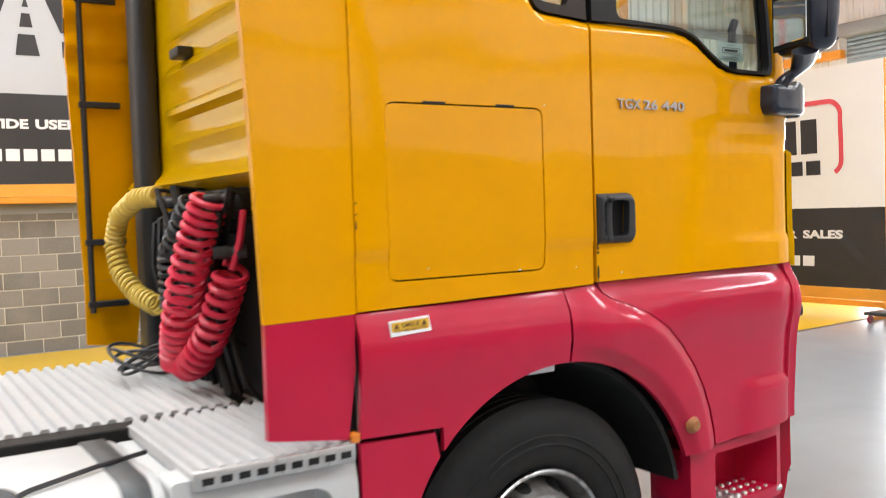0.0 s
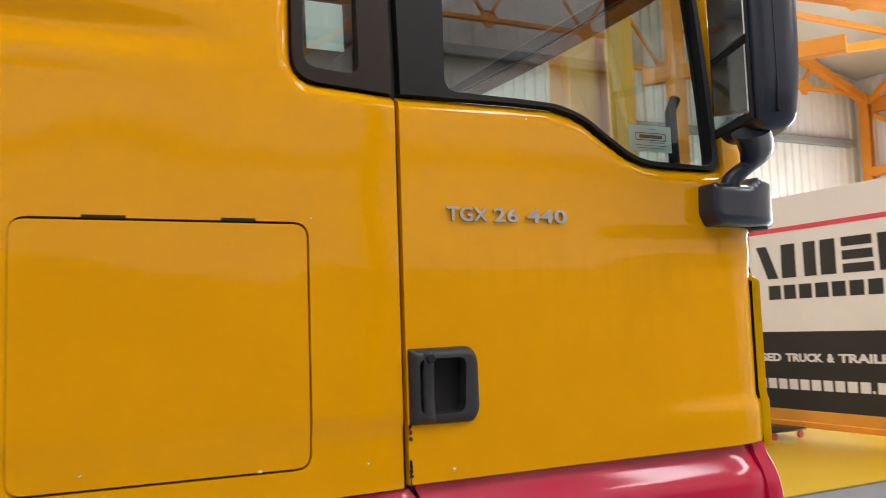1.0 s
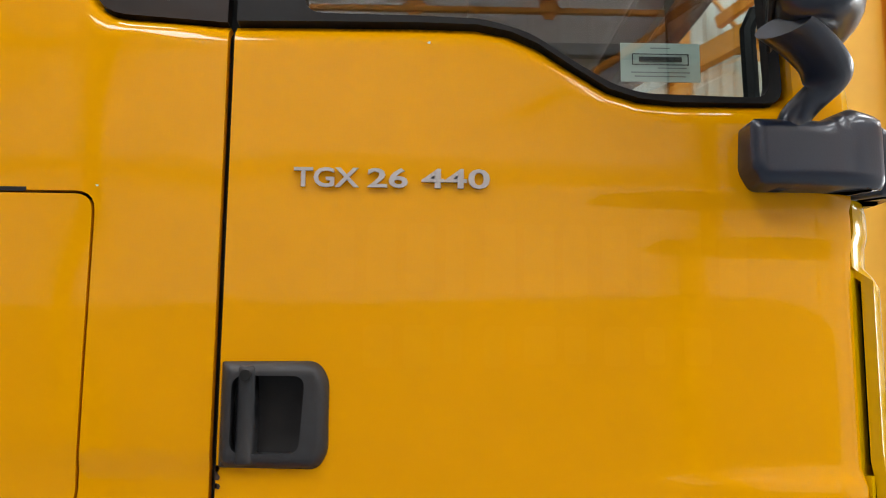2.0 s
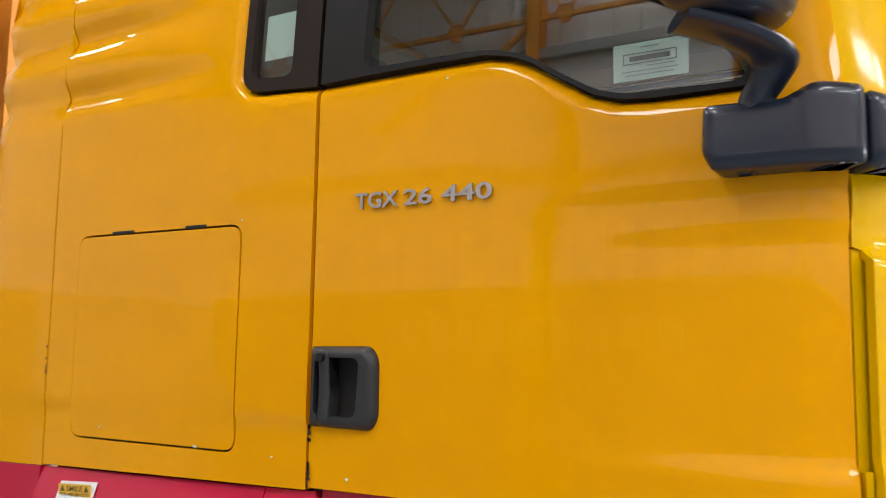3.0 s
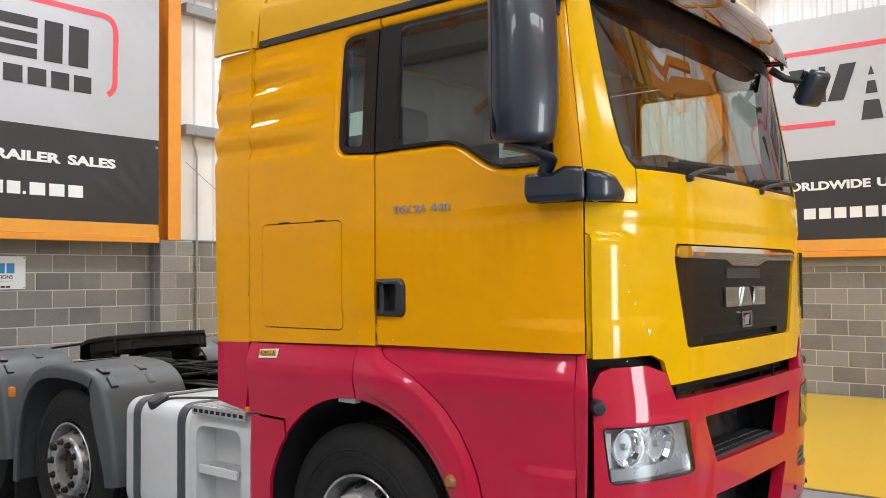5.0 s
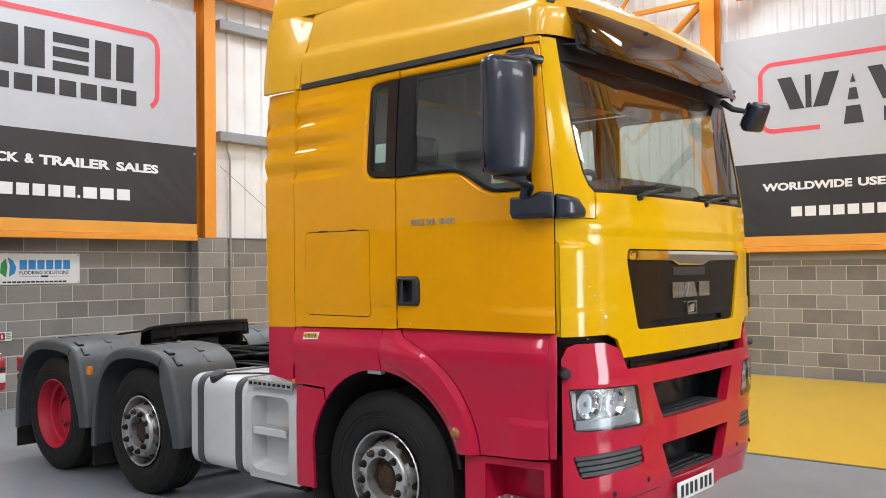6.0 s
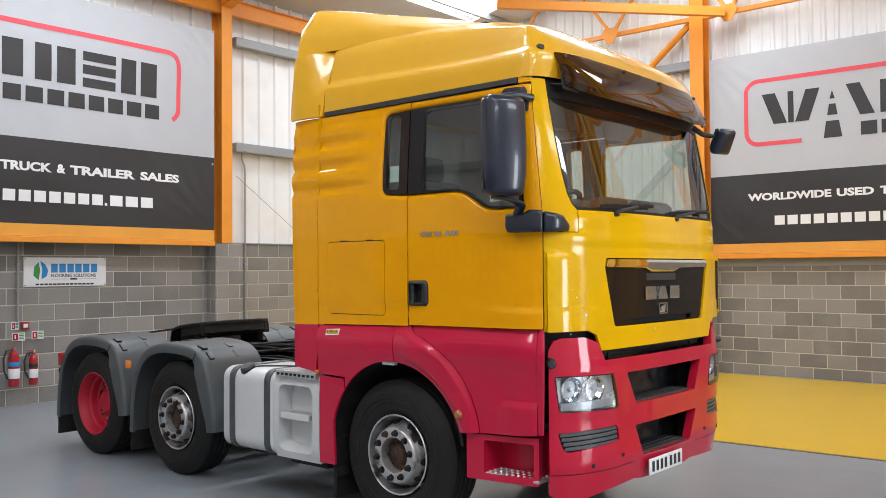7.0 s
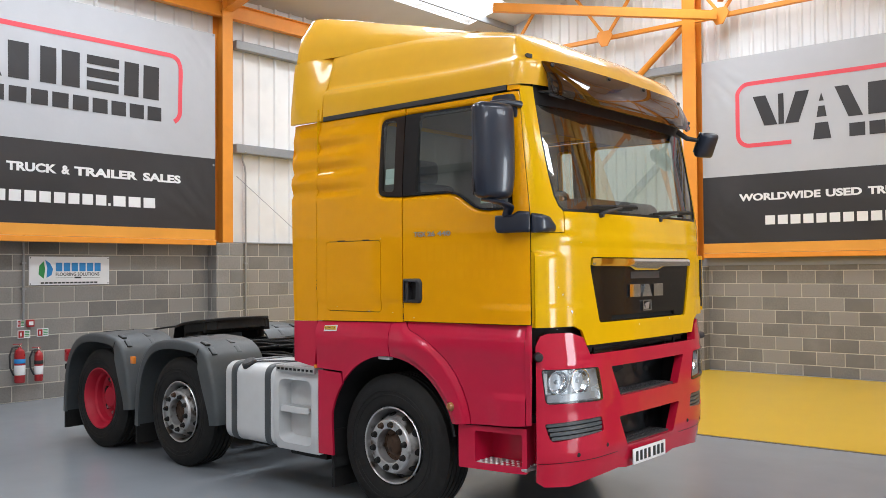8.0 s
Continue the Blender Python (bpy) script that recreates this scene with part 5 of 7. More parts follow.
for fl in (True,):
    far = [(-0.588, 1.0), (-0.46, 0.55)] + list(reversed(arc(ARCH_X, 0.53, ARCH_R, 10, 170, 24))) + [(1.40, 0.6), (1.40, 1.37), (-0.588, 1.36)]
    skin("far_lower_body", flip(far), [], CRIMSON)
    farw = glass_cut
    fq = rounded([(0.08, 2.28), (0.20, 2.28), (0.20, 2.77), (0.08, 2.77)], 0.03)
    skin("far_door", flip([(-0.588, 1.365), (1.408, 1.385), (1.405, 2.3), (1.375, 2.85), (-0.588, 2.853)]), [flip(farw), flip(fq)], YELLOW)
    for w in (farw, fq):
        g = skin("pane", flip(w), [], GLASS_SIDE, off=lambda u, z: -0.01, thick=0, stp=0.15)
        g.visible_shadow = False
# marker lamp on the arch, cctv sticker on the skirt
part("side_marker", lathe([(0, -0.028), (0.018, -0.024), (0.03, -0.008), (0.032, 0)], 20, m=Matrix.Translation((0.722, YC - 1.19 - 0.008, 0.843))), LENS_OLD, truck, "round aged amber side marker")
stick = skin("sticker", [(-0.497, 1.285), (-0.362, 1.292), (-0.362, 1.335), (-0.497, 1.328)], [], SIGN_WHITE, label="small white-edged yellow warning sticker", off=lambda u, z: body_off(u, z) + 0.003, thick=0.002)
sm = frame_at((-0.497, YC - 1.19 - body_off(-0.43, 1.31) - 0.0045, 1.285), (1, 0)) @ pose(0, 0, 0, 0, 0, 3)
part("yellow_panel", flat_bm([rect(0.006, 0.129, 0.005, 0.038)], 0.0008, m=sm), STICKER, stick, smooth=0)
for w, a, b, zz, hh in (("SMILE", 0.038, 0.098, 0.0205, 0.013), ("YOU ARE ON CCTV", 0.012, 0.123, 0.008, 0.009)):
    part("lettering", join(None, text_bm(w, b - a, hh, 0.0006, 0.006), sm @ Matrix.Translation((a, zz, 0.001))), INK_BROWN, stick, smooth=0)
for a in (0.022, 0.113):
    part("warning_mark", flat_bm([[(a - 0.009, 0.020), (a + 0.009, 0.020), (a, 0.035)]], 0.0006, m=sm @ Matrix.Translation((0, 0, 0.001))), INK_BROWN, stick, smooth=0)

# step box under the door
sbo = rounded([(0.752, 0.452), (1.345, 0.472), (1.345, 0.752), (0.752, 0.728)], 0.012)
sbh = rounded([(0.885, 0.500), (1.288, 0.512), (1.288, 0.712), (0.885, 0.70)], 0.02)
stepbox = skin("step_box", sbo, [sbh], CRIMSON, label="crimson step well under the door", off=lambda u, z: -0.03, thick=0.2)
part("well_back", box_bm(0.87, 1.30, -1.0, -0.97, 0.46, 0.75), CRIMSON, stepbox)
part("tread", box_bm(0.89, 1.285, -1.185, -1.01, 0.485, 0.505, 0.004, 1), ALU, stepbox, "worn aluminium tread")
for i in range(9):
    for j in range(3):
        part("stud", lathe([(0, 0.008), (0.008, 0.008), (0.014, 0)], 8, m=Matrix.Translation((0.915 + i * 0.042, -1.16 + j * 0.055, 0.505)) @ pose(0, 0, 0, 90)), ALU, stepbox)

# dark inner cab shell, behind the gaps and under the panels, standing for shade
inner_holes = [inset(glass_cut, -0.03), inset(qglass, -0.03)]
for fl in (False, True):
    o = [(-0.58, 1.0), (-0.3, 1.15), (0.75, 1.15), (0.9, 0.8), (1.40, 0.8), (1.40, 2.84), (-0.58, 2.845)]
    hs = inner_holes if not fl else [flip(inset(farw, -0.02)), flip(inset(fq, -0.02))]
    skin("inner_shell", flip(o) if fl else o, hs, SHELL_GREY, off=lambda u, z: -0.045, thick=0.01, stp=0.12)
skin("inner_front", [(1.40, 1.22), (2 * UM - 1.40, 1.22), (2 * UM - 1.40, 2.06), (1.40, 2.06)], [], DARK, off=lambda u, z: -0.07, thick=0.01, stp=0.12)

# rear wall of the cab, pressed ribs
bm = bmesh.new()
ys = [-1.17 + 2.28 * i / 24 for i in range(25)]
zs_ = [1.62 + (2.95 - 1.62) * j / 56 for j in range(57)]
rows = []
for z in zs_:
    row = []
    for y in ys:
        rib = 0.03 * step(0.3, 0.8, math.sin((z - 1.9) * 2 * math.pi / 0.155 + 0.4)) * step(1.92, 1.96, z) * (1 - step(2.36, 2.40, z)) * (1 - step(0.45, 0.55, y))
        shelf = 0.06 * (1 - step(1.70, 1.76, z)) - 0.05 * math.exp(-((z - 1.79) / 0.035) ** 2)
        row.append(bm.verts.new((-0.60 - rib + shelf, y + YC, z)))
    rows.append(row)
for a, b in zip(rows, rows[1:]):
    for i in range(len(ys) - 1):
        bm.faces.new((a[i + 1], a[i], b[i], b[i + 1]))
# lemon paint used here in place of the stronger light on this wall
part("rear_wall", bm, YELLOW_TRIM_AND_LIT, truck, "yellow ribbed rear wall of the cab", 40)
part("rear_catch", box_bm(-0.665, -0.60, 0.10, 0.22, 2.28, 2.32, 0.008), PLASTIC, truck)
part("rear_bulkhead", box_bm(-0.6, -0.56, -1.15, 1.1, 0.95, 1.66), DARK, truck)
part("air_intake", box_bm(-0.70, -0.60, 0.60, 0.78, 1.0, 2.9, 0.04, 3), PLASTIC, truck, "black vertical air intake duct")
part("cab_floor", box_bm(-0.56, 1.30, -1.11, 1.05, 1.22, 1.30), DARK, truck)

# chipped paint along the door's edge and small scuffs
rng = random.Random(11)
bm = bmesh.new()
for i in range(16):
    z = 1.385 + rng.random() ** 1.3 * 0.13
    w, h = rng.uniform(0.002, 0.006), rng.uniform(0.003, 0.008)
    c = Vector((0.296 + w * 0.4, z))
    flat_bm([[(c.x + w * math.cos(a) * rng.uniform(0.6, 1.2), c.y + h * math.sin(a) * rng.uniform(0.6, 1.2)) for a in [2 * math.pi * k / 7 for k in range(7)]]], 0.001, bm, frame_at((0, YC - 1.19 - 0.0035, 0), (1, 0)))
tagged(part("rust_chip", bm, RUST, door, "dark rust chips along the door edge", 0), kind="stuff")
bm = bmesh.new()
for u, z, r in ((-0.36, 1.47, 0.003), (0.40, 1.41, 0.004), (0.62, 2.205, 0.003), (0.085, 1.955, 0.003), (0.2, 1.44, 0.003), (-0.03, 1.445, 0.005)):
    flat_bm([[(u + r * math.cos(a) * rng.uniform(0.5, 1.3), z + r * 0.7 * math.sin(a) * rng.uniform(0.5, 1.3)) for a in [2 * math.pi * k / 7 for k in range(7)]]], 0.001, bm, frame_at((0, YC - 1.19 - 0.006, 0), (1, 0)))
tagged(part("scuff", bm, PAPER, side, "small pale stone chips in the paint", 0), kind="stuff")
bm = bmesh.new()
for i in range(5):
    z = rng.choice((1.62, 1.66, 1.44)) + rng.uniform(-0.03, 0.03)
    w, h = rng.uniform(0.001, 0.003), rng.uniform(0.003, 0.007)
    flat_bm([[(-0.588 + w * math.cos(a) * rng.uniform(0.6, 1.2), z + h * math.sin(a) * rng.uniform(0.6, 1.2)) for a in [2 * math.pi * k / 7 for k in range(7)]]], 0.001, bm, frame_at((0, YC - 1.19 - 0.004, 0), (1, 0)))
tagged(part("rust_chip", bm, RUST, side, "dark chips along the fairing seam", 0), kind="stuff")
for u0, u1 in ((-0.36, -0.28), (-0.10, -0.03)):
    skin("hinge_slot", rect(u0, u1, 1.945, 1.952), [], DARK, side, off=lambda u, z: side_off(u, z) + 0.001, thick=0.0)

# ---- bumper ----
def SB(u, z):
    tuck = 0.03 * (1 - step(0.36, 0.55, z)) + 0.02 * step(1.15, 1.36, z)
    x, y = plan(u, 1.185 - tuck * 0.6, 1.525 - tuck)
    return (x, y, z)


def UB(y):
    return uy(y, 1.185)


bl = [(1.428, 0.425), (1.50, 0.392), (1.70, 0.378), (UB(-0.72), 0.40), (UB(-0.40), 0.415), (UB(-0.30), 0.40)]
bt = [(UB(-0.765), 1.192), (1.80, 1.30), (1.70, 1.335), (1.53, 1.335), (1.47, 1.318), (1.428, 1.26)]
bumper_out = bl + flip(bl) + flip(bt) + bt
op1 = rounded([(UB(-0.42), 0.895), (UB(0.42), 0.895), (UB(0.53), 1.098), (UB(-0.53), 1.098)], 0.012)
op2 = rounded([(UB(-0.335), 0.560), (UB(0.335), 0.560), (UB(0.44), 0.762), (UB(-0.44), 0.762)], 0.02)
head = rounded([(1.500, 0.905), (1.945, 0.893), (1.905, 1.110), (1.468, 1.118)], [0.03, 0.03, 0.02, 0.02])
fog = rounded([(1.540, 0.668), (1.955, 0.695), (1.935, 0.792), (1.492, 0.785)], [0.04, 0.02, 0.02, 0.02])


def bump_off(u, z):
    un = u if u < UM else 2 * UM - u
    lip = -0.012 * (1 - step(0.535, 0.548, z))
    brow = 0.008 * step(0.86, 0.875, z) * (1 - step(1.13, 1.14, z)) * (1 - step(1.95, 2.05, un))
    return lip + brow + 0.002 * noise.noise(Vector((u * 3, z * 3, 9)))


bumper = skin("bumper", bumper_out, [op1, op2, head, fog, flip(head), flip(fog)], BUMPER_RED, surf=SB, off=bump_off, thick=0.06, stp=0.035, label="red painted bumper with two centre openings")
for fl in (False, True):
    seam = [(1.44, 0.540), (1.70, 0.532), (UB(-0.72), 0.528), (UB(-0.45), 0.530), (UB(-0.45), 0.534), (UB(-0.72), 0.533), (1.70, 0.537), (1.44, 0.545)]
    skin("apron_seam", flip(seam) if fl else seam, [], DARK, bumper, surf=SB, off=lambda u, z: bump_off(u, z) + 0.002, thick=0, stp=0.05)
    for uu, zz in ((1.98, 0.60), (1.74, 0.575)):
        p = Vector(SB(2 * UM - uu if fl else uu, zz))
        part("bolt_hole", lathe([(0, -0.004), (0.012, -0.004), (0.014, 0.0)], 12, m=Matrix.Translation(p) @ pose(0, 0, 0, 0, 0, (120 if fl else 60) if uu < 1.9 else 90)), DARK, bumper)
for hd, fg in ((head, fog), (flip(head), flip(fog))):
    lamp = skin("headlight", hd, [], LAMP_BODY, label="clear headlight with two round reflectors", surf=SB, off=lambda u, z: -0.055 + 0.05 * step(0.36, 0.5, abs((u - (hd[0][0] + hd[len(hd) // 2][0]) / 2) / 0.45)), thick=0, stp=0.03)
    us = [p[0] for p in hd]
    u0, u1 = min(us), max(us)
    near = u0 < UM
    for k, (fu, fz, rr) in enumerate(((0.30, 1.030, 0.070), (0.66, 1.025, 0.078))):
        u = u0 + (u1 - u0) * (fu if near else 1 - fu)
        p = Vector(SB(u, fz))
        nn = (Vector(SB(u + 0.004, fz)) - Vector(SB(u - 0.004, fz))).cross(Vector((0, 0, 1))).normalized()
        m = nn.to_track_quat("Y", "Z").to_matrix().to_4x4()
        m.translation = p - nn * 0.035
        part("reflector", lathe([(0.012, -0.050), (rr * 0.45, -0.040), (rr * 0.80, -0.016), (rr * 0.95, 0.0), (rr, 0.012), (rr * 1.08, 0.012), (rr * 1.1, -0.03)], 14, m=m), LAMP_SILVER, lamp, smooth=12)
        part("bulb", lathe([(0, 0.0), (0.01, -0.004), (0.014, -0.02), (0.012, -0.045)], 14, m=m), LAMP_BODY, lamp)
    ua, ub = (u0 + 0.012, u0 + 0.06) if near else (u1 - 0.06, u1 - 0.012)
    skin("turn_lens", rect(ua, ub, 0.96, 1.09), [], LAMP_CLEAR, lamp, "clear indicator lens", surf=SB, off=lambda u, z: -0.03, thick=0.02)
    um0 = u0 + (u1 - u0) * (0.05 if near else 0.08)
    skin("lower_bezel", rect(um0 + 0.03, um0 + (u1 - u0) * 0.86, 0.912, 0.955), [], SHELL_LAMP, lamp, surf=SB, off=lambda u, z: -0.02, thick=0.03)
    g = skin("lens", inset(hd, 0.004), [], GLASS_LAMP, lamp, surf=SB, off=lambda u, z: 0.006 + bump_off(u, z), thick=0, stp=0.06)
    g.visible_shadow = False
    skin("lamp_rim", inset(hd, 0.002), [inset(hd, 0.007)], SEAL, lamp, surf=SB, off=lambda u, z: 0.002 + bump_off(u, z), thick=0.02, stp=0.06)
    # near-black sheet behind the louvres, painted shade for the vent's depth
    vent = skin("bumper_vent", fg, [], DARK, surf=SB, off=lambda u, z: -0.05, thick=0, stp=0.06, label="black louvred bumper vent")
    fu = [p[0] for p in fg]
    for i in range(4):
        za = 0.678 + i * 0.028
        a0, a1 = min(fu) + 0.05 - i * 0.012, max(fu) - 0.008
        if not near:
            a0, a1 = min(fu) + 0.008, max(fu) - 0.05 + i * 0.012
        skin("louvre", rounded([(a0, za), (a1, za + 0.004), (a1, za + 0.025), (a0, za + 0.021)], 0.006), [], GUARD, vent, surf=SB, off=lambda u, z: -0.008, thick=0.03, stp=0.08)
    uk = 1.445 if near else 2 * UM - 1.445
    p = Vector(SB(uk, 1.195))
    nn = (Vector(SB(uk + 0.004, 1.2)) - Vector(SB(uk - 0.004, 1.2))).cross(Vector((0, 0, 1))).normalized()
    m = nn.to_track_quat("Y", "Z").to_matrix().to_4x4()
    m.translation = p
    part("side_knob", lathe([(0.030, -0.01), (0.030, 0.03), (0.022, 0.055), (0, 0.06)], 18, m=m), PLASTIC, truck, "black rubber side lamp knob")
# inside of the openings: radiator pack, hoses, tread steps
part("radiator", box_bm(1.22, 1.30, -0.72, 0.66, 0.5, 1.24, 0.02), DARK, truck)
bm = bmesh.new()
rows = []
for j in range(25):
    z = 0.5 + 0.74 * j / 24
    rows.append([bm.verts.new((1.315 + 0.035 * noise.noise(Vector((y * 4.1, 2.0, z * 5.3))) + 0.012 * noise.noise(Vector((y * 13, 5.0, z * 11))), y, z)) for y in [-0.68 + 1.30 * i / 40 for i in range(41)]])
for a, b in zip(rows, rows[1:]):
    for i in range(40):
        bm.faces.new((a[i], a[i + 1], b[i + 1], b[i]))
part("radiator_blind", bm, BLIND, truck, "creased black blind over the radiator", 60)
# dark panels added so the openings show shade, not the floor beyond
for y in (-0.62, 0.54):
    part("duct_wall", box_bm(1.24, 1.43, y, y + 0.02, 0.48, 1.22), DARK, truck)
for z, hw in ((0.565, 0.33), (0.899, 0.41)):
    t = part("bumper_step", box_bm(1.34, 1.50, YC - hw, YC + hw, z - 0.012, z + 0.006, 0.004, 1), PLASTIC, truck, "black studded bumper step")
    stud = part("stud", lathe([(0, 0.006), (0.005, 0.006), (0.009, 0)], 6, m=pose(0, 0, 0, 90)), PLASTIC, t, smooth=0)
    for i in range(44):
        sd = stud if i == 0 else new("stud", stud.data)
        sd.parent = t
        sd.matrix_basis = Matrix.Translation((1.46 - (i % 2) * 0.05, YC - hw + 0.03 + (i // 2) * (2 * hw - 0.06) / 21, z + 0.006))
bm = tube([(1.40, 0.15, 1.17), (1.42, 0.22, 1.13), (1.42, 0.30, 1.10), (1.40, 0.40, 1.12), (1.38, 0.5, 1.2)], 0.012, 8)
tube([(1.42, -0.5, 1.24), (1.42, -0.2, 1.21), (1.42, 0.1, 1.225), (1.42, 0.4, 1.21)], 0.014, 8, bm)
part("hose", bm, CHASSIS, truck)
part("front_cross_member", box_bm(1.36, 1.42, -0.75, 0.7, 1.19, 1.235, 0.01), CHASSIS, truck)
# number plate: plain bars stand for the characters
pm = frame_at((1.541, -0.05, 0.013), (0, 1))
plate = part("number_plate", box_bm(-0.235 + YC, 0.235 + YC, 0.405, 0.510, -0.004, 0.004, 0.003, 2, None), PLATE_WHITE, truck, "white number plate with plain dark bars", m=pm)
for q in bars(-0.200 + YC, 0.006 + YC, 0.424, 0.490, 4, 0.026) + bars(0.046 + YC, 0.200 + YC, 0.424, 0.490, 3, 0.026):
    part("plate_bar", flat_bm([q], 0.002, m=Matrix.Translation((0, 0, 0.0045))), INK, plate, smooth=0)

# ---- visor, wipers, mirrors, roof lamp ----


def SV(u, v):
    x, y = plan(u, 1.145 - 0.06 * v, 1.475 - 0.12 * v + 0.02 * math.sin(v * math.pi))
    dipz = 0.04 * step(0.0, 0.35, abs(u - UM) / 1.0 - 0.65)
    return (x, y, 2.795 + 0.265 * v + dipz * (1 - v) * 0.4)


vis_out = [(1.60, 0.12), (1.72, 0.02), (2.0, 0.0), (2 * UM - 2.0, 0.0), (2 * UM - 1.72, 0.02), (2 * UM - 1.60, 0.12), (2 * UM - 1.56, 0.98), (2 * UM - 1.8, 1.0), (1.8, 1.0), (1.56, 0.98)]
vis = skin("sun_visor", rounded(vis_out, 0.03), [], GLASS_VISOR, label="smoked brown sun visor over the windscreen", surf=SV, thick=0.006, stp=0.08)
for u, v in ((1.66, 0.9), (2.3, 0.93), (2.8, 0.93), (3.44, 0.9), (3.5, 0.3)):
    p = Vector(SV(u, v))
    part("visor_bolt", lathe([(0, -0.012), (0.010, -0.01), (0.014, 0), (0.012, 0.05)], 10, m=Matrix.Translation(p) @ pose(0, 0, 0, 0, 0, 90 if abs(u - UM) < 0.7 else (40 if u < UM else 140))), PLASTIC, vis)
for u in (1.62, 1.70, 2 * UM - 1.62, 2 * UM - 1.70):
    part("visor_bracket", beam_bm(SV(u, 0.15), Vector(S(u, 2.86)) + Vector((-0.02, 0, 0)), 0.03, 0.012), PLASTIC, vis)
for sgn in (False, True):
    stay = rounded([(1.585, 0.06), (1.72, 0.03), (1.70, 0.75), (1.60, 0.72)], 0.03)
    hl = [[(1.65 + 0.028 * math.cos(a), vv + 0.10 * math.sin(a)) for a in [2 * math.pi * k / 12 for k in range(12)]] for vv in (0.18, 0.42, 0.62)]
    skin("visor_stay", flip(stay) if sgn else stay, [flip(h) for h in hl] if sgn else hl, PLASTIC, vis, "black perforated visor stay", surf=SV, off=lambda u, z: -0.02, thick=0.012, stp=0.03)
skin("roof_marker", rounded([(1.435, 3.065), (1.50, 3.06), (1.50, 3.085), (1.435, 3.09)], 0.01), [], PLASTIC, label="small dark roof marker lamp", surf=lambda u, z: (*plan(u, 1.12, 1.335), z), off=lambda u, z: 0.018, thick=0.03, stp=0.03)


def wiper(y0, y1, yk):
    """An arm from its pivot below the screen, lying low along the glass with its blade under it."""
    w = tube([(1.500, YC + yk, 2.085), (1.530, YC + yk + 0.03, 2.105), (1.535, YC + yk * 0.55 + y1 * 0.45, 2.135), (1.525, YC + (y0 + y1) / 2, 2.148)], [0.013, 0.011, 0.008, 0.006], 8)
    ob = part("wiper", w, PLASTIC, truck, "black windscreen wiper")
    part("blade", beam_bm((1.508, YC + y0, 2.118), (1.508, YC + y1, 2.150), 0.010, 0.022), SEAL, ob)
    part("spine", beam_bm((1.522, YC + y0 + 0.06, 2.135), (1.522, YC + y1 - 0.06, 2.162), 0.007, 0.009), PLASTIC, ob)
    part("pivot", lathe([(0, -0.016), (0.011, -0.016), (0.015, 0.0), (0.015, 0.03)], 14, m=Matrix.Translation((1.507, YC + yk, 2.078)) @ pose(0, 0, 0, 0, 0, 90)), PLASTIC, ob)


wiper(-0.80, -0.12, -0.60)
wiper(0.12, 0.74, 0.22)

# main mirror: base housing wrapped round the corner, swan-neck arm, tall shell with two glasses


def fair_line(points, k=6):
    """A smooth line through points of any size, k steps from one to the next."""
    out = []
    P = [np.array(p, float) for p in points]
    for i in range(len(P) - 1):
        a, b, c, d = P[max(i - 1, 0)], P[i], P[i + 1], P[min(i + 2, len(P) - 1)]
        for t in (n / k for n in range(k)):
            out.append(0.5 * (2 * b + (c - a) * t + (2 * a - 5 * b + 4 * c - d) * t * t + (3 * b - a - 3 * c + d) * t ** 3))
    return out + [P[-1]]


mb_line = rounded([(1.130, 1.990), (1.148, 1.957), (1.408, 1.960), (1.408, 2.080), (1.33, 2.088), (1.27, 2.064), (1.134, 2.066)], 0.012)
mc_line = rounded([(1.414, 1.955), (1.605, 1.965), (1.612, 2.000), (1.56, 2.052), (1.414, 2.075)], 0.015)
mbase = skin("mirror_base", mb_line, [], MIRROR_SHELL, label="black plastic mirror mount", off=lambda u, z: 0.075 + edge_roll(u, z, mb_line + mb_line[:1], 0.014, 0.012), thick=0.07, stp=0.010, back=True)
skin("mount_cover", mc_line, [], MIRROR_SHELL, mbase, off=lambda u, z: 0.07 * (1 - 0.75 * step(1.45, 1.63, u)) + edge_roll(u, z, mc_line + mc_line[:1], 0.02, 0.015), thick=0.06, stp=0.012, back=True)
# the arm: a neck that bends over into a flat blade under the shell
arm = fair_line([(1.205, -1.262, 2.02, 0.030, 0.026), (1.210, -1.264, 2.066, 0.030, 0.025), (1.230, -1.274, 2.094, 0.032, 0.022), (1.248, -1.300, 2.116, 0.036, 0.018), (1.235, -1.335, 2.134, 0.040, 0.016), (1.190, -1.378, 2.152, 0.044, 0.016), (1.135, -1.420, 2.166, 0.046, 0.016)])
bm = bmesh.new()
rows = []
for i, q in enumerate(arm):
    tan = Vector(arm[min(i + 1, len(arm) - 1)][:3] - arm[max(i - 1, 0)][:3]).normalized()
    wide = tan.cross(Vector((0, 0, 1))) + Vector((0, -0.15, 0))
    wide = (wide - tan * wide.dot(tan)).normalized()
    nor = wide.cross(tan)
    rows.append([bm.verts.new(Vector(q[:3]) + wide * q[3] * math.cos(c) + nor * q[4] * math.sin(c)) for c in (2 * math.pi * k / 20 for k in range(20))])
for a, b in zip(rows, rows[1:]):
    for k in range(20):
        bm.faces.new((a[k], a[(k + 1) % 20], b[(k + 1) % 20], b[k]))
bm.faces.new(rows[0][::-1])
bm.faces.new(rows[-1])
bmesh.ops.recalc_face_normals(bm, faces=bm.faces[:])
part("mirror_arm", bm, MIRROR_SHELL, mbase)
bmh = box_bm(-0.045, 0.085, -0.138, 0.134, 2.165, 2.745, 0.042, 6)
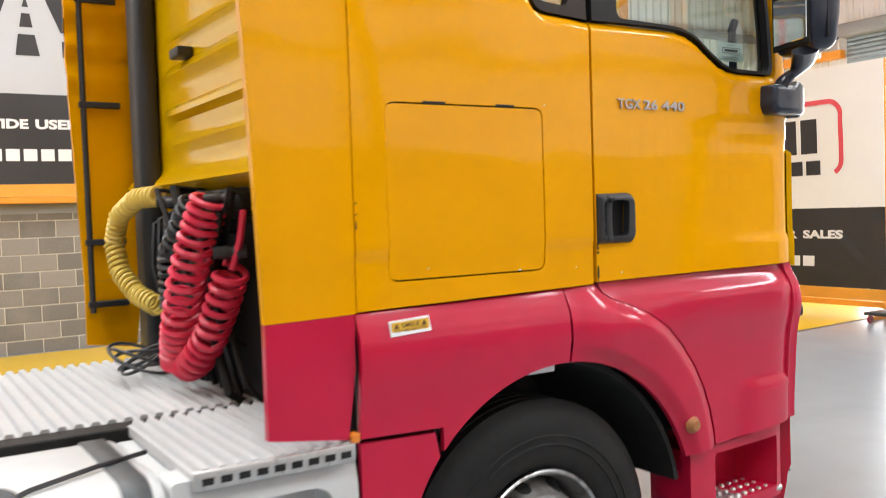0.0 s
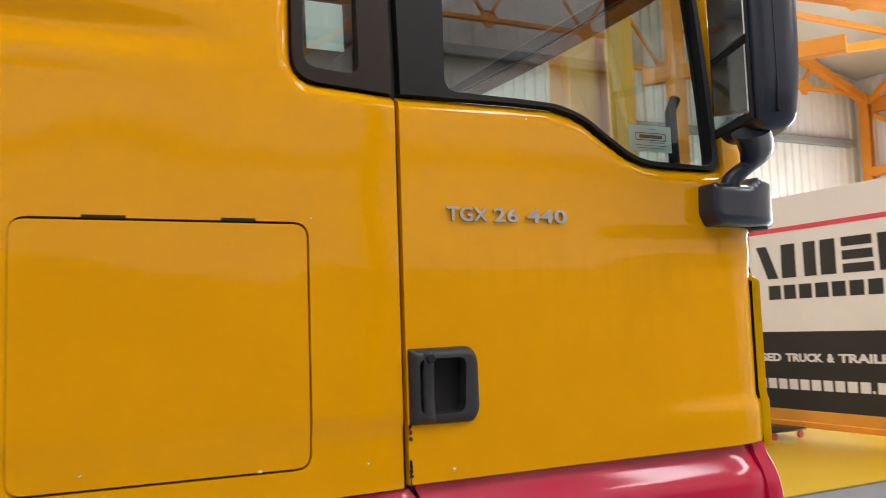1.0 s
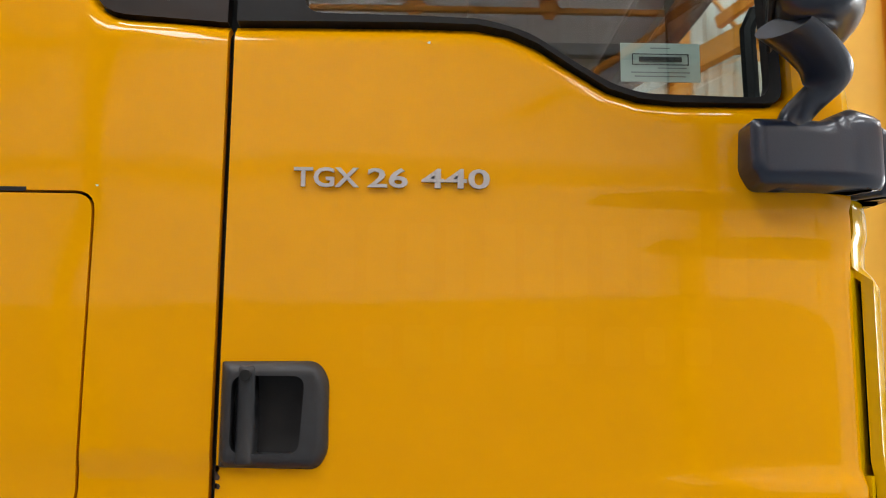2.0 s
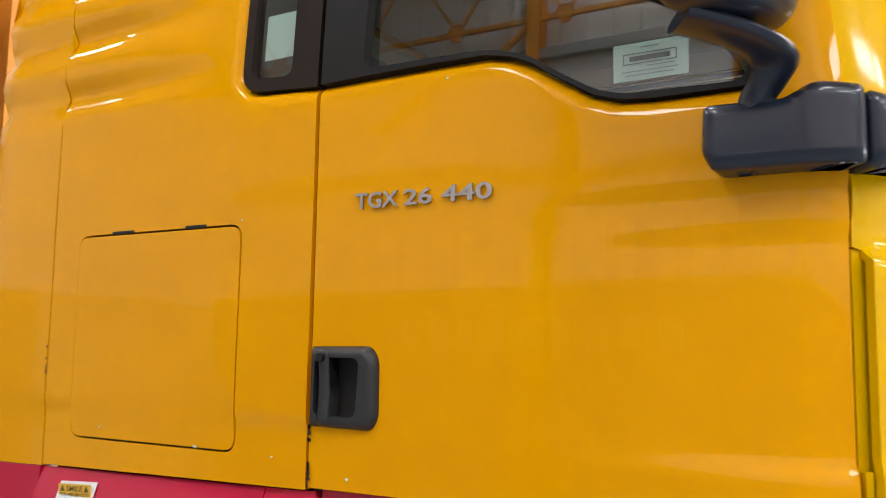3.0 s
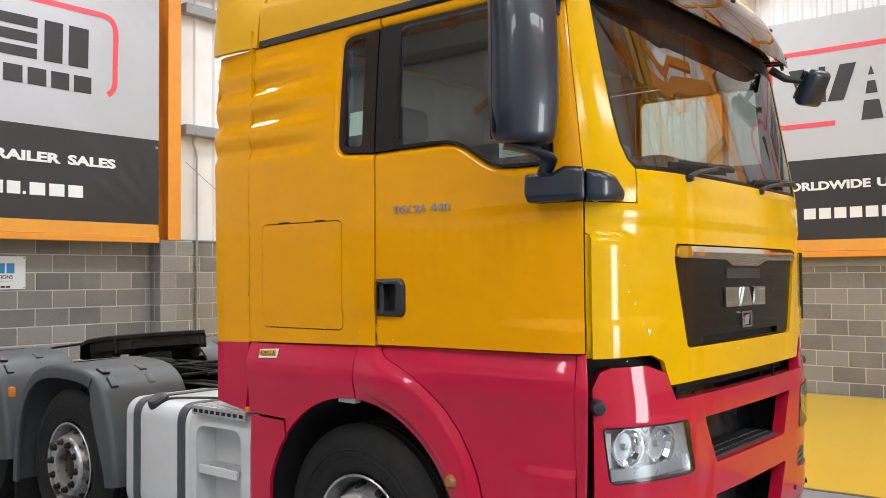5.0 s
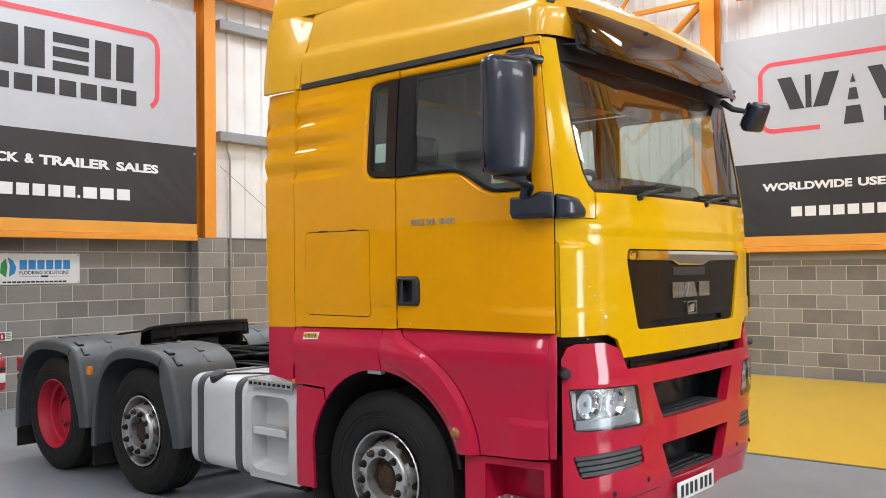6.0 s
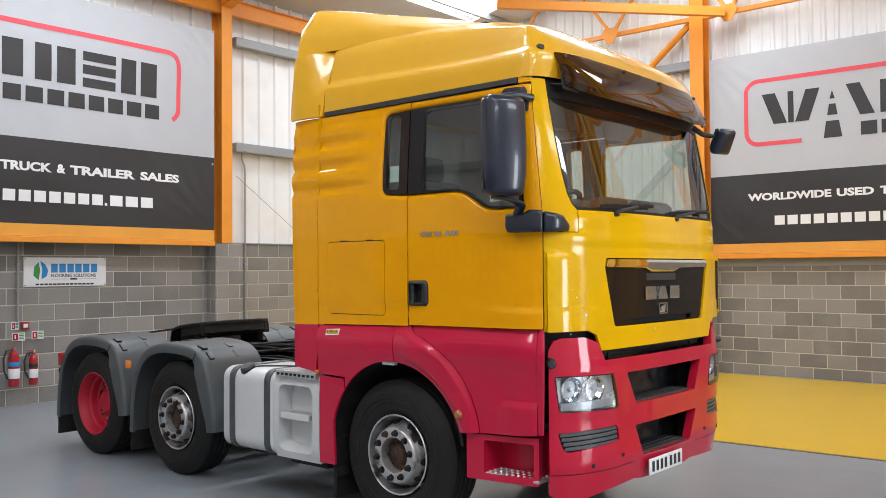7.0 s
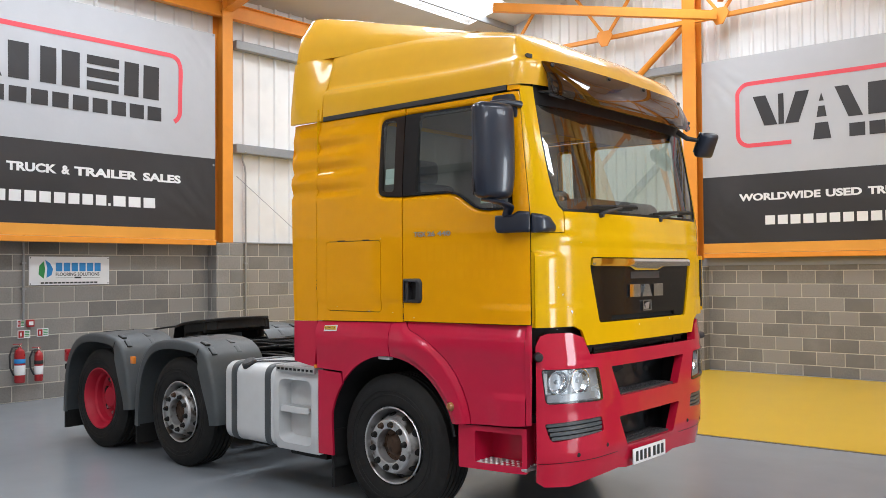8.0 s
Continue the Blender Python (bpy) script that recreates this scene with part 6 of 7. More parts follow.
bmesh.ops.subdivide_edges(bmh, edges=[e for e in bmh.edges if e.calc_length() > 0.1], cuts=5, use_grid_fill=True)
for v in bmh.verts:
    k = (v.co.z - 2.165) / 0.56
    if v.co.x > 0.03:
        v.co.x += 0.016 * math.sin(max(0.0, min(1.0, k)) * math.pi) - 0.028 * (v.co.y / 0.138) ** 2
    v.co.y *= 1 - 0.12 * max(0.0, (0.18 - k) / 0.18)
mm = Matrix.Translation((1.185, -1.373, 0)) @ pose(0, 0, 0, 0, 0, -20)
mhead = part("mirror_head", bmh, MIRROR_SHELL, truck, "tall black driver's door mirror", m=mm)
part("mirror_glass", box_bm(-0.052, -0.045, -0.105, 0.105, 2.395, 2.70, 0.003, 1), MIRROR, mhead, "mirror glass")
part("lower_glass", box_bm(-0.052, -0.045, -0.100, 0.100, 2.205, 2.375, 0.003, 1), MIRROR, mhead, "wide-angle mirror glass")
part("glass_bezel", box_bm(-0.0495, -0.040, -0.112, 0.112, 2.185, 2.712, 0.004, 1), SEAL, mhead)
part("side_seam", box_bm(0.004, 0.009, -0.1395, 0.1355, 2.20, 2.70, 0.002, 1), SEAL, mhead)
part("upper_bracket", tube([(1.17, -1.38, 2.70), (1.18, -1.365, 2.745), (1.225, -1.28, 2.762), (1.255, -1.17, 2.758)], [0.024, 0.022, 0.020, 0.022], 12), MIRROR_SHELL, mhead, m=mm.inverted())
skin("bracket_foot", rounded([(1.05, 2.795), (1.22, 2.785), (1.285, 2.68), (1.335, 2.675), (1.345, 2.76), (1.30, 2.825), (1.06, 2.832)], 0.025), [], MIRROR_SHELL, truck, off=lambda u, z: 0.02, thick=0.02, stp=0.05)
# front mirror on the far side and far door mirror
fm = part("front_mirror_arm", tube([(1.36, 0.80, 2.80), (1.43, 0.82, 2.745), (1.50, 0.86, 2.728), (1.545, 0.88, 2.722)], [0.022, 0.02, 0.016, 0.016], 10), PLASTIC, truck, "black arm of the front mirror")
fmm = Matrix.Translation((1.56, 0.90, 2.690)) @ pose(0, 0, 0, 0, 28, -22)
bme = box_bm(-0.032, 0.032, -0.088, 0.088, -0.105, 0.095, 0.030, 4)
for v in bme.verts:
    v.co.y *= 1 - 1.1 * max(0.0, v.co.z) ** 1.0
    v.co.x += -1.6 * v.co.y ** 2
part("front_mirror", join(None, bme, fmm), MIRROR_SHELL, fm, "black rounded mirror shell")
part("mirror_glass", join(None, box_bm(-0.060, -0.046, -0.070, 0.070, -0.085, 0.080, 0.006, 2), fmm), MIRROR, fm)
# far corner deflector edge
fx, fy, _ = S(2 * UM - 1.56, 1.62)
fin = part("corner_fin", box_bm(fx - 0.05, fx + 0.02, fy + 0.035, fy + 0.05, 1.40, 1.83, 0.006, 2), YELLOW_TRIM_AND_LIT, truck, "edge of the corner deflector")
# solid near-black box standing for the shaded gap beside the fin
part("fin_gap", box_bm(fx - 0.04, fx + 0.024, fy + 0.002, fy + 0.034, 1.43, 1.80, 0.004, 1), DARK, fin)

# ---- cab interior ----
dash = part("dashboard", box_bm(1.0, 1.38, -1.08, 1.02, 1.75, 2.13, 0.08, 4), DASH, truck, "dark dashboard behind the windscreen")
hump = box_bm(1.06, 1.36, -0.52, 0.50, 2.00, 2.235, 0.07, 4)
for v in hump.verts:
    v.co.z -= 0.10 * abs(v.co.y) ** 2 if v.co.z > 2.1 else 0.0
part("dash_top", hump, DASH, dash)
part("instrument_hood", box_bm(1.02, 1.26, -0.85, -0.25, 2.02, 2.19, 0.05, 3), DASH, dash)
sw = lathe([(0.20 + 0.018 * math.cos(a), 0.018 * math.sin(a)) for a in [2 * math.pi * k / 8 for k in range(8)]], 36, close=True)
wheel_m = Matrix.Translation((1.0, -0.57, 2.13)) @ pose(0, 0, 0, 0, 0, 90) @ pose(0, 0, 0, 55)
st = part("steering_wheel", join(None, sw, wheel_m), DASH, truck, "dark steering wheel")
part("wheel_hub", join(None, box_bm(-0.19, 0.19, -0.02, 0.03, -0.05, 0.05, 0.02, 2), wheel_m), DASH, st)
for y in (-0.55, 0.52):
    seat = part("cab_seat", box_bm(0.05, 0.55, y - 0.25, y + 0.25, 1.62, 1.78, 0.06, 3), SEAT_GREY, truck, "dark grey cab seat")
    part("backrest", join(None, box_bm(-0.06, 0.08, -0.25, 0.25, 0, 0.68, 0.06, 3), Matrix.Translation((0.06, y, 1.72)) @ pose(0, 0, 0, 0, -10, 0)), SEAT_GREY, seat)
    part("headrest", box_bm(-0.16, -0.06, y - 0.14, y + 0.14, 2.40, 2.58, 0.04, 3), SEAT_GREY, seat)
    part("pedestal", box_bm(0.1, 0.5, y - 0.2, y + 0.2, 1.3, 1.62, 0.02, 1), DARK, seat)
part("cab_back_trim", box_bm(-0.54, -0.50, -1.1, 1.04, 1.3, 2.9), CAB_TRIM, truck)
part("bunk", box_bm(-0.5, 0.0, -1.08, 1.02, 1.62, 1.78, 0.05, 3), CAB_TRIM, truck)
part("cab_lining", box_bm(-0.5, 1.2, -1.02, 0.96, 2.93, 2.97, 0.01, 1), CAB_TRIM, truck)
part("header_console", box_bm(0.75, 1.24, -1.0, 0.94, 2.74, 2.92, 0.06, 3), DASH, truck)
part("grab_handle", tube([(1.27, -1.02, 2.06), (1.24, -1.02, 2.12), (1.235, -1.02, 2.32), (1.255, -1.02, 2.36)], 0.016, 8), DASH, truck)

# ---- chassis ----
for y in (-0.42, 0.36):
    part("frame_rail", i_beam((-4.55, y, 0.83), (1.1, y, 0.83), 0.08, 0.27, 0.01), CHASSIS, truck, "black chassis rail")
for x in (-4.4, -3.2, -2.0, -1.2):
    part("cross_member", box_bm(x - 0.05, x + 0.05, -0.4, 0.34, 0.75, 0.93, 0.01, 1), CHASSIS, truck)
part("gearbox", box_bm(-1.1, 0.6, -0.32, 0.28, 0.35, 0.95, 0.08, 3), CHASSIS, truck)
part("engine", box_bm(0.3, 1.2, -0.4, 0.36, 0.4, 1.2, 0.05, 2), CHASSIS, truck)
for ax in (AX1, AX2, AX3):
    part("axle", tube([(ax, -0.9, 0.51), (ax, 0.84, 0.51)], 0.075, 14), CHASSIS, truck)
for y in (-0.42, 0.36):
    part("air_bellows", lathe([(0.0, -0.1), (0.12, -0.1), (0.15, -0.05), (0.12, 0.0), (0.15, 0.05), (0.12, 0.1), (0, 0.1)], 20, m=Matrix.Translation((-3.2, y - 0.12 if y < 0 else y + 0.12, 0.66)) @ pose(0, 0, 0, 90)), RUBBER, truck)
# fifth wheel: tilted slotted plate with drooping ramps on a deep cast body
fw_m = Matrix.Translation((-3.40, YC, 1.195)) @ pose(0, 0, 0, 0, -7, 0)
fpl = [(-0.56, -0.17), (-0.50, -0.30), (-0.30, -0.40), (-0.1, -0.45), (0.16, -0.45), (0.29, -0.36), (0.35, -0.2), (0.36, 0.0), (0.35, 0.2), (0.29, 0.36), (0.16, 0.45), (-0.1, 0.45), (-0.30, 0.40), (-0.50, 0.30), (-0.56, 0.17), (-0.28, 0.09), (-0.06, 0.035), (-0.06, -0.035), (-0.28, -0.09)]
bmf = flat_bm([fpl], 0.03)
for v in bmf.verts:
    v.co.z -= 0.14 * step(0.22, 0.62, -v.co.x)
bmesh.ops.triangulate(bmf, faces=[f for f in bmf.faces if len(f.verts) > 4])
fw = part("fifth_wheel", bmf, CHASSIS, truck, "greasy black fifth-wheel coupling plate", m=fw_m, bevel=0.008)
bmr = bmesh.new()
flat_bm([inset(fpl[3:12], 0.014)], 0.085, bmr, Matrix.Translation((0, 0, -0.083)))
bmesh.ops.bevel(bmr, geom=[e for e in bmr.edges if abs(e.verts[0].co.z - e.verts[1].co.z) < 0.001], offset=0.012, segments=2, affect="EDGES")
for k in (-0.08, 0.08, 0.22):
    box_bm(k - 0.014, k + 0.014, -0.41, 0.41, -0.11, 0.0, 0.004, 1, bmr)
for k in (-0.30, -0.10, 0.10, 0.30):
    box_bm(-0.22, 0.30, k - 0.012, k + 0.012, -0.09, 0.0, 0.004, 1, bmr)
part("skirt_rim", bmr, CHASSIS, fw)
for y in (-0.36, 0.36):
    part("pivot_bracket", join(None, box_bm(-0.15, 0.15, y - 0.05, y + 0.05, -0.19, -0.02, 0.03, 2)), CHASSIS, fw)
rod = tube([(-0.30, -0.30, 0.0), (-0.42, -0.34, 0.01), (-0.70, -0.38, 0.01), (-0.92, -0.40, 0.0)], 0.010, 8)
tube([(-0.92, -0.40, 0.0), (-0.98, -0.37, 0.0), (-1.06, -0.39, 0.0), (-1.06, -0.42, 0.0), (-0.98, -0.44, 0.0)], 0.009, 8, rod, closed=True)
part("release_handle", rod, CHASSIS, fw, "black release rod with a loop end")
part("mounting_plate", box_bm(-3.95, -2.65, -0.5, 0.44, 0.955, 0.985, 0.005, 1), CHASSIS, truck)
part("plate_edge", box_bm(-2.66, -2.64, -0.42, 0.36, 0.985, 1.03, 0.005, 1), CHASSIS, truck)
bm = bmesh.new()
rng = random.Random(4)
for i in range(11):
    y, x0, z = -0.46 + 0.085 * i, rng.uniform(-3.0, -2.6), 0.985 + rng.uniform(0.0, 0.09)
    w = [(x0, y, z - 0.02, 0), (x0 + 0.2, y + rng.uniform(-0.03, 0.03), z, 0), (x0 + 0.6, y + rng.uniform(-0.06, 0.06), z + rng.uniform(-0.02, 0.02), 0), (x0 + 1.0, y + rng.uniform(-0.06, 0.06), z, 0), (x0 + 1.35, y, 0.95, 0)]
    tube([tuple(q[:3]) for q in fair_line(w, 5)], rng.choice((0.007, 0.009, 0.013)), 6, bm)
tagged(part("chassis_pipe", bm, CHASSIS, truck, "black air and brake lines over the chassis"), kind="stuff")
for x, z in ((-2.48, 1.06), (-2.2, 1.02), (-1.9, 1.05)):
    part("cross_rod", tube([(x, -0.52, z), (x + 0.05, 0.1, z + 0.01), (x + 0.02, 0.46, z)], 0.012, 8), CHASSIS, truck)
part("air_tank", lathe([(0, -0.35), (0.1, -0.34), (0.13, -0.28), (0.13, 0.28), (0.1, 0.34), (0, 0.35)], 20, m=Matrix.Translation((-2.0, 0.1, 0.90)) @ pose(0, 0, 0, 0, 0, 90)), CHASSIS, truck)

# catwalk plates behind the cab, ribs across
def ribbed_plate(x0, x1, y0, y1, z, pitch=0.05):
    bm = bmesh.new()
    prof = []
    x = x0
    while x < x1 - pitch * 0.6:
        prof += [(x, 0.0), (x + pitch * 0.3, 0.0), (x + pitch * 0.45, 0.016), (x + pitch * 0.85, 0.016)]
        x += pitch
    prof.append((x, 0.0))
    rows = [[bm.verts.new((px, y, z + pz)) for px, pz in prof] for y in (y0, y1)]
    low = [[bm.verts.new((px, y, z - 0.03)) for px, _ in (prof[0], prof[-1])] for y in (y0, y1)]
    for i in range(len(prof) - 1):
        bm.faces.new((rows[0][i], rows[0][i + 1], rows[1][i + 1], rows[1][i]))
    bm.faces.new([low[0][0]] + [low[0][1]] + rows[0][::-1])
    bm.faces.new([low[1][1]] + [low[1][0]] + rows[1])
    bm.faces.new((low[0][0], rows[0][0], rows[1][0], low[1][0]))
    bm.faces.new((low[0][1], low[1][1], rows[1][-1], rows[0][-1]))
    # serrated grip along the ribs
    bmesh.ops.recalc_face_normals(bm, faces=bm.faces[:])
    return bm


part("catwalk", ribbed_plate(-1.62, -0.58, -0.44, 0.86, 0.985), WHITE_PLATE, truck, "white ribbed catwalk plate", 20)
part("tank_step", ribbed_plate(-1.06, -0.62, -1.215, -0.52, 0.992, 0.044), WHITE_PLATE, truck, "white ribbed step plate", 20)
part("step_edge", box_bm(-1.065, -0.615, -1.228, -1.205, 0.955, 1.004, 0.005, 2), ALU, truck, "bright metal edge of the step plate")
for i in range(9):
    part("edge_slot", box_bm(-1.045 + i * 0.048, -1.015 + i * 0.048, -1.2295, -1.2265, 0.968, 0.986), DARK, truck)
# black box added in the gap to stand for its shade
part("gap_channel", box_bm(-1.62, -0.6, -0.535, -0.435, 0.93, 0.988, 0.004, 1), CHASSIS, truck)
part("catwalk_frame", box_bm(-1.60, -0.58, -0.48, 0.84, 0.90, 0.95, 0.01, 1), CHASSIS, truck)

# air coils and cables
def coil(path, r, wire, turns, n=16):
    P = [Vector(p) for p in path]
    pts = []
    total = turns * n
    for i in range(total + 1):
        t = i / total * (len(P) - 1)
        k = min(int(t), len(P) - 2)
        p = P[k].lerp(P[k + 1], t - k)
        d = (P[k + 1] - P[k]).normalized()
        s = d.cross(Vector((0.9, 0.2, 0.1))).normalized()
        w = d.cross(s)
        a = 2 * math.pi * i / n
        pts.append(p + r * (math.cos(a) * s + math.sin(a) * w))
    return tube(pts, wire, 6)


part("red_air_coil", coil([(-0.74, -0.46, 1.70), (-0.77, -0.40, 1.58), (-0.79, -0.31, 1.42), (-0.79, -0.21, 1.26), (-0.78, -0.14, 1.15), (-0.77, -0.12, 1.10)], 0.060, 0.0125, 20), COIL_RED, truck, "red coiled air hose hanging in a loop")
part("red_air_coil", coil([(-0.76, -0.16, 1.10), (-0.75, -0.26, 1.13), (-0.73, -0.36, 1.22), (-0.71, -0.44, 1.34), (-0.69, -0.50, 1.46)], 0.052, 0.0125, 13), COIL_RED, truck, "red coiled air hose hanging in a loop")
part("red_air_hose", tube([(-0.69, -0.50, 1.46), (-0.67, -0.53, 1.56), (-0.65, -0.52, 1.66)], 0.0125, 8), COIL_RED, truck)
part("yellow_air_coil", coil([(-0.72, 0.26, 1.735), (-0.76, 0.46, 1.73), (-0.79, 0.66, 1.66), (-0.80, 0.73, 1.54), (-0.79, 0.68, 1.41), (-0.76, 0.52, 1.32), (-0.73, 0.30, 1.28)], 0.036, 0.0095, 34), COIL_YELLOW, truck, "yellow coiled air hose")
part("black_cable_coil", coil([(-0.72, -0.20, 1.70), (-0.74, 0.05, 1.50), (-0.72, 0.12, 1.28)], 0.045, 0.010, 14), PLASTIC, truck, "black coiled electric cable")
bm = bmesh.new()
for i in range(5):
    a = 0.1 + i * 0.012
    tube([(-0.83 + a * math.cos(t) * 0.8, 0.18 + a * math.sin(t) * 1.1 + i * 0.01, 1.05 + 0.05 * math.cos(t * 1.0 + i) + 0.04) for t in [2 * math.pi * k / 20 for k in range(20)]], 0.007, 6, bm, closed=True)
part("loose_cable", bm, PLASTIC, truck, "loops of loose black cable")
for i in range(9):
    y = -0.35 + i * 0.09
    part("air_pipe", tube([(-0.60, y, 1.68), (-0.70, y + 0.05, 1.66 - 0.02 * (i % 3)), (-0.72, y + 0.02, 1.45), (-0.68, y - 0.04, 1.15), (-0.63, y, 1.0)], 0.012, 6), PLASTIC, truck)
part("hose_bracket", box_bm(-0.66, -0.60, -0.50, 0.30, 1.66, 1.74, 0.02, 2), CHASSIS, truck, "black hose bracket under the rear wall")
rng = random.Random(21)
for i in range(16):
    y, y2 = rng.uniform(-0.52, 0.12), rng.uniform(-0.55, 0.25)
    x = -0.66 - rng.uniform(0, 0.07)
    z0, z1 = rng.uniform(1.58, 1.74), rng.uniform(1.02, 1.35)
    part("air_pipe", tube([(-0.61, y, z0), (x - 0.03, y + rng.uniform(-0.05, 0.05), z0 + 0.02), (x, (y + y2) / 2, (z0 + z1) / 2), (x + 0.02, y2, z1), (-0.61, y2, z1 - 0.05)], rng.choice((0.009, 0.012, 0.017)), 7), CHASSIS, truck)
for y, z in ((-0.42, 1.70), (-0.30, 1.71), (-0.12, 1.70), (0.04, 1.70), (0.18, 1.71), (-0.50, 1.52)):
    part("hose_coupling", lathe([(0, -0.05), (0.022, -0.05), (0.026, -0.02), (0.018, 0.0), (0.024, 0.02), (0.020, 0.06), (0, 0.06)], 14, m=Matrix.Translation((-0.69, y, z)) @ pose(0, 0, 0, 0, 0, 70)), PLASTIC, truck)

# ---- fuel tank ----
TX0, TX1 = -1.765, -1.115


def tank_profile(g=0.0):
    return rounded([(-1.205 - g, 0.345 - g), (-0.56 + g, 0.345 - g), (-0.56 + g, 0.985 + g), (-1.205 - g, 0.985 + g)], 0.11, 8)


def extrude_x(prof, x0, x1, r=0.03, bm=None):
    own = bmesh.new()
    secs = [(x0, r), (x0 + r * 0.3, r * 0.35), (x0 + r, 0.0), (x1 - r, 0.0), (x1 - r * 0.3, r * 0.35), (x1, r)] if r else [(x0, 0), (x1, 0)]
    rows = [[own.verts.new((x, y, z)) for y, z in (inset(prof, d) if d else prof)] for x, d in secs]
    k = len(prof)
    for a, b in zip(rows, rows[1:]):
        for i in range(k):
            own.faces.new((a[i], a[(i + 1) % k], b[(i + 1) % k], b[i]))
    own.faces.new(rows[0][::-1])
    own.faces.new(rows[-1])
    bmesh.ops.recalc_face_normals(own, faces=own.faces[:])
    return join(bm, own)


tank = part("fuel_tank", extrude_x(tank_profile(), TX0, TX1), WHITE, truck, "white fuel tank with two black straps", 40)
for x in (-1.625, -1.19):
    part("strap", extrude_x(tank_profile(0.007), x - 0.035, x + 0.035, 0.004), GUARD, tank, "grey-black tank strap")
part("filler_cap", lathe([(0, 0.06), (0.05, 0.058), (0.062, 0.045), (0.066, 0.01), (0.075, 0.0), (0.075, -0.02)], 24, m=Matrix.Translation((-1.50, -1.135, 0.955)) @ pose(0, 0, 0, 30) @ Matrix.Scale(0.95, 4) @ pose(0, 0, 0, 90)), PLASTIC, tank, "black filler cap")
part("cap_lead", tube([(-1.50, -1.14, 0.985), (-1.42, -1.08, 0.995), (-1.25, -0.98, 0.998), (-1.10, -0.9, 0.995)], 0.007, 8), PLASTIC, tank)
part("tank_bracket", box_bm(-1.72, -1.13, -0.95, -0.6, 0.27, 0.35, 0.02, 2), CHASSIS, tank)
# step unit beside the tank


def SF(u, z):
    return (u, -1.205 + 0.02 * step(0.86, 0.97, z) + 0.03 * (1 - step(0.34, 0.46, z)), z)


suo = rounded([(-1.112, 0.345), (-0.600, 0.345), (-0.600, 0.975), (-1.112, 0.975)], 0.02)
suh = rounded([(-1.055, 0.40), (-0.675, 0.40), (-0.675, 0.895), (-1.055, 0.895)], 0.07)
sunit = skin("tank_step_unit", suo, [suh], WHITE, surf=SF, thick=0.13, label="white moulded step unit with a recess")
part("recess_back", box_bm(-1.09, -0.64, -1.08, -1.05, 0.37, 0.93), WHITE, sunit)
part("unit_top", box_bm(-1.11, -0.602, -1.18, -0.56, 0.93, 0.955, 0.01, 1), WHITE, sunit)
part("recess_tread", box_bm(-1.04, -0.705, -1.20, -1.08, 0.655, 0.685, 0.006, 1), ALU, sunit, "white metal step tread")
part("grip_edge", box_bm(-1.035, -0.71, -1.207, -1.195, 0.64, 0.69, 0.004, 1), WHITE, sunit)
part("unit_bottom", box_bm(-1.05, -0.62, -1.1, -0.62, 0.29, 0.345, 0.02, 2), CHASSIS, sunit)
part("amber_marker", box_bm(-0.625, -0.596, -1.222, -1.19, 1.0, 1.03, 0.006), AMBER, truck)

# front wheel arch liners
def liner(x, y0, y1, r, a0, a1, material, name, label="", t=0.02, n=30):
    bm = bmesh.new()
    rows = []
    for rr in (r, r + t):
        for y in (y0, y1):
            rows.append([bm.verts.new((x + rr * math.cos(radians(a0 + (a1 - a0) * i / n)), y, 0.53 + rr * math.sin(radians(a0 + (a1 - a0) * i / n)))) for i in range(n + 1)])
    for a, b in ((0, 1), (3, 2), (2, 0), (1, 3)):
        for i in range(n):
            bm.faces.new((rows[a][i], rows[a][i + 1], rows[b][i + 1], rows[b][i]))
    bmesh.ops.recalc_face_normals(bm, faces=bm.faces[:])
    return part(name, bm, material, truck, label, 40)


for y0, y1 in ((-1.17, -0.55), (0.49, 1.1)):
    liner(AX1, y0, y1, 0.60, 10, 205, DARK, "arch_liner", "black wheel arch liner")
part("mud_flap", box_bm(-0.50, -0.47, -1.16, -0.62, 0.12, 0.55, 0.006, 1), RUBBER, truck, "black mud flap")
part("arch_label", box_bm(0.02, 0.13, -1.19, -1.15, 1.105, 1.128, 0.003, 1), SIGN_WHITE, truck)

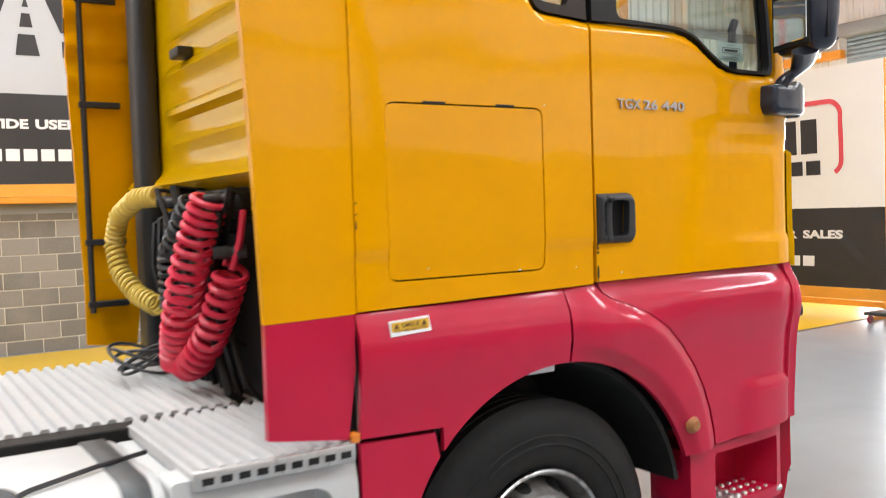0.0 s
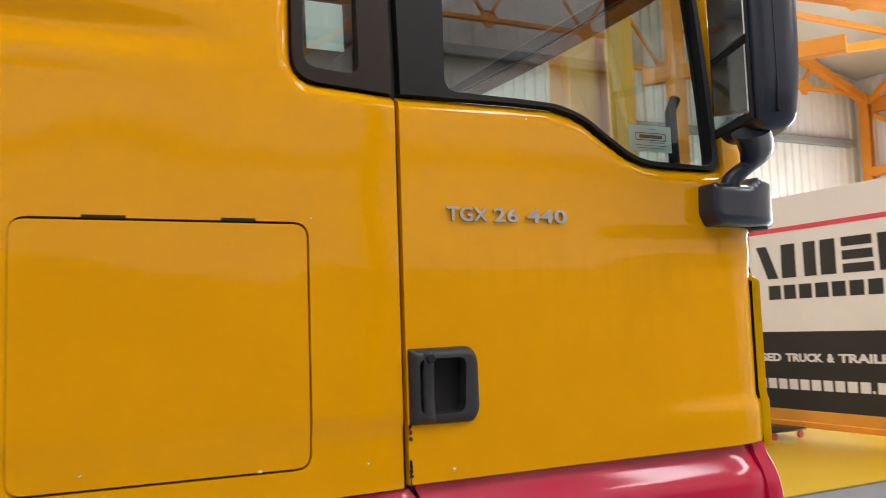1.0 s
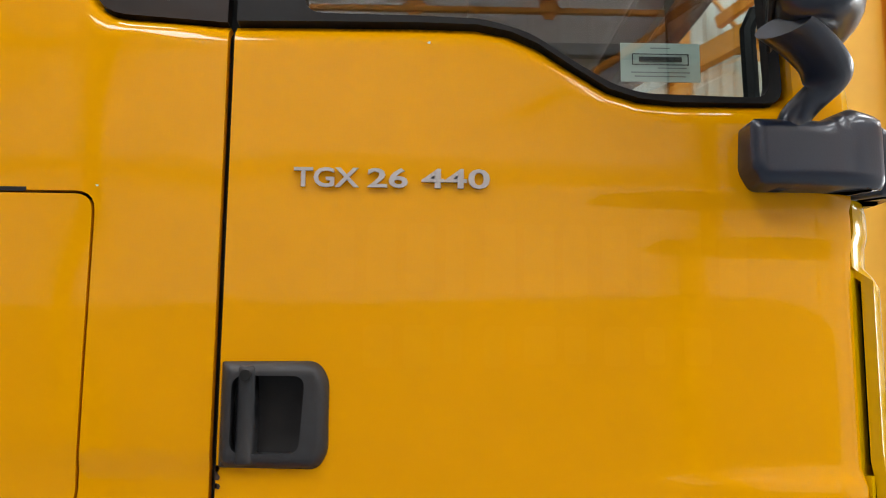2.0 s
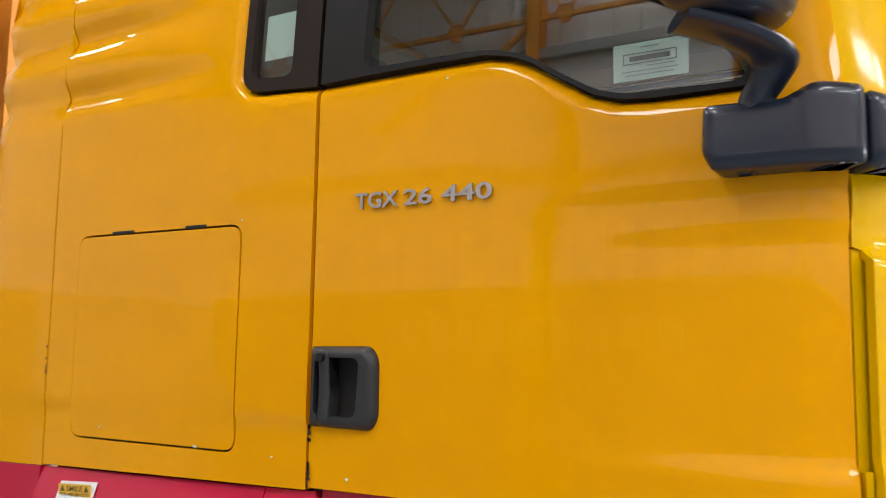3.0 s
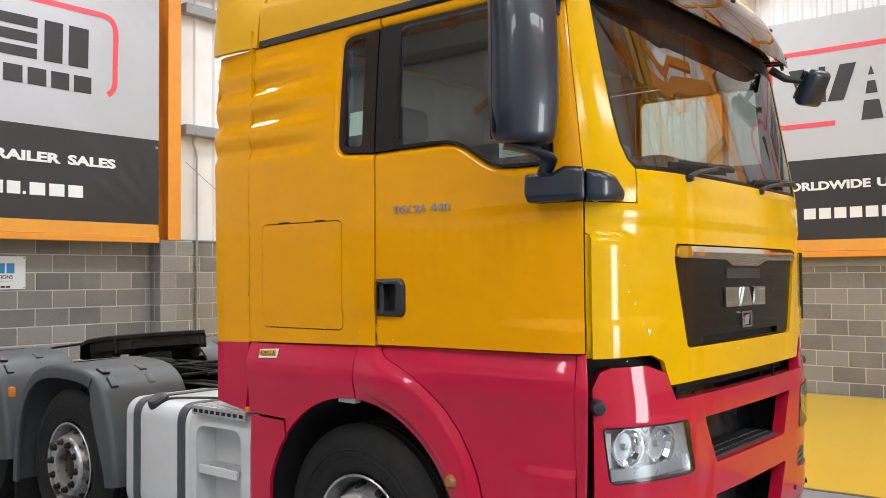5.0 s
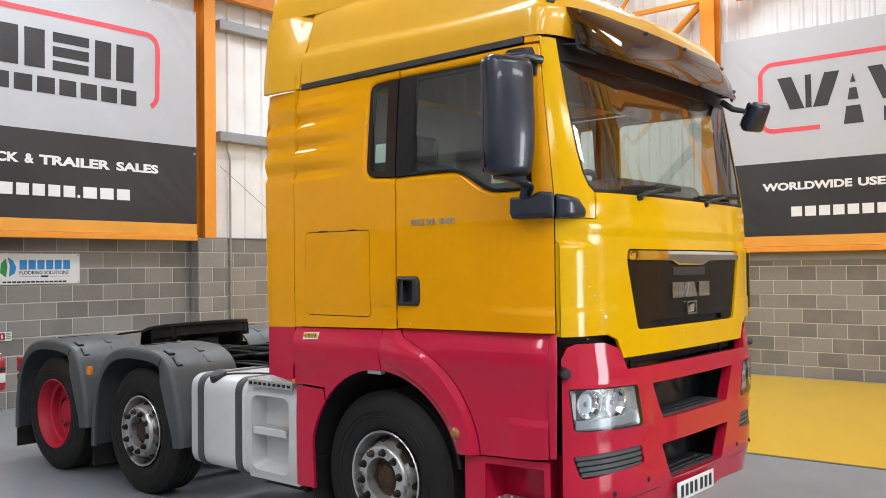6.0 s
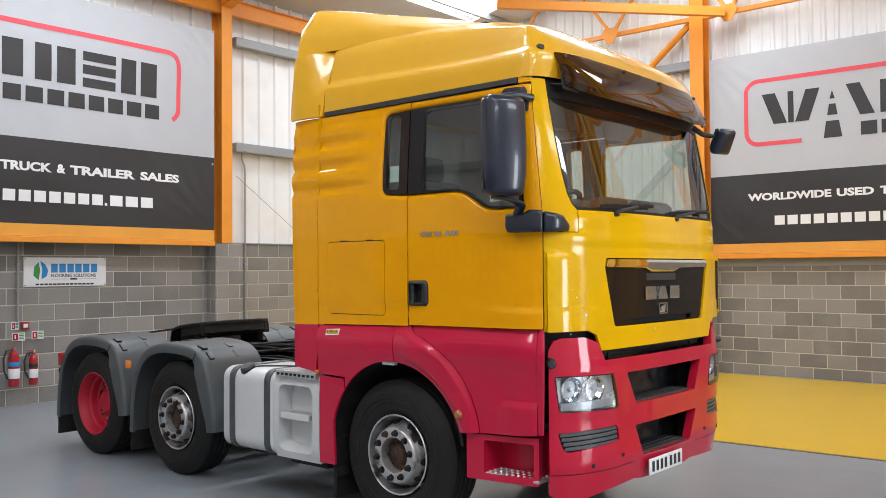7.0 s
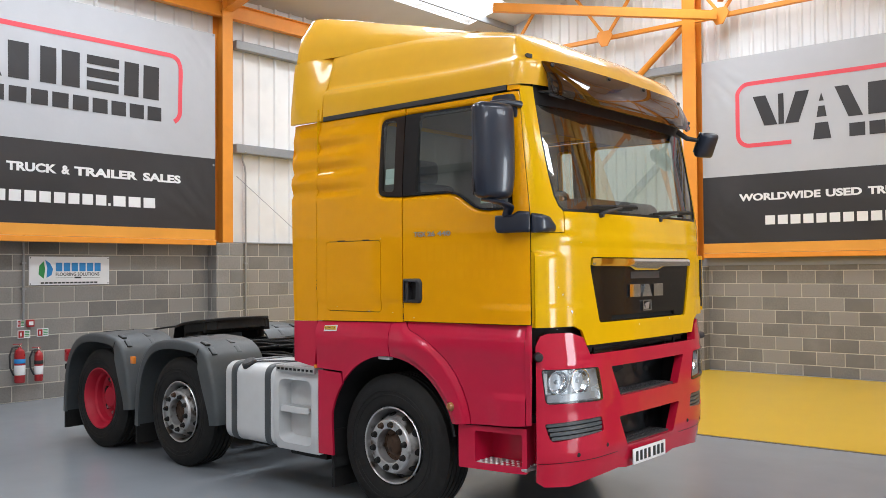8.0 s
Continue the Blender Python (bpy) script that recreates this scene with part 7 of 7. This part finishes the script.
# ---- mudguards over the rear axles ----
def guard(ax, y0, y1):
    """A three-piece plastic mudguard: a rolled arch with an outer lip, clip pads and a flap."""
    out = [(ax + dx, z) for dx, z in ((-0.70, 0.30), (-0.685, 0.55), (-0.63, 0.80), (-0.52, 0.98), (-0.36, 1.085), (-0.15, 1.125), (0.10, 1.125), (0.30, 1.10), (0.43, 1.03), (0.50, 0.92), (0.555, 0.75), (0.60, 0.55), (0.615, 0.43))]
    P = [Vector(p) for p in out]
    dense_p = []
    for i in range(len(P) - 1):
        a, b, c, d = P[max(i - 1, 0)], P[i], P[i + 1], P[min(i + 2, len(P) - 1)]
        for k in range(4):
            t = k / 4
            dense_p.append(0.5 * ((2 * b) + (c - a) * t + (2 * a - 5 * b + 4 * c - d) * t * t + (3 * b - a - 3 * c + d) * t ** 3))
    dense_p.append(P[-1])
    s = -1 if y0 < 0 else 1
    yo, yi = (min(y0, y1), max(y0, y1)) if s < 0 else (max(y0, y1), min(y0, y1))
    cross = [(yo, -0.085), (yo, -0.03), (yo - s * 0.012, -0.008), (yo - s * 0.04, 0.0), (yo - s * 0.30, 0.012), (yi, 0.012), (yi, -0.01), (yo - s * 0.04, -0.02), (yo - s * 0.02, -0.085)]
    bm = bmesh.new()
    rows = []
    n = len(dense_p)
    for i, p in enumerate(dense_p):
        d = (dense_p[min(i + 1, n - 1)] - dense_p[max(i - 1, 0)]).normalized()
        nn = Vector((-d.y, d.x))
        lip = 1 + 0.9 * step(0.34, 0.50, p.x - ax) * (1 - 0.75 * step(0.0, 0.45, 0.86 - p.y))
        rows.append([bm.verts.new((p.x + nn.x * h * (lip if h < -0.05 else 1), y, p.y + nn.y * h * (lip if h < -0.05 else 1))) for y, h in cross])
    for a, b in zip(rows, rows[1:]):
        for j in range(len(cross)):
            bm.faces.new((a[j], a[(j + 1) % len(cross)], b[(j + 1) % len(cross)], b[j]))
    bm.faces.new(rows[0])
    bm.faces.new(rows[-1][::-1])
    bmesh.ops.recalc_face_normals(bm, faces=bm.faces[:])
    ob = part("mudguard", bm, GUARD, truck, "grey plastic mudguard with moulded clips", 50)
    part("joint_line", beam_bm((ax - 0.05, yo - s * 0.10, 1.138), (ax - 0.02, yo - s * 0.42, 1.143), 0.005, 0.005), SEAL, ob)
    part("joint_line", beam_bm((ax + 0.36, yo - s * 0.01, 1.066), (ax + 0.36, yi, 1.086), 0.006, 0.006), SEAL, ob)
    part("joint_line", beam_bm((ax + 0.36, yo - s * -0.001, 1.068), (ax + 0.30, yo - s * -0.001, 0.965), 0.005, 0.005), SEAL, ob)
    for dx, z, tilt in ((0.315, 1.103, 16), (0.425, 1.040, 42)):
        for dy in (0.10, 0.36):
            cm = Matrix.Translation((ax + dx, yo - s * dy, z)) @ pose(0, 0, 0, 0, tilt, 0)
            part("clip", join(None, box_bm(-0.04, 0.04, -0.022, 0.022, 0.0, 0.010, 0.003, 2), cm), GUARD, ob)
            part("clip_slot", join(None, box_bm(-0.043, 0.043, -0.026, 0.026, -0.008, 0.005, 0.003, 1), cm), SEAL, ob)
    part("guard_flap", box_bm(ax - 0.71, ax - 0.685, min(yo - s * 0.03, yi), max(yo - s * 0.03, yi), 0.12, 0.42, 0.005, 1), RUBBER, ob, "black rubber flap")


for ax in (AX2, AX3):
    guard(ax, -1.20, -0.62)
    guard(ax, 1.14, 0.56)
part("side_marker", box_bm(-3.235, -3.175, -1.212, -1.18, 0.87, 0.94, 0.008), AMBER, truck, "orange side marker lamp")
part("tail_lamp", box_bm(-4.64, -4.58, -1.15, -0.7, 0.80, 0.93, 0.01), EXT_RED, truck, "red tail lamp")
part("rear_flap_bar", box_bm(-4.63, -4.58, -1.15, 1.1, 0.72, 0.78, 0.01), CHASSIS, truck)


# ---- wheels ----
def wheel_parts(holder, dish, rim_mat, twin, R):
    """Tyre, rim, hub and nuts; the outer face looks towards -y, its plane at y = 0."""
    w, c = 0.30, R - 0.51
    prof = ([(0.290, 0.04), (0.294, 0.02), (0.300, 0.006)] if dish else [(0.266, 0.04), (0.272, 0.02), (0.288, 0.006)]) + [ (0.32, -0.002), (0.40, -0.012), (0.455 + c, -0.004), (0.488 + c, 0.016), (0.503 + c, 0.032)]
    ys = [0.032 + (w - 0.064) * i / 5 for i in range(6)]
    for i in range(5):
        a, b = ys[i], ys[i + 1]
        prof += [(R, a + 0.004), (R, b - 0.010), (R - 0.013, b - 0.008), (R - 0.013, b - 0.001)]
    prof += [(0.503 + c, w - 0.032), (0.488 + c, w - 0.016), (0.40, w + 0.012), (0.33, w), (0.272, w - 0.03)]
    part("tyre", lathe(prof, 72), RUBBER, holder, "worn black truck tyre", 30)
    for k in range(2):
        part("bead_ring", lathe([(0.352 + 0.03 * k, -0.006 - 0.004 * k), (0.355 + 0.03 * k, -0.010 - 0.004 * k), (0.360 + 0.03 * k, -0.006 - 0.004 * k)], 72), RUBBER, holder)
    if dish:
        rp = [(0.298, 0.006), (0.302, 0.0), (0.296, -0.004), (0.288, 0.002), (0.280, 0.03), (0.268, 0.05), (0.262, 0.09), (0.245, 0.105), (0.238, 0.16), (0.215, 0.175), (0.18, 0.185), (0.16, 0.18), (0.15, 0.17), (0.13, 0.16), (0.0, 0.16)]
        rim = part("rim", lathe(rp, 56), rim_mat, holder, "red painted deep-dish rim")
        part("hub", lathe([(0.12, 0.17), (0.115, 0.13), (0.095, 0.11), (0, 0.105)], 32), rim_mat, holder)
        for i in range(8):
            a = 2 * math.pi * i / 8
            part("hand_hole", lathe([(0, 0.0), (0.03, 0.0), (0.034, 0.006)], 14, m=Matrix.Translation((0.208 * math.cos(a), 0.172, 0.208 * math.sin(a)))), DARK, holder)
        for i in range(10):
            a = 2 * math.pi * (i + 0.5) / 10
            part("nut", lathe([(0, -0.03), (0.014, -0.03), (0.017, -0.02), (0.017, 0.0)], 6, m=Matrix.Translation((0.165 * math.cos(a), 0.18, 0.165 * math.sin(a)))), STEEL, holder)
    else:
        part("rim", lathe([(0.292, 0.006), (0.297, 0.0), (0.292, -0.005), (0.283, 0.0), (0.276, 0.028), (0.264, 0.05), (0.258, 0.09), (0.252, 0.13)], 64), RIM_METAL, holder, "worn metal rim edge")
        part("wheel_disc", lathe([(0.254, 0.12), (0.248, 0.10), (0.234, 0.05), (0.216, 0.008), (0.207, -0.010)], 64), STEEL, holder, "dirty metal wheel disc with hand holes")
        part("nut_ring", lathe([(0.208, -0.008), (0.204, -0.022), (0.197, -0.030), (0.189, -0.032), (0.140, -0.032), (0.131, -0.028), (0.127, -0.010), (0.124, 0.05)], 64), RIM_METAL, holder, "bright metal ring that carries the nuts")
        part("hub", lathe([(0.126, 0.05), (0.120, 0.036), (0.085, 0.034), (0.072, 0.018), (0.055, 0.006), (0.0, 0.002)], 32), RUST, holder, "rusty hub cap")
        for i in range(8):
            a = 2 * math.pi * i / 8 + 0.2
            part("hub_bolt", lathe([(0, -0.012), (0.007, -0.012), (0.008, 0)], 6, m=Matrix.Translation((0.103 * math.cos(a), 0.035, 0.103 * math.sin(a)))), RUST, holder)
        for i in range(10):
            a = 2 * math.pi * i / 10
            oval = lathe([(0, -0.006), (0.030, -0.006), (0.034, 0.0), (0.034, 0.01)], 18)
            for v in oval.verts:
                v.co.z *= 0.82
            m = pose(0, 0, 0, 0, -math.degrees(a), 0) @ Matrix.Translation((0.231, 0.046, 0)) @ pose(0, 0, 0, 0, 0, 62)
            part("hand_hole", join(None, oval, m), DARK, holder)
        for i in range(10):
            a = 2 * math.pi * (i + 0.5) / 10
            m = Matrix.Translation((0.166 * math.cos(a), -0.032, 0.166 * math.sin(a)))
            part("nut", lathe([(0, -0.032), (0.012, -0.032), (0.018, -0.026), (0.021, -0.004), (0.026, -0.002), (0.026, 0.0)], 12, m=m), CHASSIS if i != 3 else RUST, holder)
        for ob in holder.children:
            if ob.name.split(".")[0] not in ("tyre", "bead_ring"):
                ob.matrix_basis = Matrix.Diagonal((0.915, 1, 0.915, 1))
    if twin:
        part("inner_tyre", lathe([(p[0], p[1] + 0.34) for p in prof], 48), RUBBER, holder)


def wheel(name, ax, y, dish, rim_mat, twin, label, spin=0.0, far=False, R=0.485):
    e = new(name)
    e.parent = truck
    e.matrix_basis = Matrix.Translation((ax, y, R)) @ pose(0, 0, 0, 0, 0, 180 if far else 0) @ pose(0, 0, 0, 0, spin, 0)
    e["label"] = label
    wheel_parts(e, dish, rim_mat, twin, R)


wheel("front_wheel", AX1, -1.135, False, RIM_METAL, False, "steer wheel with a bare metal rim", 8, R=0.50)
wheel("lift_wheel", AX2, -1.155, False, RIM_METAL, False, "lift-axle wheel with a bare metal rim", 25)
wheel("drive_wheel", AX3, -1.165, True, WHEEL_RED, True, "drive wheel with a red dished rim", 10)
wheel("front_wheel", AX1, 1.075, False, RIM_METAL, False, "steer wheel with a bare metal rim", 8, True, 0.50)
wheel("lift_wheel", AX2, 1.095, False, RIM_METAL, False, "lift-axle wheel with a bare metal rim", 25, True)
wheel("drive_wheel", AX3, 1.105, True, WHEEL_RED, True, "drive wheel with a red dished rim", 10, True)

# ---- concrete blocks, each its own piece ----
def block_mesh(w, h, d=0.006, r=0.005):
    """A block face with chamfered arrises, in the xz plane, proud of the joint towards -y."""
    bm = bmesh.new()
    lo = [bm.verts.new((x, 0, z)) for x, z in ((0, 0), (w, 0), (w, h), (0, h))]
    md = [bm.verts.new((x, -d + r * 0.6, z)) for x, z in ((0, 0), (w, 0), (w, h), (0, h))]
    hi = [bm.verts.new((x, -d, z)) for x, z in ((r, r), (w - r, r), (w - r, h - r), (r, h - r))]
    for i in range(4):
        j = (i + 1) % 4
        bm.faces.new((lo[i], lo[j], md[j], md[i]))
        bm.faces.new((md[i], md[j], hi[j], hi[i]))
    bm.faces.new(hi)
    me = bpy.data.meshes.new("block")
    bm.to_mesh(me)
    bm.free()
    me.materials.append(BLOCK)
    return me


MESHES = {}
JOINT = 0.014


def lay(wall, m, s0, s1, top, near0, near1, jw, jh, joint0, z0=0.0):
    """Blocks in running bond along m's x axis: jw by jh from centre to centre of the joints, odd courses with a joint at joint0,
    the lowest course cut to end at z0 + jh; pieces between near0 and near1 are objects, the rest one mesh."""
    rest = bmesh.new()
    for j in range(int((top - z0) / jh) + 1):
        za, zb = max(0.0, z0 + j * jh), min(z0 + (j + 1) * jh - JOINT, top - 0.004)
        h = zb - za
        if h < 0.03:
            continue
        x = joint0 + (0.0 if j % 2 else jw / 2) + JOINT / 2
        x -= math.ceil((x - s0) / jw) * jw
        while x < s1:
            a, b = max(x, s0), min(x + jw - JOINT, s1)
            x += jw
            if b - a < 0.02:
                continue
            key = (round(b - a, 3), round(h, 3))
            if key not in MESHES:
                MESHES[key] = block_mesh(*key)
            if near0 < (a + b) / 2 < near1:
                ob = new("block", MESHES[key])
                ob.parent = wall
                ob.matrix_basis = m @ Matrix.Translation((a, 0, za + JOINT / 2))
            else:
                one = bmesh.new()
                one.from_mesh(MESHES[key])
                one.transform(m @ Matrix.Translation((a, 0, za + JOINT / 2)))
                tmp = bpy.data.meshes.new("tmp")
                one.to_mesh(tmp)
                one.free()
                rest.from_mesh(tmp)
                bpy.data.meshes.remove(tmp)
    if len(rest.verts):
        tagged(part("block_rest", rest, BLOCK, wall, "concrete blocks laid in courses", 0), kind="stuff")
    else:
        rest.free()


NB, WB = (0.427, 0.2155), (0.431, 0.2205)
lay(wall_n, Matrix.Translation((0, YN + 0.008, 0)), XW, XE, BLOCK_N, -2.6, 4.2, *NB, -1.872, -0.0355)
lay(wall_w, Matrix.Translation((XW - 0.008, 0, 0)) @ pose(0, 0, 0, 0, 0, 90), -6.0, YN, BLOCK_W, -2.2, 5.4, *WB, -0.151)
lay(pier_w, Matrix.Translation((XW + 0.232, 0, 0)) @ pose(0, 0, 0, 0, 0, 90), 2.712, 3.228, BLOCK_W - 0.02, 2, 4, *WB, 2.96)
lay(pier_w, Matrix.Translation((0, 2.72, 0)), XW, XW + 0.23, BLOCK_W - 0.02, -9, 0, *WB, XW + 0.09)
lay(pier_n, Matrix.Translation((0, YN - 0.232, 0)), -2.35, -1.93, BLOCK_N - 0.02, -3, 0, *NB, -2.14, -0.0355)
lay(pier_n, Matrix.Translation((-1.93, 0, 0)) @ pose(0, 0, 0, 0, 0, 90), YN - 0.23, YN, BLOCK_N - 0.02, 0, 12, *NB, YN - 0.1, -0.0355)
